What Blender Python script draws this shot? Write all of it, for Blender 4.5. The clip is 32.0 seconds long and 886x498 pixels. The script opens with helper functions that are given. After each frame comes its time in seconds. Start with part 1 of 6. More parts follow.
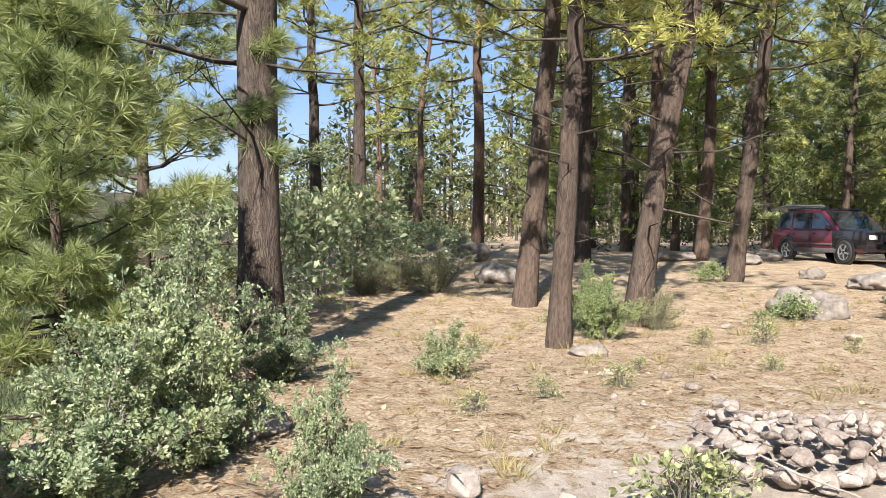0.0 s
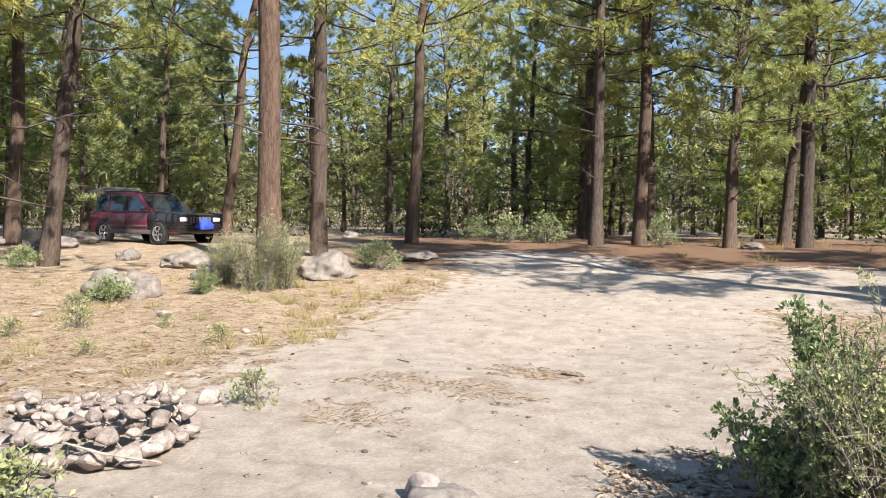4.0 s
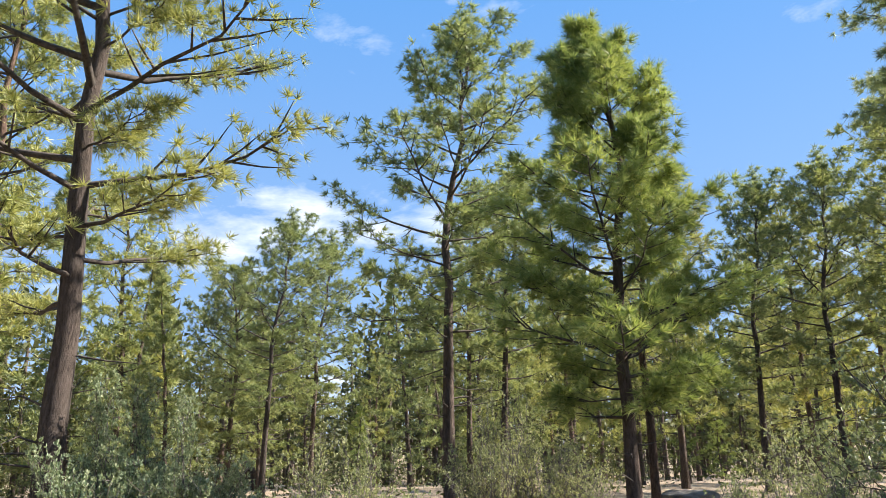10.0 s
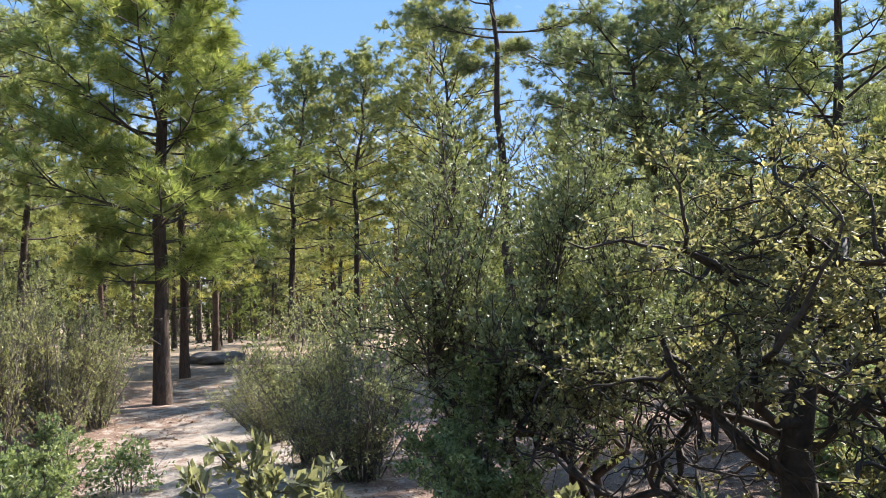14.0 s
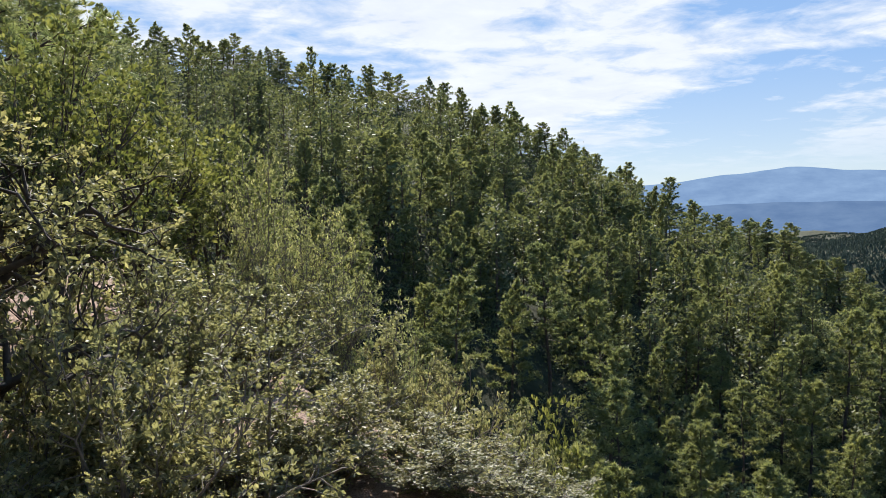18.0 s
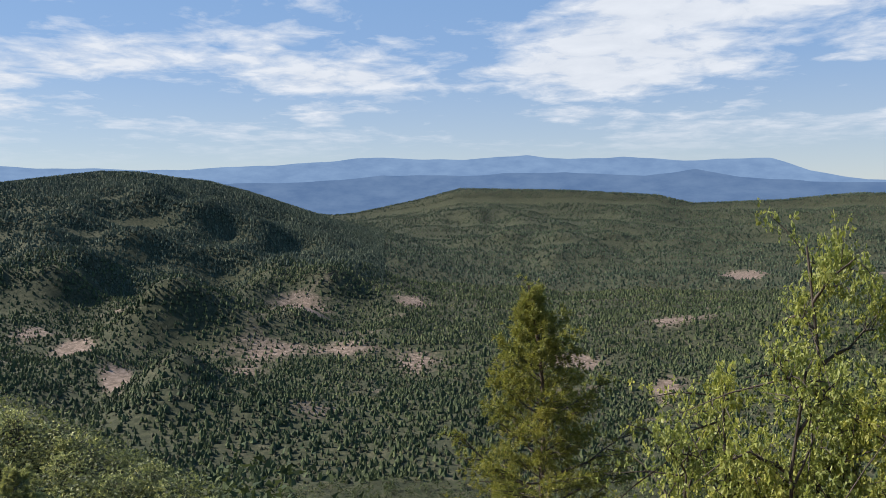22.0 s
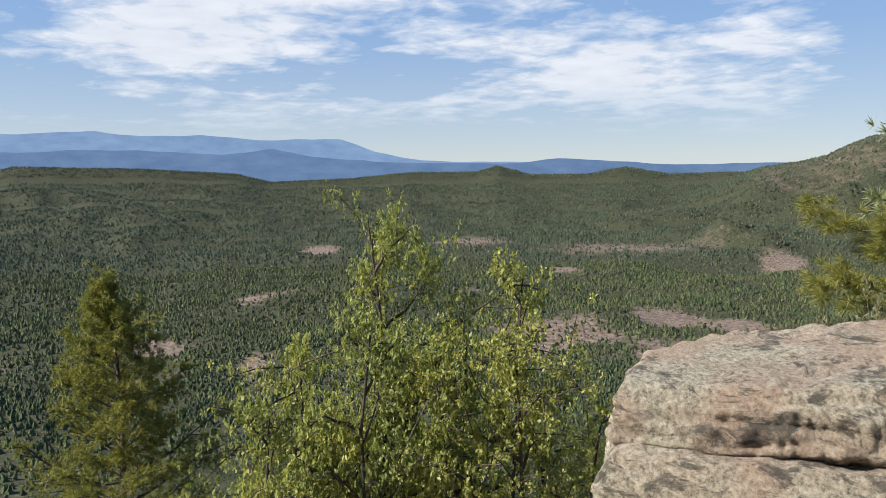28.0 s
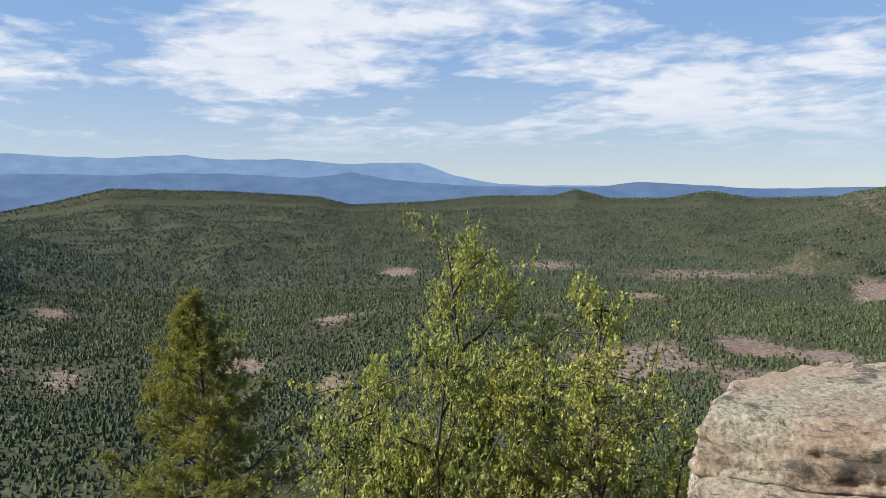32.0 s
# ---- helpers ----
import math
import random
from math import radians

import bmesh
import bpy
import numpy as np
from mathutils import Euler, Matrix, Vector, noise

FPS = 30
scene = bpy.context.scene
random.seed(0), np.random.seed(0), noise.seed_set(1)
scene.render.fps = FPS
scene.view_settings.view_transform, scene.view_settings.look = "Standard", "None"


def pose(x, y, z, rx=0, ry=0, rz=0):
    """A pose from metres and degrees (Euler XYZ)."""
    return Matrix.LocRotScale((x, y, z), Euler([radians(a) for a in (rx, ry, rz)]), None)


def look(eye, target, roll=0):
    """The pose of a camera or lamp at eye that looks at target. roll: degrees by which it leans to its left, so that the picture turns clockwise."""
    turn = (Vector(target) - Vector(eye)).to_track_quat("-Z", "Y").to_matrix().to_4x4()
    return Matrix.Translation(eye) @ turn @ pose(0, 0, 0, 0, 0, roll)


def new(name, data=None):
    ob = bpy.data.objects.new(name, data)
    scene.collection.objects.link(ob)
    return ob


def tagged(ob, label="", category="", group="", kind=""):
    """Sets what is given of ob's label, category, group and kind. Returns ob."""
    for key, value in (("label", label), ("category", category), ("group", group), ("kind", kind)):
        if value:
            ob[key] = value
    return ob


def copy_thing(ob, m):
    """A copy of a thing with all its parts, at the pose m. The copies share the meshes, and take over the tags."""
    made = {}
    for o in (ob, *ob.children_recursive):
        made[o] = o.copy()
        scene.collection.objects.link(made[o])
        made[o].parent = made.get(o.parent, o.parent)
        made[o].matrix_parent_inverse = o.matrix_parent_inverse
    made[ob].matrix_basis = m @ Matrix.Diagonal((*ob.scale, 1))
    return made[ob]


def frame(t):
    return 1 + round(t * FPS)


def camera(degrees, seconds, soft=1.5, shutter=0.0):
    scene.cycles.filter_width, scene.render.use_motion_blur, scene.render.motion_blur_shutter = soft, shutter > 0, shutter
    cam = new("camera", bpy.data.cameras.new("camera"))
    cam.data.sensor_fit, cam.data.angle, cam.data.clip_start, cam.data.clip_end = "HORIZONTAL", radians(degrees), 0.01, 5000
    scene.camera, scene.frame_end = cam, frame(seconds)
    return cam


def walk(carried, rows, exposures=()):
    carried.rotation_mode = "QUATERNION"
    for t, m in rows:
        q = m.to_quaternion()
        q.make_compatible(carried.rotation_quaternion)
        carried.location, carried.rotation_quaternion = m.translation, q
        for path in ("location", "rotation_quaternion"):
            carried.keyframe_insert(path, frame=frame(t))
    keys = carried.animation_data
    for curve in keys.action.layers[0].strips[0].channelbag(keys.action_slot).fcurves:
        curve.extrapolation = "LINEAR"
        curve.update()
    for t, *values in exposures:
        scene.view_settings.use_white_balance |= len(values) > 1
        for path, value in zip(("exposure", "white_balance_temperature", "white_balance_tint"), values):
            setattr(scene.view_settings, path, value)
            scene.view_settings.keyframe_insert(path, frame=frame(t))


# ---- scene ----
# Camera: a phone held at eye height, turned on the spot at arm's length.
EYE = 1.65
ARM = 0.18
TURNS = [  # seconds, yaw, pitch, roll
    (0.0, 0.00, -1.49, -0.57),
    (0.5, -5.26, -1.25, 0.11),
    (1.0, -8.33, -0.95, 0.44),
    (1.5, -14.02, -0.83, 0.57),
    (2.0, -19.84, -0.88, 0.55),
    (2.5, -26.28, -0.87, 0.60),
    (3.0, -32.53, -1.24, 0.48),
    (3.5, -38.92, -1.91, 0.11),
    (4.0, -46.11, -2.26, -0.62),
    (4.5, -52.76, -2.70, -0.70),
    (6.5, -62.33, -2.74, -0.74),
    (7.0, -70.03, -2.31, 0.32),
    (7.5, -80.31, -1.64, 1.32),
    (8.0, -89.01, -1.71, 0.79),
    (8.5, -99.68, -1.81, 0.36),
    (9.0, -106.58, 2.54, 0.37),
    (9.5, -107.53, 11.73, 0.51),
    (10.0, -110.09, 15.74, 1.67),
    (10.5, -117.56, 17.58, 2.00),
    (11.0, -124.55, 18.82, 2.23),
    (11.5, -127.82, 18.63, 2.22),
    (12.0, -131.33, 18.26, 2.08),
    (12.5, -134.24, 17.86, 2.02),
    (13.0, -135.53, 17.04, 2.11),
    (13.5, -137.59, 11.05, 2.63),
    (15.5, -163.20, -3.60, 1.92),
    (16.0, -169.42, -4.24, 2.21),
    (16.5, -175.63, -2.34, 0.88),
    (17.0, -182.67, -2.12, 0.52),
    (17.5, -191.64, -2.16, 1.05),
    (18.0, -199.44, -2.87, 1.15),
    (18.5, -205.92, -3.39, 0.98),
    (19.0, -213.48, -3.65, 0.77),
    (19.5, -222.86, -3.99, 0.48),
    (20.0, -232.25, -4.52, 0.62),
    (20.5, -238.58, -4.68, 0.63),
    (21.0, -247.56, -4.46, 0.38),
    (21.5, -256.90, -4.11, 0.08),
    (22.0, -266.29, -4.15, 0.64),
    (22.5, -273.24, -3.97, 0.80),
    (23.0, -279.84, -4.17, 0.78),
    (23.5, -285.03, -4.67, 0.83),
    (24.0, -289.02, -5.87, 0.98),
    (24.5, -292.21, -5.87, 0.63),
    (25.0, -295.64, -5.65, 0.25),
    (25.5, -297.26, -5.69, 0.13),
    (27.5, -296.30, -5.91, 0.46),
    (28.0, -295.83, -5.91, 0.44),
    (28.5, -295.66, -5.72, 0.23),
    (29.0, -295.50, -5.58, 0.28),
    (29.5, -295.41, -5.53, 0.24),
    (30.0, -295.85, -5.23, 0.19),
    (30.5, -296.86, -4.87, -0.06),
    (31.0, -296.09, -4.84, 0.22),
    (31.5, -293.68, -4.97, 0.18),
    (32.0, -290.26, -4.21, 0.25),
]


def away(yaw, dist):
    """Plan position at a heading (degrees from +y, left positive) and distance."""
    a = radians(yaw)
    return -math.sin(a) * dist, math.cos(a) * dist


cam = camera(58.2, 32.0, soft=0.6)
walk(cam, [(t, pose(*away(yaw, ARM), EYE, 90 + pitch, roll, yaw)) for t, yaw, pitch, roll in TURNS],
     exposures=[(0, 1.42, 6500, 10), (7, 1.37, 6500, 10), (8, 1.48, 6500, 10), (9, 1.72, 6500, 10), (10, 1.49, 6500, 10), (11, 1.39, 6500, 10), (13, 1.42, 6500, 10), (15.5, 1.87, 6150, 16), (16, 1.82, 6150, 16), (17, 1.52, 6300, 13), (18, 1.15, 6500, 10), (19, 0.99, 6500, 10), (20, 0.93, 6500, 10), (22, 0.91, 6500, 10), (24, 0.97, 6500, 10), (32, 0.97, 6500, 10)])

# World: blue sky with thin broken cloud, late-morning sun.
SUN_YAW, SUN_ELEV = -191.0, 38.0
sx, sy = away(SUN_YAW, 1.0)
to_sun = Vector((sx * math.cos(radians(SUN_ELEV)), sy * math.cos(radians(SUN_ELEV)), math.sin(radians(SUN_ELEV))))

world = bpy.data.worlds.new("world")
scene.world = world
world.use_nodes = True
wn, wl = world.node_tree.nodes, world.node_tree.links
wn.clear()


def wnode(kind, **kw):
    n = wn.new(kind)
    for k, v in kw.items():
        if k in n.inputs:
            n.inputs[k].default_value = v
    return n


def wmath(op, a, b=None, c=None, clamp=False):
    n = wn.new("ShaderNodeMath")
    n.operation, n.use_clamp = op, clamp
    for i, v in enumerate((a, b, c)):
        if v is None:
            continue
        if isinstance(v, (int, float)):
            n.inputs[i].default_value = v
        else:
            wl.new(v, n.inputs[i])
    return n.outputs[0]


sky = wn.new("ShaderNodeTexSky")
sky.sky_type, sky.sun_disc = "NISHITA", False
sky.sun_elevation = radians(SUN_ELEV)
sky.sun_rotation = math.atan2(to_sun.x, to_sun.y)
sky.altitude, sky.air_density, sky.dust_density, sky.ozone_density = 2000, 1.0, 0.25, 2.2
wcoord = wn.new("ShaderNodeTexCoord")
wsep = wn.new("ShaderNodeSeparateXYZ")
wl.new(wcoord.outputs["Generated"], wsep.inputs[0])
dx, dy, dz = wsep.outputs
flat = wmath("ADD", wmath("MAXIMUM", dz, 0.0), 0.11)
wvec = wn.new("ShaderNodeCombineXYZ")
wl.new(wmath("DIVIDE", dx, flat), wvec.inputs[0])
wl.new(wmath("DIVIDE", dy, flat), wvec.inputs[1])
cl1 = wnode("ShaderNodeTexNoise", Scale=0.62, Detail=9.0, Roughness=0.56, Distortion=0.25)
cl2 = wnode("ShaderNodeTexNoise", Scale=4.2, Detail=6.0, Roughness=0.6, Distortion=0.3)
wl.new(wvec.outputs[0], cl1.inputs["Vector"])
wl.new(wvec.outputs[0], cl2.inputs["Vector"])
# more cloud over the valley than over the woods
vx, vy = away(-235, 1.0)
side = wmath("ADD", wmath("MULTIPLY", dx, vx), wmath("MULTIPLY", dy, vy))
cover = wmath("MULTIPLY_ADD", side, 0.05, -0.565)
for byaw, belev, tight, gain in ((-283, 9.5, 90, 0.13), (-299, 8, 200, 0.10), (-236, 12, 60, 0.12), (-206, 13, 60, 0.22), (-188, 18, 40, 0.24), (-258, 9, 150, 0.08), (-317, 6.3, 330, 0.22), (-309, 6.0, 500, 0.16)):  # cloud banks
    bx, by = away(byaw, math.cos(radians(belev)))
    near = wmath("ADD", wmath("ADD", wmath("MULTIPLY", dx, bx), wmath("MULTIPLY", dy, by)), wmath("MULTIPLY", dz, math.sin(radians(belev))))
    near = wmath("MULTIPLY_ADD", wmath("SUBTRACT", near, 1.0), tight * 0.5, 1.0)
    cover = wmath("ADD", cover, wmath("MULTIPLY", wmath("MAXIMUM", near, 0.0), gain))
body = wmath("ADD", wmath("ADD", cl1.outputs["Fac"], wmath("MULTIPLY", wmath("SUBTRACT", cl2.outputs["Fac"], 0.5), 0.5)), cover)
lift = wmath("MULTIPLY", wmath("SUBTRACT", dz, 0.03), 14.0, clamp=True)
amount = wmath("MULTIPLY", wmath("MULTIPLY", body, 6.0, clamp=True), lift, clamp=True)
amount = wmath("MULTIPLY", amount, 0.92)
cmix = wn.new("ShaderNodeMix")
cmix.data_type = "RGBA"
cramp = wn.new("ShaderNodeValToRGB")
cramp.color_ramp.elements[0].color = (6.6, 7.2, 8.2, 1)
cramp.color_ramp.elements[1].color = (10.0, 10.3, 10.8, 1)
wl.new(cl2.outputs["Fac"], cramp.inputs[0])
wl.new(amount, cmix.inputs[0])
# even blue from zenith to a pale horizon, half and half with the modelled sky
wgrad = wn.new("ShaderNodeValToRGB")
wgrad.color_ramp.elements[0].color = (6.2, 7.0, 7.7, 1)
wgrad.color_ramp.elements[1].position, wgrad.color_ramp.elements[1].color = 0.55, (1.4, 3.9, 8.5, 1)
wmidstop = wgrad.color_ramp.elements.new(0.16)
wmidstop.color = (3.2, 5.1, 8.4, 1)
wl.new(wmath("MAXIMUM", dz, 0.0), wgrad.inputs[0])
wblend = wn.new("ShaderNodeMix")
wblend.data_type = "RGBA"
wblend.inputs[0].default_value = 0.7
wl.new(sky.outputs[0], wblend.inputs[6])
wl.new(wgrad.outputs[0], wblend.inputs[7])
wl.new(wblend.outputs[2], cmix.inputs[6])
wl.new(cramp.outputs[0], cmix.inputs[7])
wbg = wn.new("ShaderNodeBackground")
wbg.inputs["Strength"].default_value = 0.05
wl.new(cmix.outputs[2], wbg.inputs["Color"])
wout = wn.new("ShaderNodeOutputWorld")
wl.new(wbg.outputs[0], wout.inputs[0])

sun_lamp = bpy.data.lights.new("sun", "SUN")
sun_lamp.energy, sun_lamp.angle, sun_lamp.color = 5.0, radians(0.6), (1.0, 0.95, 0.86)
sun = new("sun", sun_lamp)
sun.matrix_world = look(to_sun * 100, (0, 0, 0))


# ---- materials ----
def nodes_of(name):
    m = bpy.data.materials.new(name)
    m.use_nodes = True
    return m, m.node_tree.nodes, m.node_tree.links


def rgb(c):
    return (c[0], c[1], c[2], 1)


def mixed(nt, ln, fac, a, b, mode="MIX"):
    n = nt.new("ShaderNodeMix")
    n.data_type, n.blend_type = "RGBA", mode
    for i, v in ((0, fac), (6, a), (7, b)):
        if isinstance(v, (int, float)):
            n.inputs[i].default_value = v
        elif isinstance(v, tuple):
            n.inputs[i].default_value = rgb(v)
        else:
            ln.new(v, n.inputs[i])
    return n.outputs[2]


def ramped(nt, ln, src, stops):
    r = nt.new("ShaderNodeValToRGB")
    els = r.color_ramp.elements
    while len(els) < len(stops):
        els.new(0.5)
    for e, (p, c) in zip(els, stops):
        e.position, e.color = p, rgb(c)
    ln.new(src, r.inputs[0])
    return r.outputs[0]


def noise_of(nt, ln, vec, scale, detail=5.0, rough=0.6, dist=0.0):
    n = nt.new("ShaderNodeTexNoise")
    n.inputs["Scale"].default_value, n.inputs["Detail"].default_value = scale, detail
    n.inputs["Roughness"].default_value, n.inputs["Distortion"].default_value = rough, dist
    ln.new(vec, n.inputs["Vector"])
    return n.outputs["Fac"]


def stretched(nt, ln, vec, sc):
    mp = nt.new("ShaderNodeMapping")
    mp.inputs["Scale"].default_value = sc
    ln.new(vec, mp.inputs["Vector"])
    return mp.outputs[0]


def coords(nt, which="Object"):
    return nt.new("ShaderNodeTexCoord").outputs[which]


def bumped(nt, ln, height, strength, dist, bsdf):
    b = nt.new("ShaderNodeBump")
    b.inputs["Strength"].default_value, b.inputs["Distance"].default_value = strength, dist
    ln.new(height, b.inputs["Height"])
    ln.new(b.outputs[0], bsdf.inputs["Normal"])


def grainy(name, c1, c2, scale=8.0, rough=0.85, bump=0.5, dist=0.02, big=1.2, vary=0.25, sc=(1, 1, 1), spec=0.3, world_space=False):
    """A rough natural surface: two colours in fine grain, large patches, and a shift from object to object."""
    m, nt, ln = nodes_of(name)
    bs = nt["Principled BSDF"]
    vec = stretched(nt, ln, coords(nt), sc)
    fine = noise_of(nt, ln, vec, scale, 7)
    patch = noise_of(nt, ln, vec, big, 3)
    col = ramped(nt, ln, fine, [(0.3, c1), (0.7, c2)])
    col = mixed(nt, ln, 1.0, col, ramped(nt, ln, patch, [(0.3, (0.7, 0.7, 0.7)), (0.7, (1.15, 1.12, 1.1))]), "MULTIPLY")
    info = nt.new("ShaderNodeObjectInfo")
    col = mixed(nt, ln, vary, col, ramped(nt, ln, info.outputs["Random"], [(0.0, (0.55, 0.5, 0.48)), (0.5, (1, 0.98, 0.95)), (1.0, (1.35, 1.3, 1.28))]), "MULTIPLY")
    ln.new(col, bs.inputs["Base Color"])
    bs.inputs["Roughness"].default_value = rough
    bs.inputs["Specular IOR Level"].default_value = spec
    bumped(nt, ln, fine, bump, dist, bs)
    return m


def leafy(name, c1, c2, c3, trans=0.35, rough=0.55, spec=0.3, big=0.5):
    """Leaves or needles: colour by leaf, patches over the crown, light through them."""
    m, nt, ln = nodes_of(name)
    bs = nt["Principled BSDF"]
    geo = nt.new("ShaderNodeNewGeometry")
    col = ramped(nt, ln, geo.outputs["Random Per Island"], [(0.0, c1), (0.55, c2), (1.0, c3)])
    patch = noise_of(nt, ln, coords(nt), big, 3)
    col = mixed(nt, ln, 0.8, col, ramped(nt, ln, patch, [(0.3, (0.72, 0.78, 0.8)), (0.7, (1.2, 1.12, 1.0))]), "MULTIPLY")
    info = nt.new("ShaderNodeObjectInfo")
    col = mixed(nt, ln, 0.5, col, ramped(nt, ln, info.outputs["Random"], [(0.0, (0.75, 0.82, 0.85)), (1.0, (1.2, 1.12, 1.0))]), "MULTIPLY")
    ln.new(col, bs.inputs["Base Color"])
    bs.inputs["Roughness"].default_value = rough
    bs.inputs["Specular IOR Level"].default_value = spec
    tr = nt.new("ShaderNodeBsdfTranslucent")
    ln.new(mixed(nt, ln, 1.0, col, (1.18, 1.16, 0.78), "MULTIPLY"), tr.inputs["Color"])
    ms = nt.new("ShaderNodeMixShader")
    ms.inputs[0].default_value = trans
    ln.new(bs.outputs[0], ms.inputs[1])
    ln.new(tr.outputs[0], ms.inputs[2])
    ln.new(ms.outputs[0], nt["Material Output"].inputs["Surface"])
    return m


def barky(name, dark, mid, light):
    """Pine bark: long plates with dark furrows."""
    m, nt, ln = nodes_of(name)
    bs = nt["Principled BSDF"]
    vec = stretched(nt, ln, coords(nt), (1, 1, 0.24))
    vo = nt.new("ShaderNodeTexVoronoi")
    vo.feature = "DISTANCE_TO_EDGE"
    vo.inputs["Scale"].default_value = 27.0
    warp = nt.new("ShaderNodeVectorMath")
    warp.operation = "MULTIPLY_ADD"
    n1 = nt.new("ShaderNodeTexNoise")
    n1.inputs["Scale"].default_value, n1.inputs["Detail"].default_value = 9.0, 6.0
    ln.new(vec, n1.inputs["Vector"])
    ln.new(n1.outputs["Color"], warp.inputs[0])
    warp.inputs[1].default_value = (0.30, 0.30, 0.30)
    ln.new(vec, warp.inputs[2])
    ln.new(warp.outputs[0], vo.inputs["Vector"])
    fine = noise_of(nt, ln, vec, 22, 6)
    plate = ramped(nt, ln, vo.outputs["Distance"], [(0.0, (0.35, 0.35, 0.35)), (0.2, (1, 1, 1))])
    col = ramped(nt, ln, fine, [(0.3, mid), (0.72, light)])
    worn = nt.new("ShaderNodeMath")
    worn.operation, worn.use_clamp = "MULTIPLY_ADD", True
    ln.new(fine, worn.inputs[0])
    worn.inputs[1].default_value = 0.9
    ln.new(plate, worn.inputs[2])
    worn2 = nt.new("ShaderNodeMath")
    worn2.operation, worn2.use_clamp = "SUBTRACT", True
    ln.new(worn.outputs[0], worn2.inputs[0])
    worn2.inputs[1].default_value = 0.30
    col = mixed(nt, ln, worn2.outputs[0], dark, col)
    big = noise_of(nt, ln, vec, 1.1, 3)
    col = mixed(nt, ln, 0.8, col, ramped(nt, ln, big, [(0.3, (0.65, 0.62, 0.6)), (0.7, (1.25, 1.15, 1.1))]), "MULTIPLY")
    info = nt.new("ShaderNodeObjectInfo")
    col = mixed(nt, ln, 0.6, col, ramped(nt, ln, info.outputs["Random"], [(0.0, (0.62, 0.64, 0.68)), (1.0, (1.3, 1.1, 1.0))]), "MULTIPLY")
    ln.new(col, bs.inputs["Base Color"])
    bs.inputs["Roughness"].default_value = 0.9
    bs.inputs["Specular IOR Level"].default_value = 0.2
    hgt = mixed(nt, ln, 0.35, plate, fine)
    bumped(nt, ln, hgt, 0.9, 0.03, bs)
    return m


def plain(name, c, rough=0.5, metal=0.0, coat=0.0, trans=0.0):
    m, nt, ln = nodes_of(name)
    bs = nt["Principled BSDF"]
    n = noise_of(nt, ln, coords(nt), 14, 5)
    ln.new(mixed(nt, ln, 0.35, c, ramped(nt, ln, n, [(0.35, tuple(v * 0.7 for v in c)), (0.7, tuple(min(1, v * 1.2) for v in c))])), bs.inputs["Base Color"])
    bs.inputs["Roughness"].default_value, bs.inputs["Metallic"].default_value = rough, metal
    bs.inputs["Coat Weight"].default_value = coat
    bs.inputs["Transmission Weight"].default_value = trans
    return m


BARK = barky("pine_bark", (0.017, 0.0136, 0.0116), (0.0884, 0.0714, 0.0598), (0.218, 0.184, 0.16))
BARK_RED = barky("pine_bark_red", (0.019, 0.0136, 0.011), (0.125, 0.085, 0.064), (0.27, 0.205, 0.165))
BRANCH = grainy("branch_bark", (0.034, 0.0272, 0.0231), (0.109, 0.0884, 0.0748), 14, 0.9, 0.5)
TWIG = grainy("twig_bark", (0.0816, 0.068, 0.0578), (0.258, 0.228, 0.197), 16, 0.9, 0.4)
NEEDLE = leafy("pine_needles", (0.166, 0.203, 0.0911), (0.298, 0.336, 0.149), (0.448, 0.466, 0.248), 0.42, 0.5)
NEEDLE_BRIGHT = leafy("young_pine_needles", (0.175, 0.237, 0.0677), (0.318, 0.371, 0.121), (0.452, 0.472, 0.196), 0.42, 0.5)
# Darker copy of the pine needles, with shade put into the colour.
NEEDLE_SHADE = leafy("shaded_pine_needles", (0.141, 0.182, 0.101), (0.254, 0.294, 0.151), (0.375, 0.395, 0.222), 0.35, 0.55)
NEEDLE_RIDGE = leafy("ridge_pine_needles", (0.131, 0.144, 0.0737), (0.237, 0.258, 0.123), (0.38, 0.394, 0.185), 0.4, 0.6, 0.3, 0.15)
# Lighter, yellower copy of the needles, with sunlight put into the colour.
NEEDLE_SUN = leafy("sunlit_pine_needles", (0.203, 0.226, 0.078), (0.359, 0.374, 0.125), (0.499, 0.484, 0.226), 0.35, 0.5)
NEEDLE_RIM = leafy("rim_pine_needles", (0.104, 0.124, 0.032), (0.204, 0.212, 0.0544), (0.33, 0.308, 0.0959), 0.4, 0.5)
OAK_RIM = leafy("rim_oak_leaves", (0.167, 0.198, 0.0531), (0.304, 0.327, 0.0987), (0.425, 0.425, 0.175), 0.45, 0.5, 0.25, 1.0)
OAK = leafy("oak_leaves", (0.143, 0.193, 0.109), (0.286, 0.336, 0.206), (0.462, 0.496, 0.344), 0.35, 0.5, 0.3, 1.2)
OAK_GREEN = leafy("green_oak_leaves", (0.137, 0.186, 0.078), (0.267, 0.327, 0.156), (0.405, 0.463, 0.255), 0.36, 0.55, 0.3, 1.2)
OAK_BRIGHT = leafy("bright_oak_leaves", (0.128, 0.129, 0.0713), (0.236, 0.232, 0.135), (0.352, 0.338, 0.217), 0.5, 0.5, 0.3, 1.2)
SAGE = leafy("grey_green_brush_leaves", (0.161, 0.181, 0.0856), (0.32, 0.337, 0.172), (0.514, 0.514, 0.31), 0.35, 0.6, 0.25, 1.2)
# Green oak leaves darkened: the shade they stand in is painted in.
OAK_SHADE = leafy("shaded_oak_leaves", (0.12, 0.15, 0.0744), (0.222, 0.258, 0.132), (0.36, 0.39, 0.228), 0.27, 0.45, 0.4, 1.2)
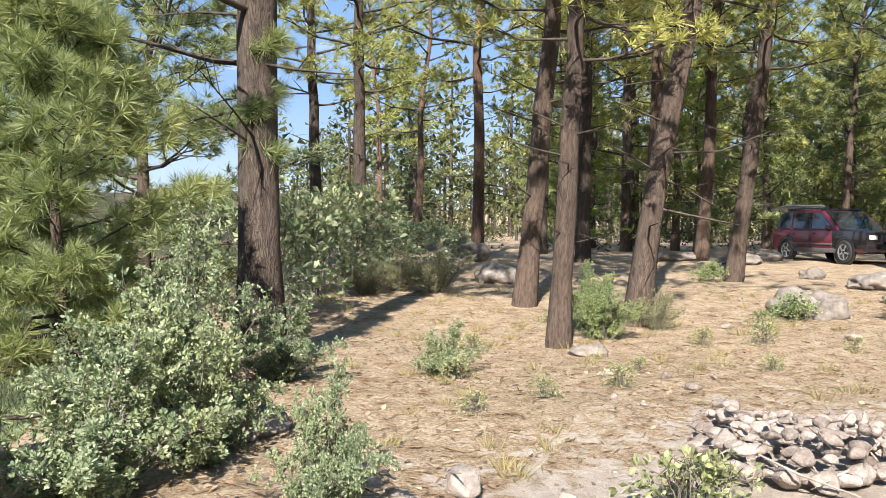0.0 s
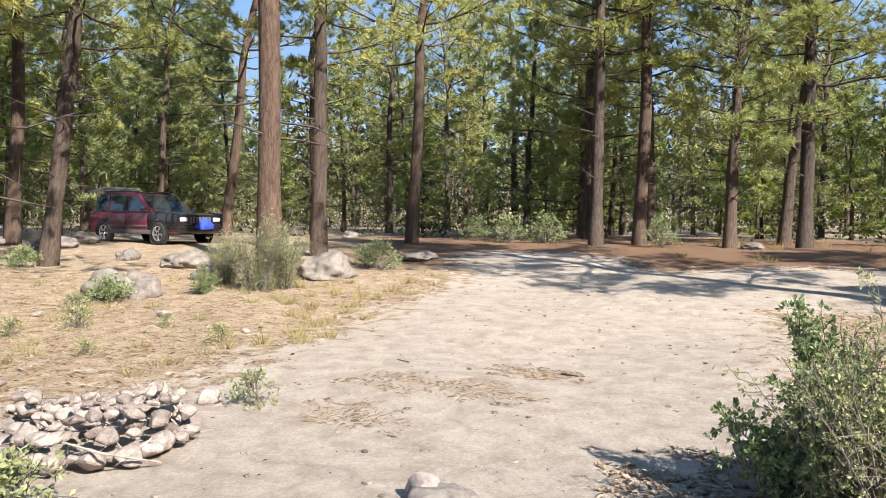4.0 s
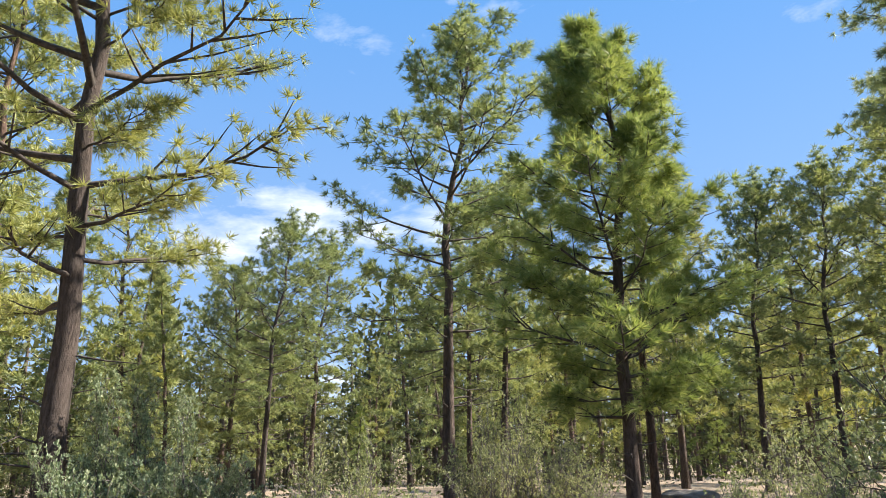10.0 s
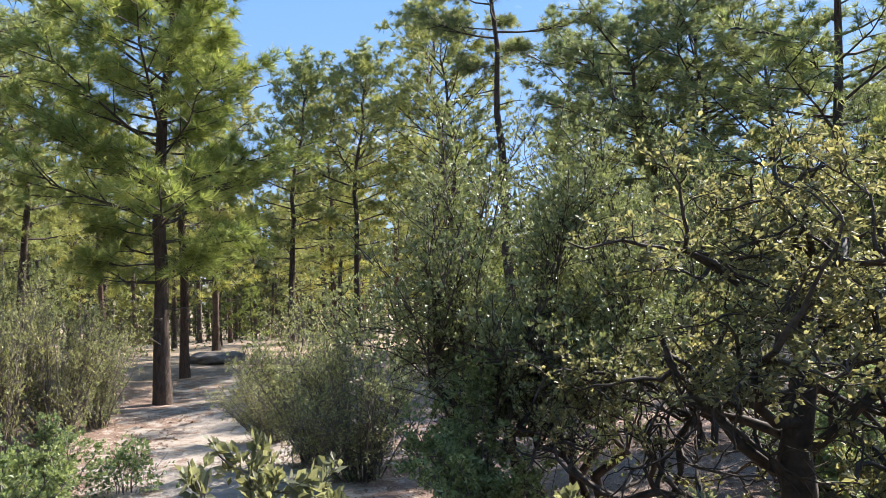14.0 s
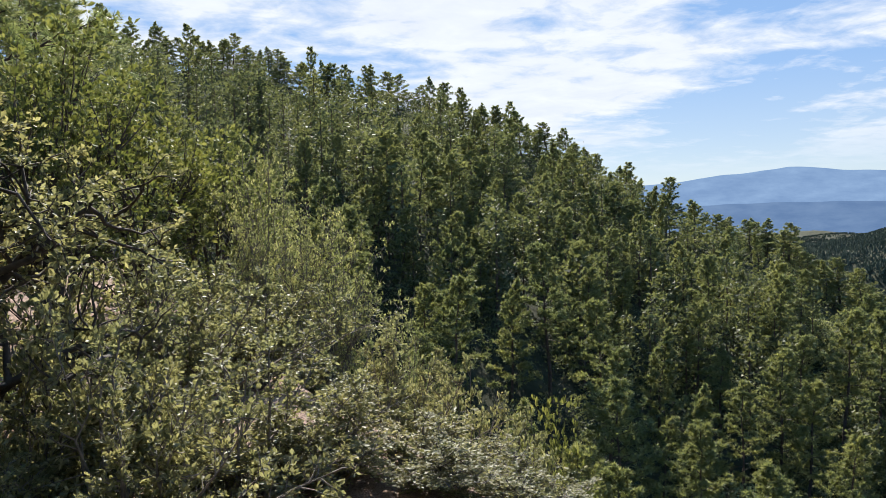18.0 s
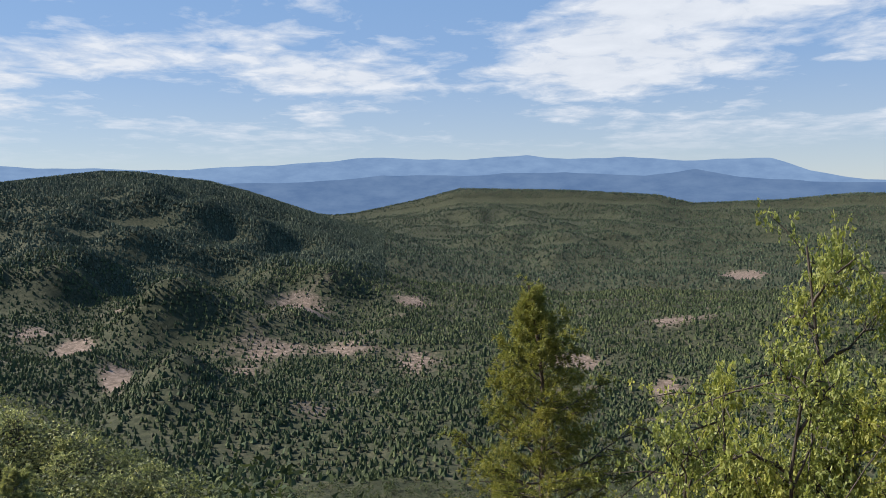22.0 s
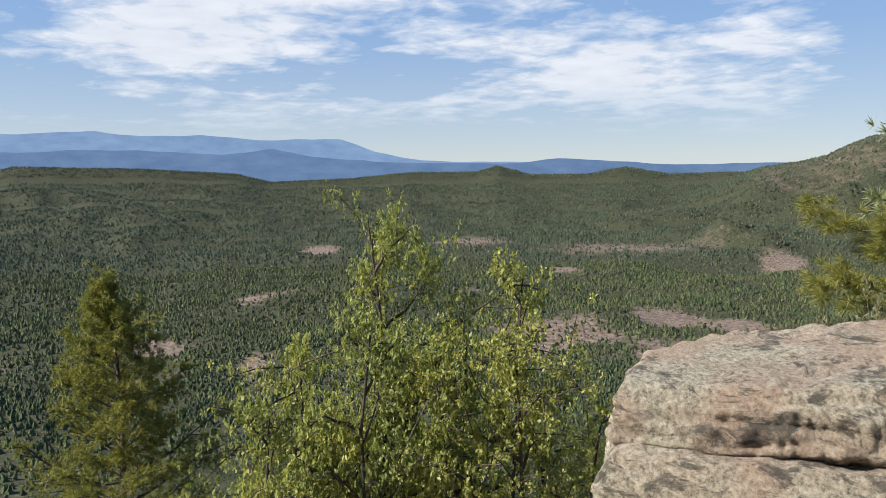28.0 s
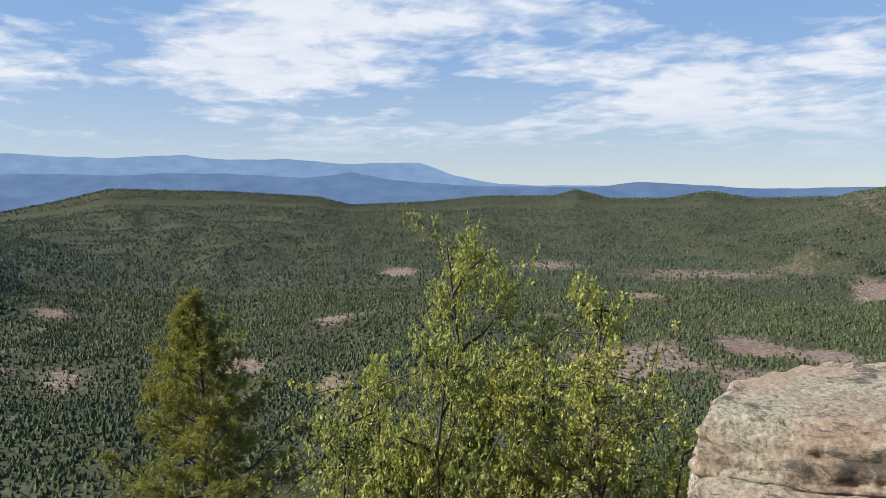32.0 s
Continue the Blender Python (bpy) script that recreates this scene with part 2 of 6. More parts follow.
JUNIPER = leafy("olive_leaves", (0.09, 0.102, 0.033), (0.174, 0.186, 0.06), (0.27, 0.27, 0.108), 0.4, 0.6, 0.25, 0.8)
GRASS = leafy("dry_grass", (0.252, 0.204, 0.102), (0.348, 0.282, 0.15), (0.33, 0.312, 0.144), 0.3, 0.7)
STONE = grainy("pale_stone", (0.211, 0.177, 0.16), (0.367, 0.32, 0.289), 11, 0.9, 0.5, 0.02, 2.2, 0.7)
BOULDER = grainy("grey_boulder", (0.139, 0.12, 0.109), (0.289, 0.257, 0.231), 9, 0.92, 0.6, 0.03, 1.3, 0.3)
DEADWOOD = grainy("weathered_deadwood", (0.177, 0.153, 0.133), (0.354, 0.32, 0.286), 10, 0.9, 0.5, 0.02, 2, 0.3, (1, 1, 0.2))


def ledge_material():
    """Lichen-spotted rock: pale crust, dark growth, pinkish bare patches."""
    m, nt, ln = nodes_of("lichen_rock")
    bs = nt["Principled BSDF"]
    vec = coords(nt)
    fine = noise_of(nt, ln, vec, 30, 10, 0.82)
    mid = noise_of(nt, ln, stretched(nt, ln, vec, (1, 1, 2.2)), 4.0, 7, 0.72, 0.5)
    big = noise_of(nt, ln, vec, 0.9, 5, 0.65)
    col = ramped(nt, ln, fine, [(0.38, (0.075, 0.064, 0.047)), (0.46, (0.31, 0.27, 0.20)), (0.55, (0.52, 0.465, 0.36)), (0.66, (0.72, 0.67, 0.55))])
    col = mixed(nt, ln, ramped(nt, ln, big, [(0.44, (0, 0, 0)), (0.57, (0.9, 0.9, 0.9))]), col, mixed(nt, ln, 0.5, col, (0.42, 0.25, 0.175)))
    dark = nt.new("ShaderNodeMath")
    dark.operation = "MULTIPLY"
    ln.new(ramped(nt, ln, mid, [(0.535, (0, 0, 0)), (0.60, (0.9, 0.9, 0.9))]), dark.inputs[0])
    ln.new(ramped(nt, ln, fine, [(0.38, (0, 0, 0)), (0.5, (1, 1, 1))]), dark.inputs[1])
    col = mixed(nt, ln, dark.outputs[0], col, (0.0495, 0.0462, 0.0396))
    ln.new(col, bs.inputs["Base Color"])
    bs.inputs["Roughness"].default_value = 0.93
    hgt = mixed(nt, ln, 0.5, fine, mid)
    bumped(nt, ln, hgt, 1.0, 0.09, bs)
    return m


LEDGE = ledge_material()


def ground_material():
    """Pale dirt on the track, needle litter round it, tan soil and scrub in the valley."""
    m, nt, ln = nodes_of("ground_soil")
    bs = nt["Principled BSDF"]
    vec = coords(nt)
    fine = noise_of(nt, ln, vec, 30, 8, 0.72)
    mid = noise_of(nt, ln, vec, 3.2, 8, 0.66, 0.5)
    big = noise_of(nt, ln, vec, 0.45, 5, 0.6)
    tiny = noise_of(nt, ln, vec, 95, 6, 0.75)
    dirt = ramped(nt, ln, fine, [(0.22, (0.25, 0.20, 0.165)), (0.42, (0.40, 0.345, 0.295)), (0.6, (0.475, 0.42, 0.37)), (0.8, (0.57, 0.52, 0.47))])
    dirt = mixed(nt, ln, 1.0, dirt, ramped(nt, ln, mid, [(0.3, (0.70, 0.66, 0.62)), (0.6, (1.06, 1.04, 1.03))]), "MULTIPLY")
    strands = nt.new("ShaderNodeTexVoronoi")
    strands.feature = "F1"
    strands.inputs["Scale"].default_value = 24
    ln.new(stretched(nt, ln, vec, (1, 2.2, 1)), strands.inputs["Vector"])
    needle = ramped(nt, ln, fine, [(0.25, (0.115, 0.075, 0.05)), (0.45, (0.305, 0.24, 0.18)), (0.58, (0.42, 0.355, 0.285)), (0.75, (0.58, 0.52, 0.435))])
    needle = mixed(nt, ln, 0.6, needle, ramped(nt, ln, strands.outputs["Distance"], [(0.1, (0.5, 0.4, 0.32)), (0.6, (1.3, 1.24, 1.15))]), "MULTIPLY")
    needle = mixed(nt, ln, 1.0, needle, ramped(nt, ln, mid, [(0.3, (0.62, 0.55, 0.48)), (0.62, (1.15, 1.15, 1.12))]), "MULTIPLY")
    leaf = ramped(nt, ln, tiny, [(0.3, (0.106, 0.066, 0.0528)), (0.46, (0.29, 0.205, 0.165)), (0.6, (0.409, 0.317, 0.264)), (0.76, (0.554, 0.462, 0.383))])
    leaf = mixed(nt, ln, 1.0, leaf, ramped(nt, ln, mid, [(0.3, (0.6, 0.55, 0.52)), (0.65, (1.2, 1.15, 1.1))]), "MULTIPLY")
    at3 = nt.new("ShaderNodeAttribute")
    at3.attribute_name = "scrub"
    needle = mixed(nt, ln, at3.outputs["Fac"], needle, leaf)
    # red-brown needle litter beyond the track, darkened by painted tree shade
    at5 = nt.new("ShaderNodeAttribute")
    at5.attribute_name = "shaded_duff"
    shaded_duff = ramped(nt, ln, fine, [(0.3, (0.075, 0.040, 0.024)), (0.5, (0.19, 0.112, 0.072)), (0.72, (0.36, 0.25, 0.17))])
    needle = mixed(nt, ln, at5.outputs["Fac"], needle, shaded_duff)
    at = nt.new("ShaderNodeAttribute")
    at.attribute_name = "track"
    add = nt.new("ShaderNodeMath")
    add.operation = "ADD"
    ln.new(at.outputs["Fac"], add.inputs[0])
    wob = nt.new("ShaderNodeMath")
    wob.operation = "MULTIPLY_ADD"
    ln.new(mid, wob.inputs[0])
    wob.inputs[1].default_value, wob.inputs[2].default_value = 2.2, -1.1
    ln.new(wob.outputs[0], add.inputs[1])
    bare = ramped(nt, ln, add.outputs[0], [(0.42, (0, 0, 0)), (0.58, (1, 1, 1))])
    camp = mixed(nt, ln, bare, needle, dirt)
    camp = mixed(nt, ln, 0.55, camp, ramped(nt, ln, tiny, [(0.32, (0.55, 0.52, 0.5)), (0.68, (1.3, 1.28, 1.25))]), "MULTIPLY")
    # valley: tan and pinkish soil with dark scrub
    vfine = noise_of(nt, ln, vec, 0.16, 8, 0.75)
    vmid = noise_of(nt, ln, vec, 0.03, 6, 0.7)
    soil = ramped(nt, ln, vfine, [(0.34, (0.06, 0.046, 0.032)), (0.5, (0.135, 0.098, 0.076)), (0.66, (0.26, 0.195, 0.16))])
    scrub = ramped(nt, ln, vfine, [(0.35, (0.019, 0.023, 0.012)), (0.52, (0.042, 0.045, 0.024)), (0.74, (0.095, 0.082, 0.05))])
    at4 = nt.new("ShaderNodeAttribute")
    at4.attribute_name = "bare"
    open_land = nt.new("ShaderNodeMath")
    open_land.operation = "MULTIPLY_ADD"
    ln.new(vmid, open_land.inputs[0])
    open_land.inputs[1].default_value = 0.9
    ln.new(at4.outputs["Fac"], open_land.inputs[2])
    land = mixed(nt, ln, ramped(nt, ln, open_land.outputs[0], [(0.66, (0, 0, 0)), (0.98, (1, 1, 1))]), scrub, soil)
    at2 = nt.new("ShaderNodeAttribute")
    at2.attribute_name = "valley"
    col = mixed(nt, ln, at2.outputs["Fac"], camp, land)
    ln.new(col, bs.inputs["Base Color"])
    bs.inputs["Roughness"].default_value = 0.95
    bs.inputs["Specular IOR Level"].default_value = 0.15
    hgt = mixed(nt, ln, 0.5, fine, tiny)
    bumped(nt, ln, hgt, 0.9, 0.04, bs)
    return m


GROUND = ground_material()
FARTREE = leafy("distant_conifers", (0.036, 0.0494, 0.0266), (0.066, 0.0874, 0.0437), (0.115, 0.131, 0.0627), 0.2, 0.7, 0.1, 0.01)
# Bluer than the nearer conifers: distance haze is put into the colour.
HAZE_TREE = leafy("far_hazy_conifers", (0.030, 0.044, 0.032), (0.056, 0.078, 0.055), (0.095, 0.118, 0.078), 0.2, 0.7, 0.1, 0.01)
# Shade of the woods' interior is put into this darkened needle colour.
WOODS_LEAF = leafy("shaded_woods_needles", (0.0486, 0.0595, 0.027), (0.097, 0.108, 0.0459), (0.162, 0.168, 0.0755), 0.25, 0.6, 0.2, 0.05)
RIDGE_LEAF = leafy("ridge_needles", (0.0684, 0.0788, 0.0432), (0.125, 0.142, 0.0756), (0.194, 0.211, 0.108), 0.4, 0.6, 0.2, 0.12)
# Conifers of the domed hill, paler and bluer with painted haze.
DOME_HAZE_LEAF = leafy("hazy_hill_conifers", (0.0688, 0.0851, 0.0648), (0.113, 0.134, 0.0972), (0.174, 0.19, 0.134), 0.3, 0.7, 0.1, 0.01)
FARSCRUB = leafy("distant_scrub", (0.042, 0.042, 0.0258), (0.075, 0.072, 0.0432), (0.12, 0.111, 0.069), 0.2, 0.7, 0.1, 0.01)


# Backdrop glow with the haze of distance put into its colour.
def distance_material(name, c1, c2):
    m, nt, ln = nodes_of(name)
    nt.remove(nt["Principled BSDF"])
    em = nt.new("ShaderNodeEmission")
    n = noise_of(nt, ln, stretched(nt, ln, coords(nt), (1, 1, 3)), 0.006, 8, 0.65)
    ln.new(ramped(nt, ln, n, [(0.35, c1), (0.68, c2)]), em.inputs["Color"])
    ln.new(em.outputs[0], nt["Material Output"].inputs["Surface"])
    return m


# ---- mesh helpers ----
class Soup:
    """Collects vertices and faces as arrays, for one mesh."""

    def __init__(self):
        self.v, self.f, self.n = [], {3: [], 4: []}, 0

    def add(self, verts, faces):
        verts, faces = np.asarray(verts, float), np.asarray(faces, int)
        self.v.append(verts)
        self.f[faces.shape[1]].append(faces + self.n)
        self.n += len(verts)

    def mesh(self, name, mat, smooth=True):
        me = bpy.data.meshes.new(name)
        v = np.concatenate(self.v)
        idx, starts, at = [], [], 0
        for k in (3, 4):
            if self.f[k]:
                f = np.concatenate(self.f[k])
                idx.append(f.ravel())
                starts.append(at + np.arange(len(f)) * k)
                at += f.size
        idx, starts = np.concatenate(idx), np.concatenate(starts)
        me.vertices.add(len(v))
        me.vertices.foreach_set("co", v.astype(np.float32).ravel())
        me.loops.add(len(idx))
        me.loops.foreach_set("vertex_index", idx.astype(np.int32))
        me.polygons.add(len(starts))
        me.polygons.foreach_set("loop_start", starts.astype(np.int32))
        me.polygons.foreach_set("use_smooth", np.full(len(starts), smooth))
        me.update(calc_edges=True)
        me.materials.append(mat)
        return me


def tube(soup, pts, radii, sides=6, wob=0.0, rng=None):
    """A tapered tube along points."""
    pts, radii = np.asarray(pts, float), np.asarray(radii, float)
    n = len(pts)
    tang = np.gradient(pts, axis=0)
    tang /= np.linalg.norm(tang, axis=1)[:, None] + 1e-9
    ref = np.array([0.0, 0, 1]) if abs(tang[0, 2]) < 0.9 else np.array([1.0, 0, 0])
    a = np.cross(tang, ref)
    a /= np.linalg.norm(a, axis=1)[:, None] + 1e-9
    b = np.cross(tang, a)
    ang = np.arange(sides) * 2 * np.pi / sides
    rad = radii[:, None] * (1 + (wob * rng.uniform(-1, 1, (n, sides)) if wob else 0))
    v = pts[:, None] + rad[..., None] * (np.cos(ang)[None, :, None] * a[:, None] + np.sin(ang)[None, :, None] * b[:, None])
    i = np.arange(n - 1)[:, None] * sides
    j, j2 = np.arange(sides), (np.arange(sides) + 1) % sides
    q = np.stack([i + j, i + j2, i + sides + j2, i + sides + j], -1).reshape(-1, 4)
    soup.add(v.reshape(-1, 3), q)


def unit(v):
    return v / (np.linalg.norm(v, axis=-1, keepdims=True) + 1e-9)


def needles(soup, pos, way, k, length, width, spread, rng):
    """Tufts: k thin needles round each tip."""
    n = len(pos)
    d = unit(np.repeat(way, k, 0) + spread * rng.normal(size=(n * k, 3)))
    p = np.repeat(pos, k, 0) + d * 0.02
    side = unit(np.cross(d, rng.normal(size=(n * k, 3))))
    L = length * rng.uniform(0.65, 1.15, (n * k, 1))
    tip = p + d * L
    tip[:, 2] -= 0.12 * L[:, 0]
    v = np.stack([p - side * width / 2, p + side * width / 2, tip], 1).reshape(-1, 3)
    soup.add(v, np.arange(n * k * 3).reshape(-1, 3))


def rosettes(soup, pos, way, k, size, rng, spread=0.8, up=0.7, long=1.7):
    """Bunches of k leaves that spring from one point of a twig, blades turned mostly to the light."""
    n = len(pos)
    d = unit(np.repeat(way, k, 0) + spread * rng.normal(size=(n * k, 3)))
    nor = rng.normal(size=(n * k, 3)) * 0.55 + np.array([0, 0, up])
    nor = unit(nor - d * (nor * d).sum(1, keepdims=True))
    s = np.cross(nor, d)
    z = np.repeat(size * rng.uniform(0.75, 1.2, (n, 1)), k, 0) * rng.uniform(0.6, 1.2, (n * k, 1))
    a = np.repeat(pos, k, 0) + d * z * rng.uniform(0.1, 0.7, (n * k, 1))
    fold = nor * z * 0.14
    v = np.stack([a, a + d * z * long * 0.58 + s * z * 0.46 + fold, a + d * z * long, a + d * z * long * 0.58 - s * z * 0.46 + fold], 1).reshape(-1, 3)
    i = np.arange(n * k)[:, None] * 4
    soup.add(v, np.concatenate([i + np.array([0, 1, 2]), i + np.array([0, 2, 3])]))


def part(name, me, parent, label=""):
    ob = new(name, me)
    ob.parent = parent
    if label:
        ob["label"] = label
    return ob


def bm_mesh(bm, name, mat, smooth=False):
    me = bpy.data.meshes.new(name)
    bm.to_mesh(me)
    bm.free()
    if smooth:
        for p in me.polygons:
            p.use_smooth = True
    me.materials.append(mat)
    return me


# ---- ground ----
def sm(a, b, x):
    t = np.clip((x - a) / (b - a), 0, 1)
    return t * t * (3 - 2 * t)


LUMPS = np.random.RandomState(4).uniform(-1, 1, (9, 4))


def lump(x, y, size):
    """Smooth uneven height, about -1 to 1."""
    z = 0
    for a, b, c, d in LUMPS:
        k = 2 * np.pi / size * (0.6 + abs(c))
        z = z + np.sin(k * (x * math.cos(a * 3.14) + y * math.sin(a * 3.14)) + d * 9 + b * 5)
    return z / 4


OUT = away(-262, 1.0)  # the way the edge of the mesa faces
# the wooded ridge: heading, distance of its crest, elevation of its treetops, height of the trees
RIDGE = ((-170, 200, 13.9, 13), (-178, 200, 12.5, 13), (-185, 200, 11.9, 13), (-190.5, 200, 10.6, 13), (-194, 200, 9.6, 13), (-198, 200, 9.0, 13), (-203, 195, 7.3, 13), (-206.3, 195, 5.9, 12),
         (-209.5, 190, 4.3, 12), (-212.6, 190, 2.9, 12), (-214.1, 185, 1.7, 12), (-217, 180, 0.0, 11), (-220.7, 170, -0.9, 11), (-224, 165, -2.7, 11), (-228.5, 150, -5.6, 9), (-233.3, 125, -9.7, 6),
         (-241, 100, -14.0, 4), (-249.4, 80, -18.8, 3.5), (-255.2, 70, -21.9, 3.5), (-262, 70, -27, 3.5))
CREST_YAW, CREST_DIST, CREST_TOP = [-q[0] for q in RIDGE], [q[1] for q in RIDGE], [q[2] for q in RIDGE]
CREST_Z = [EYE + d * math.tan(radians(e)) - 0.6 * h for _, d, e, h in RIDGE]  # foot of the trees
HILLS = [(-235, 1250, 3.6, 110, 34), (-262, 1750, 7.0, 260, 45), (-290, 1350, 6.0, 160, 26), (-247, 1700, 4.0, 200, 35), (-275, 2300, 9.0, 300, 30)]
# far heights: distance of the crest, depth in front and behind, and its elevation by heading
FAR_CRESTS = [(3350, 620, 300, ((-200, -3), (-250, -2.2), (-256, -1.7), (-260, -1.4), (-264.4, -0.5), (-267.6, 0.3), (-275, 0.1), (-281.3, -0.3), (-283.7, -0.9), (-289.3, -0.7), (-293.4, -0.3),
                                (-298.2, -0.3), (-299.7, 0.15), (-302.1, -0.5), (-306, -0.5), (-308.7, 0.0), (-311.6, -0.5), (-316, -0.4), (-345, -0.2))),
              (2450, 750, 420, ((-216, -3.6), (-222, -3.0), (-226.5, -2.3), (-230.5, -1.0), (-234.3, 0.0), (-237.0, 0.9), (-240.5, 1.35), (-243.1, 1.65), (-245.5, 1.6), (-247.9, 1.2), (-250, 0.95), (-252.7, 0.2), (-256.7, -1.2), (-261, -2.6), (-268, -4))),
              (2900, 480, 600, ((-306, -5), (-311, -3), (-315.5, -0.9), (-317.5, -0.1), (-320, 0.3), (-321.4, 0.65), (-322.6, 1.3), (-324, 1.85), (-326, 2.0), (-330, 2.1), (-345, 2.5)))]


# openings with bare pinkish soil: heading, distance, half width in degrees, half depth, strength
BARE = ((-287.0, 1850, 1.5, 80, 1.0), (-282.4, 1222, 1.5, 50, 0.8), (-311.4, 1080, 3.4, 60, 1.0), (-316.5, 1050, 2.6, 55, 0.9), (-319.1, 1720, 1.5, 90, 1.0), (-305.0, 1490, 1.5, 35, 0.9),
        (-298.0, 1950, 3.5, 110, 0.6), (-309.0, 1850, 7.0, 120, 0.55), (-305.0, 960, 4.5, 90, 0.68), (-311.5, 890, 4.0, 80, 0.66), (-255.3, 1335, 3.0, 80, 0.5), (-263.8, 965, 1.6, 50, 0.75), (-275.4, 943, 1.6, 50, 0.75),
        (-282.0, 815, 1.2, 60, 0.8), (-252.8, 1030, 3.0, 80, 0.5), (-258.7, 1048, 2.2, 70, 0.55), (-263.6, 1387, 1.3, 60, 0.7), (-238.3, 1203, 1.5, 40, 0.7), (-241.2, 1135, 1.2, 50, 0.8), (-243.6, 927, 1.0, 60, 0.9), (-257.0, 1228, 2.2, 70, 0.5))


def bare_soil(x, y):
    """How bare the valley floor lies, 0 to 1."""
    r, yaw = np.hypot(x, y), bearing(x, y)
    b = np.zeros_like(r)
    for hy, hd, wy, wd, k in BARE:
        b = np.maximum(b, k * np.exp(-((yaw - hy) / wy) ** 2 - ((r - hd) / wd) ** 2))
    b = b + 0.26 * lump(x + 300, y, 150) * sm(300, 600, r) * sm(1900, 1300, r)
    burnt = 0.27 * sm(-315.5, -318, yaw) * sm(2300, 2550, r)  # the reddish mountain beyond the rim
    return np.clip(np.maximum(b, burnt), 0, 1)


def bearing(x, y):
    a = np.degrees(np.arctan2(-x, y))
    return np.where(a > 0, a - 360, a)


def ground(x, y):
    x, y = np.asarray(x, float), np.asarray(y, float)
    r = np.hypot(x, y)
    s = x * OUT[0] + y * OUT[1]
    d = np.maximum(s - 2.2, 0)
    d = d * d / (d + 1.5)
    z = 0.8 * sm(10, 28, r) * sm(8, -4, s) + 0.05 * lump(x, y, 5) * sm(2, 7, r) - 8 * (1 - np.exp(-d / 7)) - 200 * (1 - np.exp(-d / 200))
    z = z + 0.5 * lump(x, y, 60) * sm(40, 120, r)
    yaw = bearing(x, y)
    open_side = sm(20, 200, s)
    far = 75 * sm(1300, 3300, r) - 40 * sm(3700, 4600, r)
    far = far + 16 * np.abs(lump(x + 900, y, 700)) * sm(1250, 1800, r) - 10 * sm(1250, 1800, r)
    for hy, hr, wy, wr, h in HILLS:
        far = far + h * np.exp(-((yaw - hy) / wy) ** 2 - ((r - hr) / wr) ** 2)
    far = far + 9 * lump(x, y, 420) * sm(300, 900, r) + 3 * lump(x, y, 130) * sm(250, 500, r)
    z = z + far * np.maximum(open_side, sm(1500, 2500, r))
    for dist, front, back, tops in FAR_CRESTS:
        elev = np.interp(-yaw, [-q[0] for q in tops], [q[1] for q in tops])
        rise = np.maximum(EYE + dist * np.tan(np.radians(elev)) - 7 - z, 0)
        q = np.where(r < dist, (dist - r) / front, (r - dist) / back)
        gully = 1 + (0.30 * lump(x, y, 520) + 0.16 * lump(y, x, 210)) * np.clip(q * 1.6, 0, 1)
        slope = np.exp(-np.abs(q * gully) ** 1.7)
        if dist == 3350:  # a mesa: a cliff under the rim, then a long apron
            slope = np.where(r < dist, 0.24 * sm(0.17, 0.10, q * gully) + 0.76 * np.exp(-np.abs(q * gully) ** 1.3 * 1.5), slope)
        z = z + rise * slope
    # the wooded ridge beyond the side canyon: gentle towards the camera, steep behind
    crest_d, crest_z = np.interp(-yaw, CREST_YAW, CREST_DIST), np.interp(-yaw, CREST_YAW, CREST_Z)
    fall = np.interp(-yaw, [170, 185, 200, 216, 228, 245], [0.36, 0.34, 0.31, 0.22, 0.17, 0.12])
    best = crest_z - np.where(r < crest_d, (crest_d - r) * fall, (r - crest_d) * 0.8) + 2 * lump(x, y, 45)
    best = best - 4 * np.maximum(yaw + 176, 0) - 4 * np.maximum(-256 - yaw, 0)
    k = 5.0
    top = np.maximum(z, best)
    blend = top + k * np.log(np.exp((z - top) / k) + np.exp((best - top) / k)) - k * 0.2
    return z + (np.maximum(blend, z) - z) * sm(26, 75, r)


def gz(x, y):
    return float(ground(x, y))


def capsule(x, y, a, b, rad):
    ux, uy = b[0] - a[0], b[1] - a[1]
    t = np.clip(((x - a[0]) * ux + (y - a[1]) * uy) / (ux * ux + uy * uy), 0, 1)
    return rad - np.hypot(x - a[0] - t * ux, y - a[1] - t * uy)


def track(x, y):
    d = np.maximum(capsule(x, y, (2.6, 3.4), (14, 9), 3.1), capsule(x, y, (14, 9), (26, -5), 2.9))
    d = np.maximum(d, capsule(x, y, (14, 9), (17, 13), 2.2))
    d = np.maximum(d, 0.6 * capsule(x, y, (1.0, 0.5), (4, 5), 2.4))
    d = np.maximum(d, 0.5 * capsule(x, y, (7, -5), (14, -12), 1.6))
    return np.clip(0.5 + d * 0.35, 0, 1)


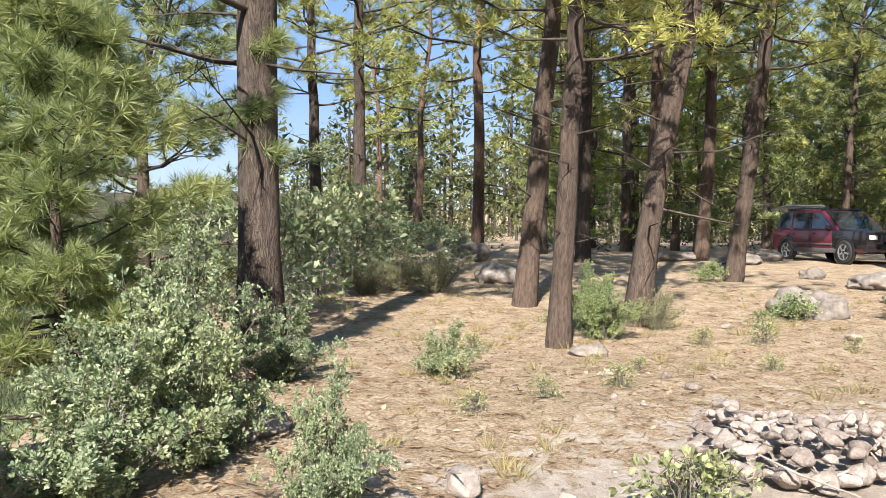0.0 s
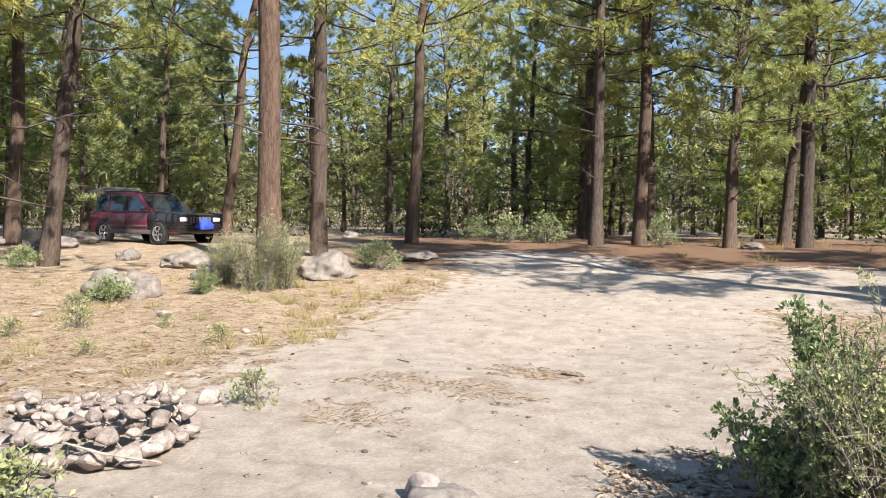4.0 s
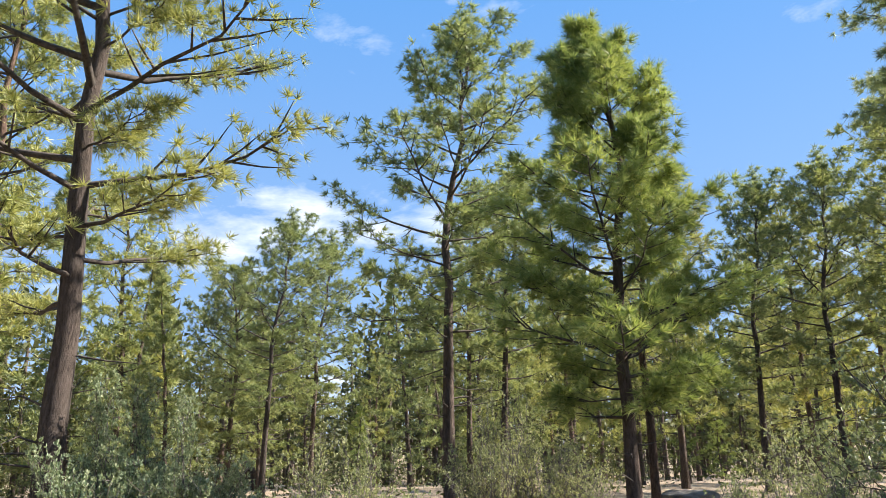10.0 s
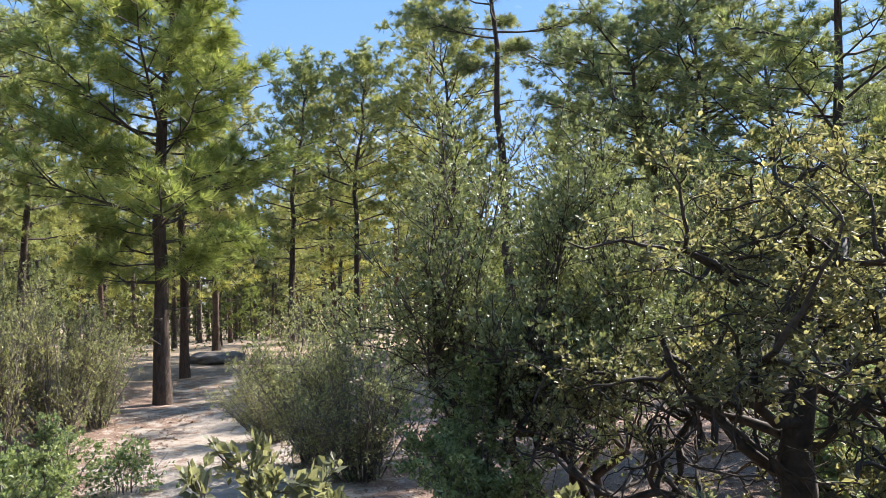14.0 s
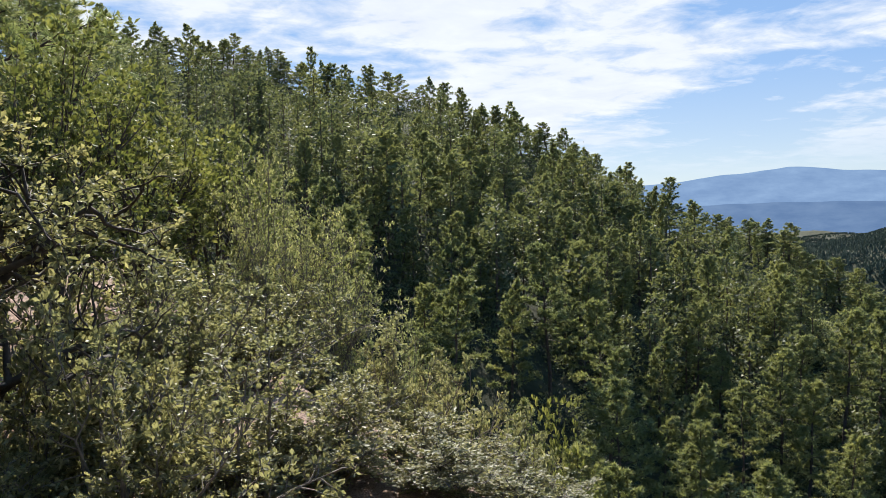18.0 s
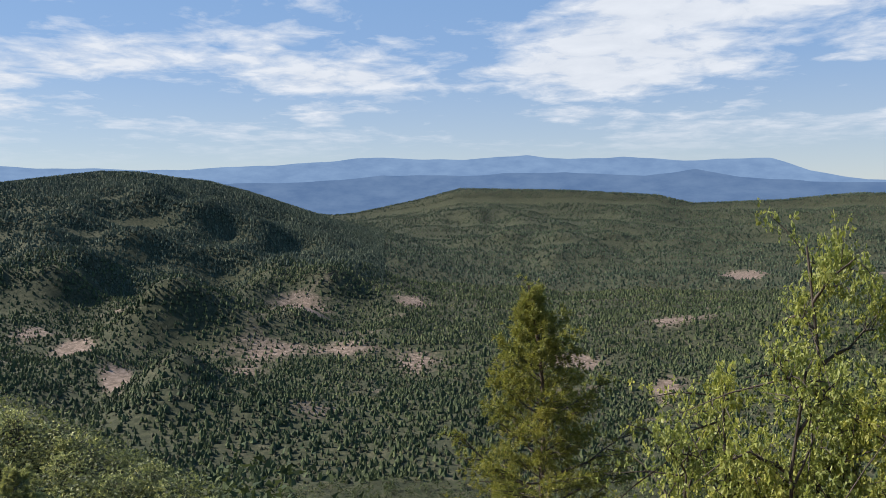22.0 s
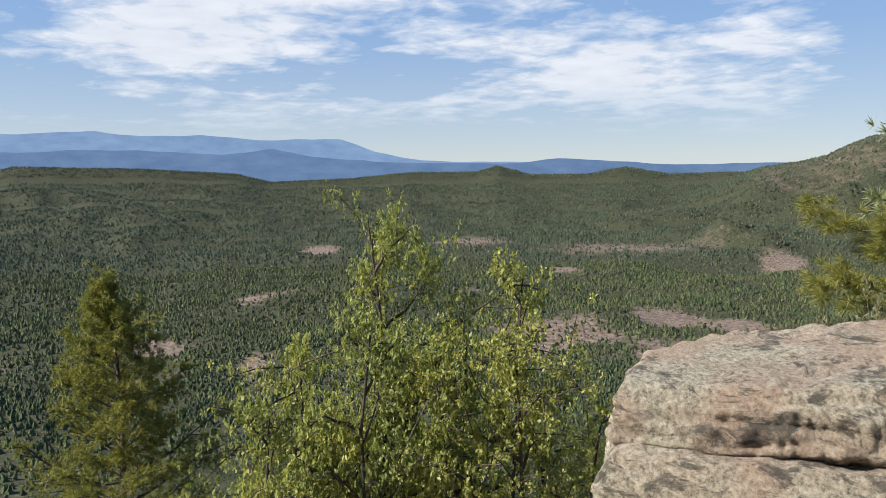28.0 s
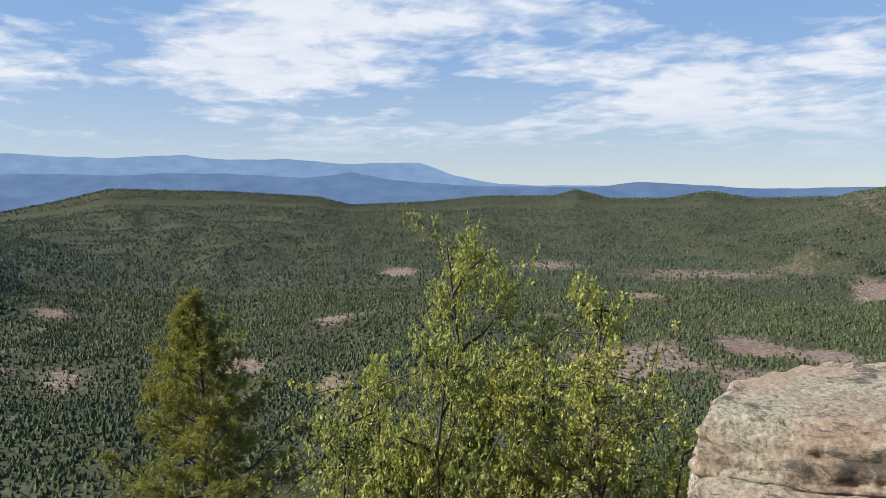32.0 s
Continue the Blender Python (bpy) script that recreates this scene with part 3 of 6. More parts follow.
def build_ground():
    seg = 560
    rings = np.concatenate([[0.15], np.geomspace(0.6, 60, 95), np.geomspace(62, 4950, 190)])
    a = np.arange(seg) * 2 * np.pi / seg
    x, y = rings[:, None] * -np.sin(a), rings[:, None] * np.cos(a)
    v = np.stack([x, y, ground(x, y)], -1).reshape(-1, 3)
    n = len(rings)
    i = np.arange(n - 1)[:, None] * seg
    j, j2 = np.arange(seg), (np.arange(seg) + 1) % seg
    s = Soup()
    s.add(v, np.stack([i + j, i + j2, i + seg + j2, i + seg + j], -1).reshape(-1, 4)[:, ::-1])
    s.v.append(np.array([[0, 0, gz(0, 0)]]))
    s.f[3].append(np.stack([np.full(seg, s.n), j2, j], -1)[:, ::-1])
    me = s.mesh("ground", GROUND)
    vv = np.concatenate(s.v)
    yv, rv = bearing(vv[:, 0], vv[:, 1]), np.hypot(vv[:, 0], vv[:, 1])
    for name, val in (("shaded_duff", sm(18, 21, rv) * sm(44, 36, rv) * sm(-36, -44, yv) * sm(-84, -74, yv)), ("bare", bare_soil(vv[:, 0], vv[:, 1])), ("scrub", sm(-72, -92, yv) * sm(26, 16, rv) * sm(-300, -280, yv)), ("track", track(vv[:, 0], vv[:, 1])), ("valley", np.maximum(sm(2.6, 9, vv[:, 0] * OUT[0] + vv[:, 1] * OUT[1]), sm(22, 34, np.hypot(vv[:, 0], vv[:, 1])) * sm(-164, -172, bearing(vv[:, 0], vv[:, 1]))))):
        at = me.attributes.new(name, "FLOAT", "POINT")
        at.data.foreach_set("value", val.astype(np.float32))
    return tagged(new("ground", me), "pale dirt and needle litter falling away to a wooded valley", "ground", kind="structure")


build_ground()


# ---- distance ----
def skyline(name, rad, base, amp, seed, mat, label, shape):
    rng = np.random.RandomState(seed)
    yaw = np.linspace(-345, -170, 1600)
    ph = rng.uniform(0, 6.28, 12)
    fr = np.array([0.25, 0.4, 0.63, 1.0, 1.5, 2.3, 3.4, 5.0, 7.0, 9.5, 14, 21])
    z = (np.sin(np.radians(yaw)[:, None] * fr * 8 + ph) / fr ** 0.75).sum(1)
    z = base + np.interp(-yaw, [-q[0] for q in shape], [q[1] for q in shape]) + amp * z
    top = rad * np.tan(np.radians(z))
    xs, ys = -np.sin(np.radians(yaw)), np.cos(np.radians(yaw))
    rows = [np.stack([xs * (rad + q), ys * (rad + q), h], 1) for q, h in ((-120, np.full_like(top, -320.0)), (-60, top * 0.55 - 60), (0, top), (80, top - 60))]
    n = len(yaw)
    s = Soup()
    j = np.arange(n - 1)
    s.add(np.concatenate(rows), np.concatenate([np.stack([k * n + j, k * n + j + 1, (k + 1) * n + j + 1, (k + 1) * n + j], 1) for k in range(3)]))
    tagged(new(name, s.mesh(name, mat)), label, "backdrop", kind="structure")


# Both ranges emit; their blue is painted haze, not rock colour.
skyline("backdrop", 4850, -0.05, 0.085, 3, distance_material("far_haze_blue", (0.10, 0.16, 0.27), (0.135, 0.205, 0.32)), "mountain range on the horizon painted in haze blue",
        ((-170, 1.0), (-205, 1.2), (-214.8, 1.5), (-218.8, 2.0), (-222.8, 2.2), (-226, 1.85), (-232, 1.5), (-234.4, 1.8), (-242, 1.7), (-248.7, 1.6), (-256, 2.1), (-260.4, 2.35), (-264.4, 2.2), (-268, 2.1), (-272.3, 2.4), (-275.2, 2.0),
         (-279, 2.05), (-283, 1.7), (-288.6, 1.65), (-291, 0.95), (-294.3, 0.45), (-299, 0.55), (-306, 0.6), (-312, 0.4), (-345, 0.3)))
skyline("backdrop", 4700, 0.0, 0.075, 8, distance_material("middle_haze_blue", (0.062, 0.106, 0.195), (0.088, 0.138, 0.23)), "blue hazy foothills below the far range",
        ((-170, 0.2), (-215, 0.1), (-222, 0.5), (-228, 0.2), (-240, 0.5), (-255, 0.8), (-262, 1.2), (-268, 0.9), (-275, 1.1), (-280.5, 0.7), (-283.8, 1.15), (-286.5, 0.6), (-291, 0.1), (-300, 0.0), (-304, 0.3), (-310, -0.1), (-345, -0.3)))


# ---- trees ----
def pine(seed, high, bare, reach, limbs, subs, tufts, k, width, length=0.24, r0=0.2, dead=8, bark=None, leaf=None, lean=0.0, top_flat=0.0, sides=9, droop=0.15, name="pine_tree", shape=0.75, twigs=True, fluff=0.85, side=None, side_from=0.0):
    """A ponderosa pine: trunk, branches and a crown of needle tufts. Returns the Empty at its base."""
    rng = np.random.RandomState(seed)
    root = new(name)
    tr, br, cr = Soup(), Soup(), Soup()
    n = 14
    t = np.linspace(0, 1, n)
    bend = np.cumsum(rng.normal(0, 0.012, (n, 2)), 0) * high
    bend -= bend[0]
    px = np.stack([bend[:, 0] * t + lean * high * t ** 1.3, bend[:, 1] * t, t * high], 1)
    px[0, 2] = -0.25
    rad = r0 * (1 - 0.86 * t ** 1.1)
    rad[0] *= 1.3
    tube(tr, px, rad, sides, 0.07, rng)

    def at(h):
        return np.array([np.interp(h, t, px[:, q]) for q in range(3)])

    tips, ways = [], []
    for i in range(limbs):
        h = bare + (0.985 - bare) * ((i + rng.uniform(0, 1)) / limbs) ** 0.9
        f = (h - bare) / (1 - bare)
        if top_flat:
            span = reach * (0.55 + 0.45 * math.sin(f * 3.1))
        elif shape:
            span = reach * (1 - f ** (1.0 / shape)) ** shape
        else:  # rounded, ragged crown
            span = reach * math.sqrt(max(0.05, 1 - ((f - 0.35) / 0.68) ** 2))
        span = max(span, 0.07 * reach) * rng.uniform(0.45, 1.25)
        az = i * 2.4 + rng.uniform(-0.5, 0.5)
        if side is not None and h < side_from and math.cos(az - side) < 0.25:
            span *= 0.1
        tilt = -droop + (0.95 if not top_flat else 0.55) * f + rng.uniform(-0.12, 0.18)
        d0 = np.array([math.cos(az) * math.cos(tilt), math.sin(az) * math.cos(tilt), math.sin(tilt)])
        u = np.linspace(0, 1, 5)
        b0 = at(h)
        curve = b0 + d0 * (u * span)[:, None]
        curve[:, 2] += 0.22 * span * u ** 2
        curve += rng.normal(0, 0.035 * span, (5, 3)) * u[:, None]
        lr = max(0.010, 0.016 * span * (r0 / 0.2) ** 0.5)
        if twigs:
            tube(br, curve, lr * (1 - 0.75 * u), 4)
        else:
            tube(br, curve[::2], (lr * (1 - 0.75 * u))[::2], 3)
        for j in range(subs):
            w = 0.3 + 0.7 * (j + rng.uniform(0, 1)) / subs
            p0 = np.array([np.interp(w, u, curve[:, q]) for q in range(3)])
            sd = 1 if j % 2 else -1
            az2 = az + sd * rng.uniform(0.35, 1.1)
            l2 = span * rng.uniform(0.22, 0.42) * (1.2 - 0.5 * w)
            d2 = np.array([math.cos(az2), math.sin(az2), rng.uniform(0.05, 0.5)])
            p1 = p0 + d2 * l2
            if twigs:
                tube(br, [p0, (p0 + p1) / 2 + [0, 0, -0.03 * l2], p1], [lr * 0.45, lr * 0.3, 0.006], 3)
            m = max(1, int(round(0.6 * tufts * rng.uniform(0.7, 1.3) * min(1.0, 0.3 + 1.2 * span / reach))))
            q = 0.35 + 0.7 * (np.arange(m)[:, None] + rng.uniform(0, 1, (m, 1))) / m
            off = rng.normal(0, 0.06 + 0.10 * l2, (m, 3)) * np.array([1, 1, 0.55])
            tips.append(p0 + (p1 - p0) * q + off)
            ways.append(unit(d2[None] * 0.8 + off / (0.06 + 0.10 * l2) * 0.5 + np.array([0, 0, 0.55])))
        m = max(1, tufts // 2)
        tips.append(curve[-1] + rng.normal(0, 0.1, (m, 3)))
        ways.append(np.repeat(d0[None], m, 0) + np.array([0, 0, 0.3]))
    m = 6
    tips.append(at(1.0) + rng.normal(0, 0.12, (m, 3)))
    ways.append(np.repeat(np.array([[0, 0, 1.0]]), m, 0))
    for i in range(dead):
        h = rng.uniform(0.3 * bare, bare) if bare > 0.25 else rng.uniform(0.1, 0.3)
        az, span = rng.uniform(0, 6.28), rng.uniform(0.4, 1.0) * min(reach, 1.7)
        d0 = np.array([math.cos(az), math.sin(az), rng.uniform(-0.25, 0.3)])
        b0 = at(h)
        c = [b0, b0 + d0 * span * 0.5 + rng.normal(0, 0.06, 3), b0 + d0 * span + rng.normal(0, 0.12, 3)]
        tube(br, c, [0.022, 0.015, 0.005], 4)
        for _ in range(3):
            g = c[1] + (c[2] - c[1]) * rng.uniform(0, 1)
            tube(br, [g, g + rng.normal(0, 0.2, 3)], [0.008, 0.003], 3)
    needles(cr, np.concatenate(tips), unit(np.concatenate(ways)), int(k * 1.6), length, width, fluff * 0.8, rng)
    part("trunk", tr.mesh("trunk", bark or BARK), root)
    part("branchwork", br.mesh("branchwork", BRANCH), root)["kind"] = "stuff"
    part("crown", cr.mesh("crown", leaf or NEEDLE, False), root)["kind"] = "stuff"
    return root


def bush(seed, wide, high, clumps, per, size, leaf, stems=9, stem_r=0.018, low=0.12, spread=0.17, name="oak_bush", trunk=0.0, up=0.6, sparse=0.0):
    """Scrub: woody stems that fork, and clumps of small leaves with gaps between them."""
    rng = np.random.RandomState(seed)
    root = new(name)
    st, lf = Soup(), Soup()
    mains = []
    for i in range(stems):
        az = i * 6.283 / stems + rng.uniform(-0.4, 0.4)
        out = rng.uniform(0.15, 0.62) * wide / 2
        p = np.array([math.cos(az) * out, math.sin(az) * out, high * rng.uniform(0.5, 0.85)])
        b = np.array([math.cos(az), math.sin(az), 0]) * rng.uniform(0.02, 0.12) * (1 if trunk == 0 else 0.3)
        m = np.array([p[0] * 0.35, p[1] * 0.35, p[2] * 0.55]) + rng.normal(0, 0.05 * high, 3)
        u = np.linspace(0, 1, 7)[:, None]
        c = b * (1 - u) ** 2 + 2 * m * u * (1 - u) + p * u ** 2 + rng.normal(0, 0.012 * high, (7, 3)) * u
        c[0, 2] = -0.08
        mains.append(c)
        tube(st, c, stem_r * (1 + trunk) * (1 - 0.7 * u[:, 0]) * rng.uniform(0.7, 1.2), 5)
    # lobes: each stem carries a rounded head of clumps, with gaps between the heads
    head = [c[-1] + np.array([0, 0, 0.05 * high]) for c in mains]
    head += [np.array([math.cos(q) * rng.uniform(0.55, 0.85) * wide / 2, math.sin(q) * rng.uniform(0.55, 0.85) * wide / 2, high * rng.uniform(low + 0.1, low + 0.4)]) for q in np.arange(stems) * 6.283 / stems + rng.uniform(0, 1)]
    head.append(np.array([rng.uniform(-0.1, 0.1) * wide, rng.uniform(-0.1, 0.1) * wide, 0.8 * high]))
    head = np.array(head)
    which = rng.randint(0, len(head), clumps)
    rad = wide * rng.uniform(0.12, 0.21, len(head))
    cx = head[which] + unit(rng.normal(size=(clumps, 3))) * (rad[which] * rng.uniform(0.3, 1.05, clumps) ** 0.7)[:, None] * np.array([1, 1, 0.8])
    k = rng.uniform(0, 1, clumps) < 0.07
    cx[k] += np.array([0, 0, 1]) * high * rng.uniform(0.03, 0.14, (k.sum(), 1))
    cx[:, 2] = np.clip(cx[:, 2], low * high * 0.6, high * 1.02)
    allm = np.concatenate(mains)
    pos = []
    for c in cx:
        dd = np.linalg.norm(allm - c + np.array([0, 0, 0.25 * high]), axis=1)
        b = allm[np.argmin(dd)]
        mid = (b + c) / 2 + rng.normal(0, 0.04, 3) + np.array([0, 0, 0.03])
        tube(st, [b, mid, c], [stem_r * 0.42, stem_r * 0.28, 0.003], 3)
        n = int(per * rng.uniform(0.5, 1.4))
        g = rng.normal(0, 1, (n, 3)) * spread * rng.uniform(0.7, 1.25) * np.array([1, 1, 0.75])
        pos.append(c + g[: max(2, n // 6)])
        for _ in range(2):
            e = c + rng.normal(0, 1, 3) * spread * 1.1
            tube(st, [c, e], [0.004, 0.002], 3)
    pos = np.concatenate(pos)
    pos = pos[pos[:, 2] > 0.03]
    if sparse:
        pos = pos[rng.uniform(0, 1, len(pos)) > sparse]
    rosettes(lf, pos, unit(pos - np.array([0, 0, 0.35 * high])), 6, size, rng, 0.8, up)
    part("stemwork", st.mesh("stemwork", TWIG if trunk == 0 else BRANCH), root)["kind"] = "stuff"
    part("foliage", lf.mesh("foliage", leaf, False), root)["kind"] = "stuff"
    return root


def shrub(seed, wide, high, stems, twigs, per, size, leaf, stem_r=0.012, low=0.2, spread=0.04, name="oak_bush", up=0.5, bark=None, trunks=0, droop=0.0, kink=0.03):
    """Scrub of many rising shoots: each forks into twigs that carry small leaves towards their ends."""
    rng = np.random.RandomState(seed)
    root = new(name)
    st, lf, pos = Soup(), Soup(), []
    feet = [np.array([math.cos(q), math.sin(q), 0]) * wide * 0.06 for q in np.arange(max(trunks, 1)) * 2.1]
    forks = []
    for i in range(trunks):  # crooked trunks that the shoots spring from
        u = np.linspace(0, 1, 6)[:, None]
        tip = np.array([math.cos(i * 2.1), math.sin(i * 2.1), 0]) * wide * 0.16 + np.array([0, 0, high * 0.42])
        c = feet[i] * (1 - u) + tip * u + rng.normal(0, kink * high, (6, 3)) * np.sin(u * 3.1)
        c[0, 2] = -0.1
        tube(st, c, stem_r * 4.5 * (1 - 0.5 * u[:, 0]), 6)
        forks.append(c)
    # uneven lobes: every shoot leans towards one of them
    lobes = []
    count = int(4 + wide * 1.6 + rng.randint(0, 3))
    for j in range(count):
        out, az = math.sqrt((j + 0.3) / count) * rng.uniform(0.8, 1.1), j * 2.4 + rng.uniform(-0.5, 0.5)
        rise = 0.93 if j == 0 else rng.uniform(0.42, 0.95) * (1.05 - 0.45 * out)
        lobes.append(np.array([math.cos(az) * out * wide * 0.42, math.sin(az) * out * wide * 0.42, high * rise]))
    ways = []
    for i in range(stems):
        heart = lobes[i % count]
        p = heart + rng.normal(0, 1, 3) * np.array([0.09 * wide, 0.09 * wide, 0.07 * high])
        p[2] = max(p[2], 0.12 * high)
        way = unit(np.array([p[0], p[1], 0]) + 1e-6)
        if forks:
            c0 = forks[i % trunks]
            b = c0[rng.randint(2, 6)]
        else:
            b = way * rng.uniform(0.0, 0.16) * wide / 2 + np.array([0, 0, -0.06])
        m = b + (p - b) * np.array([0.36, 0.36, 0.55]) + rng.normal(0, 0.03 * high, 3)
        u = np.linspace(0, 1, 7)[:, None]
        c = b * (1 - u) ** 2 + 2 * m * u * (1 - u) + p * u ** 2 + rng.normal(0, kink * high, (7, 3)) * u * (1 - 0.5 * u)
        tube(st, c, stem_r * (1.05 - 0.85 * u[:, 0]) * rng.uniform(0.7, 1.25), 4)
        for j in range(twigs):
            w = low + (1 - low) * ((j + rng.uniform(0, 1)) / twigs) ** 0.8
            p0 = np.array([np.interp(w, u[:, 0], c[:, q]) for q in range(3)])
            d = unit(rng.normal(0, 0.8, 3) + unit(p0 - heart * np.array([1, 1, 0.6])) * 0.7 + np.array([0, 0, 0.45 - droop]))
            span = high * rng.uniform(0.07, 0.20) * (1.25 - 0.6 * w)
            p1 = p0 + d * span
            tube(st, [p0, (p0 + p1) / 2 + rng.normal(0, 0.06 * span, 3), p1], [stem_r * 0.4, stem_r * 0.28, 0.002], 3)
            n = max(1, int(round(per / 9.0 * rng.uniform(0.5, 1.5))))
            q = 1.05 - 0.75 * (np.arange(n)[:, None] + rng.uniform(0, 0.5, (n, 1))) / n
            pos.append(p0 + (p1 - p0) * q + rng.normal(0, 0.35 * spread, (n, 3)))
            ways.append(np.repeat(d[None], n, 0))
    pos, ways = np.concatenate(pos), np.concatenate(ways)
    above = pos[:, 2] > 0.03
    rosettes(lf, pos[above], ways[above], 9 if size > 0.022 else 7, size, rng, 0.75, up)
    part("stemwork", st.mesh("stemwork", bark or (BRANCH if trunks else TWIG)), root)["kind"] = "stuff"
    part("foliage", lf.mesh("foliage", leaf, False), root)["kind"] = "stuff"
    return root


def leaf_tree(seed, trunks, limbs, subs, per, size, leaf, r0, reach, bare=0.18, spread=0.15, name="oak_tree", bark=None):
    """A slender oak: several leaning trunks, ascending limbs, and sprays of small hanging leaves. trunks: (azimuth, lean, height)."""
    rng = np.random.RandomState(seed)
    root = new(name)
    bw, lf, pos = Soup(), Soup(), []
    for az0, lean, high in trunks:
        u = np.linspace(0, 1, 9)
        way = np.array([math.cos(radians(az0)), math.sin(radians(az0)), 0])
        c = way * (lean * u ** 1.2)[:, None] + np.array([0, 0, high]) * u[:, None] + np.cumsum(rng.normal(0, 0.018 * high, (9, 3)) * np.array([1, 1, 0]), 0)
        c[0] = way * 0.06 + np.array([0, 0, -0.2])
        st = Soup()
        tube(st, c, r0 * (1 - 0.85 * u) * (high / trunks[0][2]) ** 0.7 + 0.006, 6)
        part("trunk", st.mesh("trunk", bark or BRANCH), root)
        for i in range(limbs):
            f = bare + (1 - bare) * (i + rng.uniform(0, 1)) / limbs
            b0 = np.array([np.interp(f, u, c[:, q]) for q in range(3)])
            az = i * 2.4 + rng.uniform(-0.5, 0.5)
            g = (f - bare) / (1 - bare)
            span = reach * (0.25 + 0.95 * math.sin(min(1.0, (1.08 - g) * 1.25) * 1.57) ** 1.1) * rng.uniform(0.5, 1.2)
            tilt = rng.uniform(0.35, 0.95)
            d0 = np.array([math.cos(az) * math.cos(tilt), math.sin(az) * math.cos(tilt), math.sin(tilt)])
            w = np.linspace(0, 1, 5)
            cv = b0 + d0 * (w * span)[:, None] + rng.normal(0, 0.05 * span, (5, 3)) * w[:, None]
            cv[:, 2] -= 0.25 * span * w ** 2
            tube(bw, cv, (0.010 + 0.012 * span) * (1 - 0.8 * w), 4)
            for j in range(subs):
                k = 0.25 + 0.75 * (j + rng.uniform(0, 1)) / subs
                p0 = np.array([np.interp(k, w, cv[:, q]) for q in range(3)])
                p1 = p0 + rng.normal(0, 1, 3) * np.array([1, 1, 0.7]) * 0.26 * reach * rng.uniform(0.5, 1.3)
                tube(bw, [p0, (p0 + p1) / 2 + [0, 0, 0.03], p1], [0.008, 0.006, 0.002], 3)
                n = max(2, int(per / 7.0 * rng.uniform(0.4, 1.5)))
                q = 0.2 + 0.9 * (np.arange(n)[:, None] + rng.uniform(0, 1, (n, 1))) / n
                pos.append(p0 + (p1 - p0) * q + rng.normal(0, 0.85 * spread, (n, 3)))
    pos = np.concatenate(pos)
    rosettes(lf, pos, unit(rng.normal(0, 0.6, pos.shape) + np.array([0, 0, -0.2])), 10, size, rng, 0.9, 0.3)
    part("branchwork", bw.mesh("branchwork", bark or BRANCH), root)["kind"] = "stuff"
    part("foliage", lf.mesh("foliage", leaf, False), root)["kind"] = "stuff"
    return root


def away_all(yaws, dists):
    a = np.radians(yaws)
    return -np.sin(a) * dists, np.cos(a) * dists


def spot(yaw, dist, sink=0.0):
    x, y = away(yaw, dist)
    return x, y, gz(x, y) - sink


def set_at(ob, yaw, dist, turn=0.0, scale=1.0, sink=0.0, tilt=(0, 0), tall=1.0):
    x, y, z = spot(yaw, dist, sink)
    m = pose(x, y, z, tilt[0], tilt[1], turn) @ Matrix.Diagonal((scale, scale, scale * tall, 1))
    ob.matrix_basis = m
    return ob


def copy_at(ob, yaw, dist, turn=0.0, scale=1.0, sink=0.0, tilt=(0, 0), tall=1.0):
    x, y, z = spot(yaw, dist, sink)
    ob2 = copy_thing(ob, Matrix.Identity(4))
    ob2.matrix_basis = pose(x, y, z, tilt[0], tilt[1], turn) @ Matrix.Diagonal((scale, scale, scale * tall, 1))
    return ob2


# Pines round the camp: kinds, built once each at the first of their places.
PINE_LABEL = "tall ponderosa pine with furrowed bark, bare below, green crown"


class Kind:
    """A kind of tree or bush: the first call places the built one, later calls place copies."""

    def __init__(self, make, label, category, group, high=1.0):
        self.make, self.label, self.category, self.group, self.ob, self.high = make, label, category, group, None, high

    def put(self, yaw, dist, turn=0.0, scale=1.0, sink=0.0, tilt=(0, 0), tall=1.0, label="", top=None):
        if top is not None:  # as high as the elevation of its top asks
            reach = EYE + dist * math.tan(radians(top)) - gz(*away(yaw, dist))
            tall = min(2.4, max(0.35, reach / (self.high * scale)))
        if self.ob is None:
            self.ob = self.make()
            tagged(self.ob, self.label, self.category, self.group)
            set_at(self.ob, yaw, dist, turn, scale, sink, tilt, tall)
            ob = self.ob
        else:
            ob = copy_at(self.ob, yaw, dist, turn, scale, sink, tilt, tall)
            ob["label"] = self.label
        if label:
            ob["label"] = label
        return ob


WOODS = "pines round the camp"
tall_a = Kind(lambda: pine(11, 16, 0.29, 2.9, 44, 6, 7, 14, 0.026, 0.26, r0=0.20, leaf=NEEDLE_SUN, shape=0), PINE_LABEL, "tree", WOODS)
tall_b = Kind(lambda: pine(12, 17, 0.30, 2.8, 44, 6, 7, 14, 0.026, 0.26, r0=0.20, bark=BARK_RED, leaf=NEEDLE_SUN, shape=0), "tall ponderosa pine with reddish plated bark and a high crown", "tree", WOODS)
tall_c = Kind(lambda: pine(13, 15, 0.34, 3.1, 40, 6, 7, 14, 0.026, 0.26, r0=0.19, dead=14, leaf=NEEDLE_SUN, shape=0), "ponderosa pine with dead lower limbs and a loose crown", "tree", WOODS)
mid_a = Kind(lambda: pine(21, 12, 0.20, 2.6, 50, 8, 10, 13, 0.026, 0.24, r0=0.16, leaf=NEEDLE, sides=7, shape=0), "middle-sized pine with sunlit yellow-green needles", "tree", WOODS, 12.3)
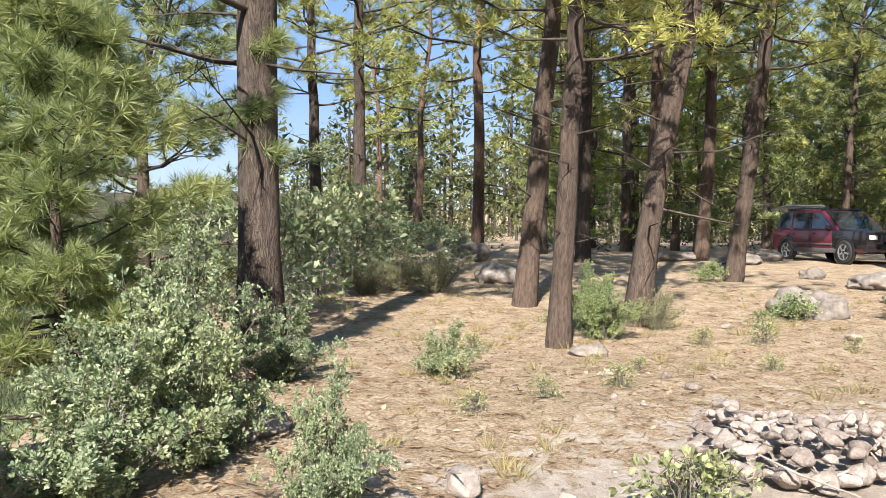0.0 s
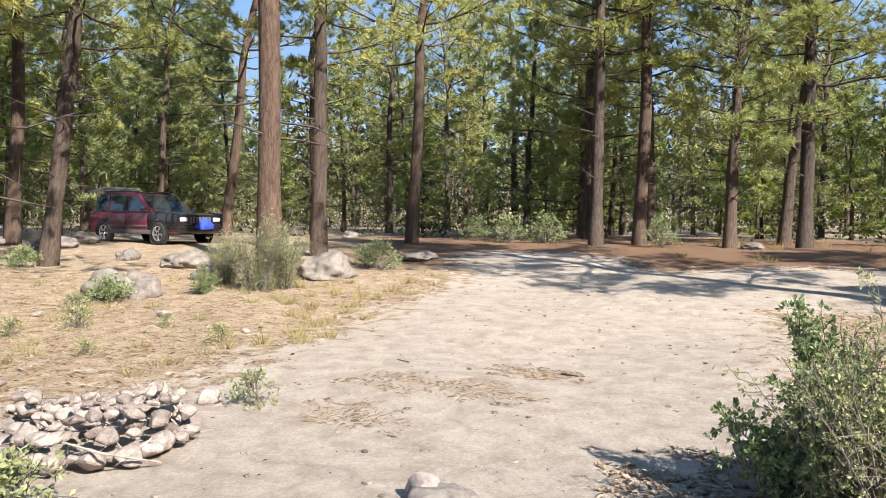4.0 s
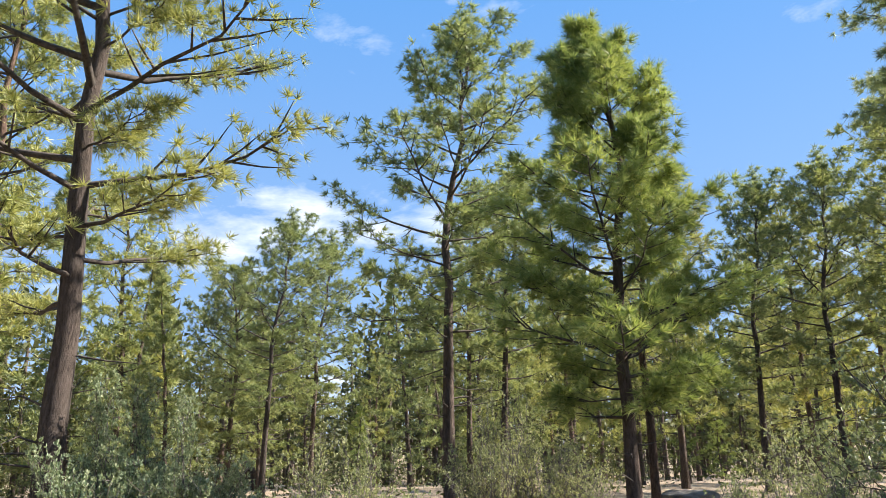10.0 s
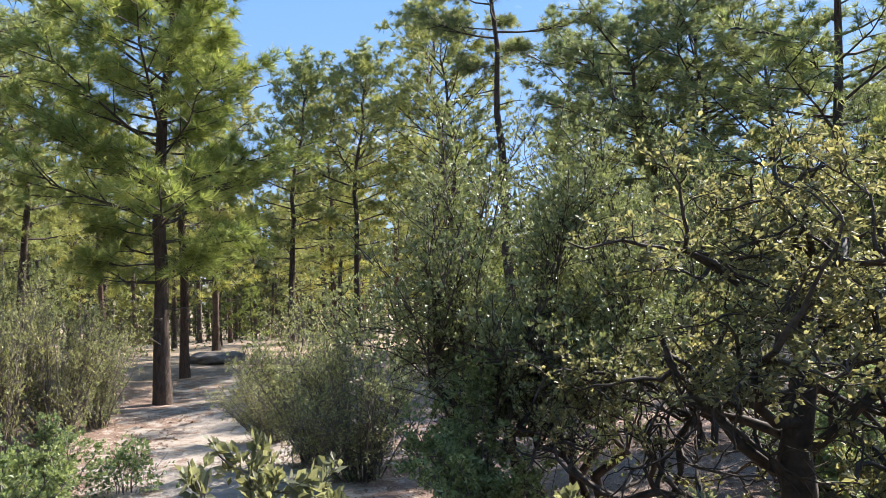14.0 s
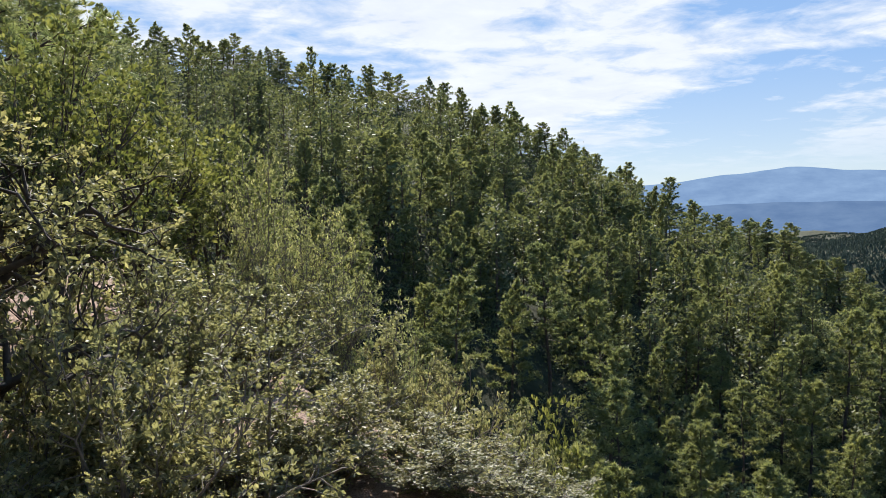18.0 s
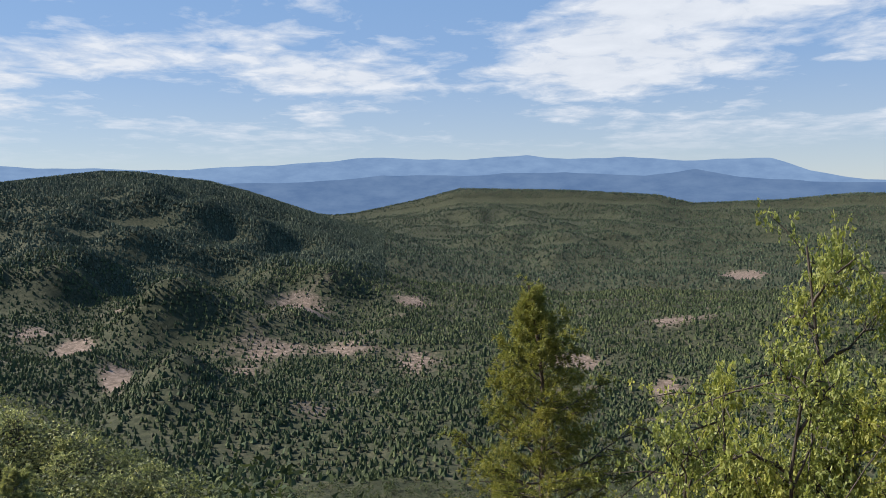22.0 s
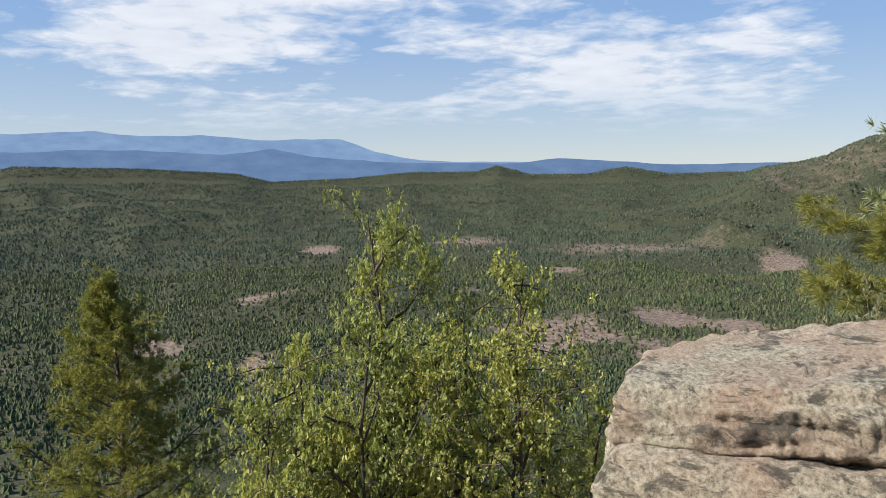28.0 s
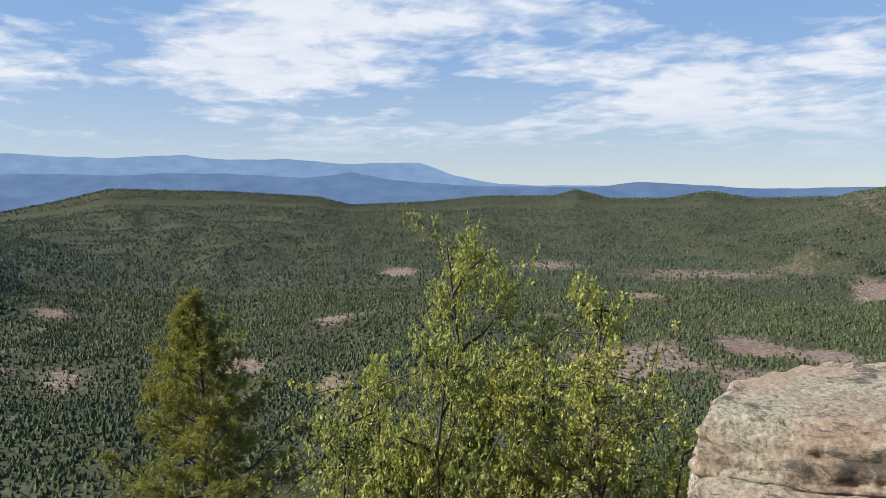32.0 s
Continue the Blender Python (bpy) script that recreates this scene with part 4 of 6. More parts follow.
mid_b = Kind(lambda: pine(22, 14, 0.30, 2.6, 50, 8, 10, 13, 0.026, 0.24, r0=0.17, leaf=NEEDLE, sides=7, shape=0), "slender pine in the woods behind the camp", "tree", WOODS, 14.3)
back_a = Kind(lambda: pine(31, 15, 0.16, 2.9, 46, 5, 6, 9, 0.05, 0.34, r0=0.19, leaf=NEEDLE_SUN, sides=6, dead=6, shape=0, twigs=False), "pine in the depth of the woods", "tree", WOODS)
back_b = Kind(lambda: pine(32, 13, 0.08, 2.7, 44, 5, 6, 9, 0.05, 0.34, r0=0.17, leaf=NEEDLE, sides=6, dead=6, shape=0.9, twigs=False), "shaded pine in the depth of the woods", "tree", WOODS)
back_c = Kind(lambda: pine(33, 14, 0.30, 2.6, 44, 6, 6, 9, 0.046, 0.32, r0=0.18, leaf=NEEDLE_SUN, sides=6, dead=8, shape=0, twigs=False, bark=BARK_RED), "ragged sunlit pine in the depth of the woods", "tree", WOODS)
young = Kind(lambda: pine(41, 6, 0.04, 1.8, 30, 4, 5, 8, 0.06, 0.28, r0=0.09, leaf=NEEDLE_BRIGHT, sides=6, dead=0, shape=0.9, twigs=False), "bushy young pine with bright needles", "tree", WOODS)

# near trunks: kind, heading, distance, thickness scale, lean
NEAR = [(tall_a, 8.9, 24, 0.95, (0, 0)), (tall_a, 5.9, 23, 1.0, (0, 0)), (tall_b, 1.8, 36, 0.9, (0, 0)),
        (tall_b, -2.5, 25, 0.98, (0, 0)), (tall_a, -5.8, 15.5, 1.05, (0, 5.5)), (tall_a, -7.0, 28, 0.9, (0, 2)), (tall_a, -8.2, 11.4, 0.80, (0, 3)),
        (tall_c, -13.6, 13.6, 1.08, (0, 6.0)), (tall_b, -14.3, 22, 1.0, (0, 2)), (tall_b, -17.9, 25, 1.0, (0, 2)), (tall_a, -19.9, 20.5, 1.02, (0, 7)),
        (tall_b, -16.2, 36, 0.9, (0, 0)), (tall_a, -9.9, 24, 1.05, (0, 1)), (tall_b, -34.0, 19.5, 1.45, (0, -1)), (tall_a, -37.3, 22, 1.1, (0, 1)),
        (tall_b, -43.9, 27, 1.05, (0, 2)), (tall_b, -30.9, 34, 1.1, (0, 6)), (mid_b, -26.6, 42, 1.15, (0, 0)), (tall_a, -56.9, 27, 1.12, (0, 1)),
        (tall_b, -59.9, 28, 1.15, (0, 1)), (tall_a, -60.7, 33, 1.0, (0, 0)), (mid_a, -65.8, 27, 1.2, (0, 0)), (tall_c, -69.2, 31, 1.1, (0, 3)),
        (tall_a, -70.4, 29, 1.2, (0, 1)), (tall_b, -78.8, 30, 1.2, (0, 0)), (mid_b, -110.6, 22, 1.1, (0, 0)),
        (tall_b, -124.3, 21, 0.6, (0, 0)), (mid_b, -114.3, 26, 0.78, (0, 0)), (mid_b, -112.0, 29, 0.7, (0, 0)), (mid_b, -131.4, 27, 0.70, (0, 0)),
        (mid_b, -136.1, 26, 0.70, (0, 0)), (mid_a, -142.7, 25, 0.82, (0, 0)), (mid_b, -97.8, 34, 0.8, (0, 0)), (mid_a, -95.5, 38, 0.85, (0, 0)), (mid_b, -101, 37, 0.8, (0, 0))]
TOPS = {-110.6: 29.8, -131.4: 18.0, -136.1: 18.5, -142.7: 20.0, -114.3: 20.5, -112.0: 19}
for i, (kind, yaw, dist, sc, lean) in enumerate(NEAR):
    kind.put(yaw, dist, top=TOPS.get(yaw), turn=yaw, scale=sc, tilt=lean if lean != (0, 0) else (0, (i * 37 % 5 - 2) * 0.5))

# the sunlit full pine and the two crooked ones over the scrub
full_pine = pine(51, 11.2, 0.20, 2.8, 84, 9, 9, 20, 0.018, 0.28, r0=0.17, leaf=NEEDLE_BRIGHT, bark=BARK_RED, dead=3, shape=0.72, droop=0.05)
tagged(set_at(full_pine, -122.9, 17, 20), "full sunlit pine with dense bright needles and charred trunk", "tree", WOODS)
track_pine = pine(23, 17.5, 0.26, 3.7, 52, 10, 13, 16, 0.02, 0.26, r0=0.25, leaf=NEEDLE_SUN, dead=8, shape=0)
tagged(set_at(track_pine, -84.7, 15.5, 30, tilt=(0, -2)), "big sunlit pine with rough grey bark beside the track", "tree", WOODS)
twisted = pine(52, 12.7, 0.64, 2.7, 22, 11, 10, 20, 0.018, 0.24, r0=0.17, leaf=NEEDLE_SHADE, dead=12, top_flat=1)
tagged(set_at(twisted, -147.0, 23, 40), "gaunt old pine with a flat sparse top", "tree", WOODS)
rounded = pine(53, 9.6, 0.40, 3.4, 40, 9, 10, 18, 0.02, 0.26, r0=0.18, leaf=NEEDLE_SHADE, top_flat=1, dead=4)
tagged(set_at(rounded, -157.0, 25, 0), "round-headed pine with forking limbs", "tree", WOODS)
edge_pine = pine(54, 12.4, 0.28, 3.2, 40, 8, 8, 16, 0.024, 0.27, r0=0.18, leaf=NEEDLE, dead=6)
tagged(set_at(edge_pine, -169.0, 21, 0), "loose-crowned pine at the edge of the slope", "tree", WOODS)
bough_pine = pine(55, 17.0, 0.14, 2.5, 84, 8, 9, 30, 0.009, 0.22, r0=0.27, leaf=NEEDLE, dead=10, shape=0, side=radians(188), side_from=0.36, fluff=0.95, droop=0.2)
tagged(set_at(bough_pine, 12.6, 9.6, 0), "big rough-barked pine with long needled boughs on one side", "tree", WOODS)
low_pine = pine(57, 3.4, 0.06, 1.1, 40, 8, 10, 24, 0.009, 0.18, r0=0.08, leaf=NEEDLE, dead=10, shape=0, fluff=0.95)
tagged(set_at(low_pine, 25.0, 8.2, 0), "small shaggy pine with browned needles beside the scrub oaks", "tree", WOODS)
ledge_pine = pine(58, 4.6, 0.22, 1.15, 22, 7, 9, 26, 0.009, 0.17, r0=0.07, leaf=NEEDLE_RIM, dead=8, shape=0, fluff=0.9, top_flat=1, lean=0.06)
tagged(set_at(ledge_pine, -325.8, 10.0, 0), "small crooked pine behind the rock ledge", "tree")
ledge_pine.scale.z = (EYE - 10.0 * math.tan(radians(2.8)) - gz(*away(-325.8, 10.0))) / 4.75

dark_pine = Kind(lambda: pine(56, 12, 0.12, 3.3, 56, 8, 8, 13, 0.03, 0.28, r0=0.18, leaf=NEEDLE_SHADE, sides=7, dead=6, shape=0), "dark full pine at the edge of the slope", "tree", WOODS, 12.3)
for yaw, dist, sc, top in ((-154.0, 30, 1.0, 19), (-161.5, 25, 1.0, 21), (-165.5, 23, 0.9, 17.5), (-172.5, 27, 0.95, 14), (-175.5, 33, 0.9, 11.5)):
    dark_pine.put(yaw, dist, yaw * 7, sc, top=top)
dark_pine.put(20.5, 17, 40, 0.95, top=24, label="dark full pine behind the scrub oaks")
dark_pine.put(26.0, 21, 90, 0.9, top=17, label="dark full pine behind the scrub oaks")
# woods behind
rng = np.random.RandomState(77)
placed = 0
taken = [away(y, d) for _, y, d, _, _ in NEAR]
while placed < 110:
    yaw = rng.uniform(-163, 42)
    dist = 28 + 42 * rng.uniform(0, 1) ** 0.9
    if (-112 < yaw < -92 and dist < 45) or (yaw > -4 and rng.uniform(0, 1) < 0.3):
        continue
    x, y = away(yaw, dist)
    if x * OUT[0] + y * OUT[1] > 3 or float(track(x, y)) > 0.5 or min((x - a) ** 2 + (y - b) ** 2 for a, b in taken) < 5:
        continue
    taken.append((x, y))
    kind = (back_a, back_b, back_a, back_c, back_b, young)[placed % 6]
    kind.put(yaw, dist, rng.uniform(0, 360), rng.uniform(0.85, 1.2) * (0.75 if -163 < yaw < -90 else 1.12))
    placed += 1
while placed < 165:  # low-crowned trees that darken the depth of the woods
    yaw, dist = rng.uniform(-100, -6), rng.uniform(40, 62)
    x, y = away(yaw, dist)
    if float(track(x, y)) > 0.5 or x * OUT[0] + y * OUT[1] > 0:
        continue
    (back_b, young)[placed % 2].put(yaw, dist, rng.uniform(0, 360), rng.uniform(0.7, 1.1))
    placed += 1


# ---- scrub ----
SCRUB = "scrub round the camp"
oak_big = Kind(lambda: shrub(61, 2.6, 2.0, 44, 17, 46, 0.026, OAK, 0.014, 0.22, 0.09), "dense grey-green scrub oak bush with small lobed leaves", "bush", SCRUB, 2.0)
oak_low = Kind(lambda: shrub(62, 1.7, 1.2, 32, 15, 44, 0.024, OAK, 0.011, 0.2, 0.07), "low scrub oak bush on needle litter", "bush", SCRUB, 1.2)
oak_green = Kind(lambda: shrub(63, 1.6, 1.35, 34, 15, 42, 0.023, OAK_GREEN, 0.012, 0.25, 0.05), "leafy green oak bush with woody stems", "bush", SCRUB, 1.35)
brush = Kind(lambda: shrub(64, 1.8, 1.5, 56, 20, 30, 0.0135, SAGE, 0.009, 0.16, 0.08, "brush_bush", 0.2, kink=0.02), "twiggy grey-green brush with small leaves", "bush", SCRUB, 1.5)
bright = Kind(lambda: shrub(65, 1.7, 1.35, 40, 15, 42, 0.020, OAK_BRIGHT, 0.011, 0.25, 0.04), "sunlit yellow-green oak bush on the rim", "bush", SCRUB, 1.35)
olive = Kind(lambda: bush(66, 3.2, 4.2, 150, 60, 0.06, JUNIPER, stems=9, stem_r=0.04, spread=0.26, name="oak_tree", trunk=0.5), "tall olive-green oak on the slope", "tree", SCRUB, 4.2)
far_oak = Kind(lambda: bush(69, 2.4, 1.9, 80, 22, 0.085, OAK, stems=7, spread=0.2, name="oak_bush"), "scrub oak thicket at the edge of the woods", "bush", SCRUB, 1.9)
far_green = Kind(lambda: bush(70, 1.6, 1.35, 60, 24, 0.065, OAK_GREEN, stems=7, spread=0.16, name="oak_bush"), "green oak bush at the edge of the woods", "bush", SCRUB, 1.35)
camp_oak = Kind(lambda: shrub(60, 3.2, 3.3, 60, 18, 62, 0.022, OAK_SHADE, 0.012, 0.2, 0.16, "oak_tree", 0.5, trunks=3, kink=0.035), "dark-trunked oak with shade-darkened green leaves", "tree", SCRUB, 3.3)
small = Kind(lambda: bush(67, 0.9, 0.6, 46, 46, 0.036, OAK_GREEN, stems=7, stem_r=0.01, spread=0.1, name="oak_seedling"), "small green oak seedling on bare ground", "bush", SCRUB, 0.6)
tiny = Kind(lambda: bush(68, 0.4, 0.3, 22, 26, 0.024, SAGE, stems=6, stem_r=0.006, spread=0.06, low=0.05, name="weed"), "small grey-green weed on the dirt", "plant", SCRUB, 0.3)

for kind, yaw, dist, turn, sc, tall in (
        (oak_big, 18.4, 7.6, 0, 0.86, 1.05), (oak_low, 22.8, 5.5, 40, 0.95, 0.85), (oak_low, 7.9, 4.9, 90, 0.5, 1.3), (oak_low, 11.0, 8.8, 10, 0.7, 1.0),
        (oak_big, 22.0, 9.6, 120, 0.9, 0.85), (oak_low, 17.0, 6.2, 200, 0.9, 1.05), (oak_low, 20.0, 7.0, 310, 1.0, 1.1), (oak_low, -0.2, 9.2, 30, 0.55, 0.9),
        (oak_green, -11.3, 12.2, 0, 0.7, 1.0), (oak_green, -10.2, 12.8, 80, 0.6, 1.3), (far_oak, 9.0, 17, 0, 1.1, 1.0), (far_oak, 12.0, 14, 50, 1.1, 1.0),
        (far_oak, 6.5, 20, 80, 1.2, 1.0), (far_oak, 4.0, 22, 10, 1.0, 0.8), (brush, 3.2, 17.5, 0, 0.9, 0.65), (brush, 0.5, 17, 80, 1.0, 0.6), (brush, 5.4, 17, 30, 0.9, 0.6),
        (far_oak, 0.2, 21, 30, 0.8, 0.8), (brush, -14.9, 13.2, 0, 0.5, 0.9), (small, -23.6, 15.2, 0, 0.8, 0.9), (small, -18.5, 20, 40, 0.8, 0.9),
        (brush, -33.2, 15.8, 0, 0.95, 1.0), (brush, -35.0, 16.2, 70, 0.85, 1.0), (brush, -31.2, 16.6, 100, 0.7, 1.0), (oak_green, -29.5, 15.6, 30, 0.42, 1.0),
        (far_green, -41.8, 19, 20, 0.6, 0.85), (far_green, -40.7, 19.5, 90, 0.5, 0.8),
        (far_green, -53.5, 27.5, 0, 0.9, 0.8), (far_green, -51, 29, 40, 0.9, 0.8), (far_green, -48.6, 30, 70, 0.8, 0.8), (far_green, -61.4, 26.5, 30, 0.7, 1.0),
        (brush, -75.6, 4.75, 0, 0.92, 1.06), (oak_green, -70.6, 4.95, 60, 0.80, 1.1), (brush, -80.0, 5.0, 120, 0.85, 0.95), (oak_green, -83.5, 5.3, 20, 0.7, 0.9), (brush, -87.0, 5.6, 60, 0.5, 0.9),
        (brush, -81.5, 7.5, 200, 0.6, 0.8), (oak_big, -88.0, 14.6, 0, 1.1, 1.42), (oak_big, -93.4, 14.3, 120, 1.05, 1.30), (oak_big, -90.7, 15.2, 30, 1.1, 1.4),
        (brush, -101.5, 8.0, 0, 1.1, 1.15), (brush, -99.0, 7.2, 80, 0.85, 0.95), (brush, -105.5, 8.6, 160, 1.1, 1.2), (oak_green, -104.5, 8.0, 40, 0.8, 1.0), (bright, -101.0, 7.7, 10, 0.6, 1.0),
        (oak_green, -109.5, 5.4, 0, 0.92, 1.05), (oak_green, -113.0, 6.2, 90, 0.85, 1.05), (brush, -106.0, 4.3, 40, 0.5, 1.1), (small, -107.8, 4.4, 20, 0.7, 1.2), (oak_green, -116.6, 9.0, 120, 0.85, 0.8),
        (brush, -113.5, 13.0, 0, 1.2, 1.5), (brush, -116.5, 13.5, 90, 1.2, 1.45), (brush, -119.0, 14.5, 30, 1.0, 1.3), (small, -120.7, 9.4, 0, 0.75, 1.1),
        (brush, -133.0, 10.0, 0, 1.3, 1.05), (brush, -136.0, 9.0, 100, 1.2, 1.0), (brush, -130.0, 12.0, 40, 1.0, 0.9),
        (bright, -141.0, 2.9, 60, 0.62, 0.7), (bright, -150.0, 2.7, 120, 0.6, 0.62)):
    kind.put(yaw, dist, turn, sc, 0.02, tall=tall)
# along the rim and the slope below it: how high each top stands from the eye
for kind, yaw, dist, turn, sc, top in (
        (camp_oak, -146.0, 6.6, 30, 0.95, 15.5), (camp_oak, -151.5, 6.8, 170, 0.9, 13), (camp_oak, -160, 10, 60, 0.9, 11), (camp_oak, -168.5, 12, 200, 1.0, 11),
        (oak_green, -144, 6.2, 140, 1.0, -3), (bright, -158, 2.9, 80, 0.8, -11.5), (bright, -164.5, 2.7, 30, 0.7, -15.5), 
        (bright, -178.0, 3.9, 30, 0.95, -6), (bright, -185.0, 4.6, 80, 1.05, -8), (bright, -191.0, 5.0, 140, 1.0, -11), (bright, -174.0, 4.6, 200, 0.95, -1.5), (oak_green, -168.0, 7.4, 120, 1.4, -4), (bright, -170.0, 3.6, 260, 0.8, -14.5), (bright, -165.5, 4.3, 100, 0.9, -15.5), (bright, -180.5, 6.4, 20, 1.3, -0.5), (bright, -185.5, 8.0, 70, 1.4, -3.5),
        (olive, -173.5, 12.0, 0, 1.0, 12), (olive, -178.5, 13.5, 90, 0.95, 9), (olive, -183.5, 15, 30, 0.85, 5), (brush, -188.0, 12.0, 0, 1.6, 3.5), (brush, -190.5, 11.0, 50, 1.4, -0.5),
        (bright, -196.0, 9.0, 10, 1.3, -7), (bright, -200.0, 10.5, 60, 1.3, -10), (bright, -204.0, 9.0, 100, 1.1, -13.5), (brush, -196.5, 15, 100, 1.4, -5),
        (olive, -206, 16, 0, 0.8, -15), (bright, -212, 12, 0, 1.5, -18), (olive, -216.0, 17, 60, 0.8, -17.5), (olive, -227.0, 18, 160, 0.8, -18.5), (bright, -221.5, 13, 30, 1.3, -20), (olive, -236.5, 19, 30, 0.7, -20),
        (bright, -257.0, 14, 60, 1.0, -20.3), (bright, -268.0, 13, 60, 1.0, -19.5), (bright, -247.5, 15, 0, 1.2, -20.5),
        (bright, -205.0, 4.6, 0, 0.8, -18), (bright, -212.0, 4.8, 90, 0.8, -21), (bright, -198.0, 5.0, 200, 0.9, -14),
        (bright, -311.0, 11.5, 0, 1.6, -11), (bright, -317.5, 10.5, 60, 1.4, -11.5), (bright, -323.5, 9.0, 60, 1.2, -7), (bright, -306.5, 12, 100, 1.5, -13.5),
        (bright, -301.0, 10.5, 0, 1.7, -9.5), (bright, -284.5, 9.5, 60, 1.5, -12), (bright, -288.5, 9.8, 160, 1.6, -10)):
    kind.put(yaw, dist, turn, sc, 0.02, top=top)
rng = np.random.RandomState(5)
for i in range(26):
    yaw, dist = rng.uniform(-60, 0), rng.uniform(5.5, 14)
    if float(track(*away(yaw, dist))) < 0.45:
        tiny.put(yaw, dist, rng.uniform(0, 360), rng.uniform(0.5, 1.1), 0.0)
tiny.put(-16.5, 4.9, 0, 1.4)
tiny.put(-18.6, 5.1, 90, 1.2)
tiny.put(-33.0, 7.4, 30, 1.0)

# crooked oak at the rim, close by
def crooked_oak(seed, high, wide, size, leaf):
    """A gnarled little oak: a thick twisted trunk, kinked limbs that fork twice, bare tangled twigs inside, leaves at the ends."""
    rng = np.random.RandomState(seed)
    root = new("oak_tree")
    tr, st, lf = Soup(), Soup(), Soup()
    u = np.linspace(0, 1, 10)
    c = np.stack([0.07 * np.sin(u * 5.0), 0.06 * np.sin(u * 4.0 + 1), u * high * 0.72], 1) + rng.normal(0, 0.012, (10, 3))
    c[0, 2] = -0.15
    tube(tr, c, 0.12 * (1.1 - 0.75 * u), 9, 0.12, rng)
    pos, ways = [], []

    def limb(p, d, span, r, depth):
        n = 7
        pts = [p]
        for _ in range(n - 1):
            d = unit(d + rng.normal(0, 0.33, 3) + np.array([0, 0, 0.04]))
            pts.append(pts[-1] + d * span / (n - 1))
        pts = np.array(pts)
        tube(st, pts, r * (1 - 0.65 * np.linspace(0, 1, n)), 6 if depth == 0 else 4 if depth == 1 else 3)
        if depth < 2:
            for k in range((9, 7)[depth]):
                i = rng.randint(2, n)
                limb(pts[i], unit(d * 0.5 + rng.normal(0, 0.75, 3) + np.array([0, 0, 0.25])), span * rng.uniform(0.32, 0.6), r * 0.42, depth + 1)
        else:
            m = 5
            q = rng.uniform(0.3, 1.03, (m, 1)) * (n - 1)
            lo = np.minimum(q.astype(int)[:, 0], n - 2)
            at = pts[lo] + (pts[lo + 1] - pts[lo]) * (q - lo[:, None])
            if at[:, 2].mean() > 0.5 * high or rng.uniform(0, 1) < 0.18:
                pos.append(at + rng.normal(0, 0.025, (m, 3)))
                ways.append(np.repeat(d[None], m, 0))

    for i in range(15):
        f = 0.22 + 0.78 * i / 14
        az = i * 2.4 + rng.uniform(-0.4, 0.4)
        p = np.array([np.interp(f, u, c[:, q]) for q in range(3)])
        limb(p, unit(np.array([math.cos(az), math.sin(az), 0.12 + 0.75 * f])), wide * 0.5 * rng.uniform(0.7, 1.1) * (1.1 - 0.35 * f), 0.048 * (1.15 - 0.5 * f), 0)
    pos, ways = np.concatenate(pos), np.concatenate(ways)
    rosettes(lf, pos, ways, 9, size, rng, 0.75, 0.6)
    part("trunk", tr.mesh("trunk", BRANCH), root, "dark twisted trunk")
    part("branchwork", st.mesh("branchwork", BRANCH), root)["kind"] = "stuff"
    part("foliage", lf.mesh("foliage", leaf, False), root)["kind"] = "stuff"
    return root


rim_scrub = crooked_oak(59, 2.9, 3.4, 0.024, OAK_BRIGHT)
tagged(set_at(rim_scrub, -165.0, 5.2, 0), "crooked little oak with yellow-green leaves and grey limbs", "tree", SCRUB)
rim_scrub.scale.z = (EYE + 5.2 * math.tan(radians(9)) - gz(*away(-165.0, 5.2))) / 2.95
near_oak = shrub(75, 1.5, 1.2, 34, 13, 36, 0.024, OAK_BRIGHT, 0.011, 0.3, 0.04)
tagged(set_at(near_oak, -133.5, 2.35, 0), "leafy pale green oak bush close by the rim", "bush", SCRUB)
near_oak.scale.z = (EYE - 2.35 * math.tan(radians(7.5)) - gz(*away(-133.5, 2.35))) / 1.2
for yaw, dist, turn, top in ((-150.0, 2.5, 70, -11), (-157.5, 2.6, 200, -13)):
    again = copy_thing(near_oak, near_oak.matrix_basis)
    set_at(again, yaw, dist, turn)
    again.scale.z = (EYE + dist * math.tan(radians(top)) - gz(*away(yaw, dist))) / 1.2

# the pine and the leafy trees that rise over the rim
rim_pine = pine(71, 20.0, 0.52, 3.8, 125, 10, 11, 12, 0.019, 0.15, r0=0.21, leaf=NEEDLE_RIM, dead=2, shape=0.9, droop=0.3)
tagged(set_at(rim_pine, -274.0, 22, 0), "slim green pine rising from below the rim", "tree")
rim_pine.scale.z = (EYE - 22 * math.tan(radians(6.9)) - gz(*away(-274.0, 22))) / 20.0
rim_oak = leaf_tree(72, ((200, 0.15, 6.2), (20, 0.9, 5.3), (180, 1.0, 4.6), (270, 0.9, 4.2), (90, 0.5, 5.0)), 20, 6, 130, 0.029, OAK_RIM, 0.06, 1.2, spread=0.10)
tagged(set_at(rim_oak, -293.3, 10.5, 66.7), "slender yellow-green oak with bare stems below the rim", "tree")
rim_oak.scale.z = (EYE - 10.5 * math.tan(radians(2.6)) - gz(*away(-293.3, 10.5))) / 6.35
side_oak = leaf_tree(73, ((0, 0.2, 5.2), (180, 0.7, 4.4), (270, 0.8, 4.0)), 18, 6, 90, 0.030, OAK_RIM, 0.05, 1.25, spread=0.10)
tagged(set_at(side_oak, -299.3, 10.3, 61), "leaning yellow-green oak beside the rim", "tree")
side_oak.scale.z = (EYE - 10.3 * math.tan(radians(6.6)) - gz(*away(-299.3, 10.3))) / 5.35
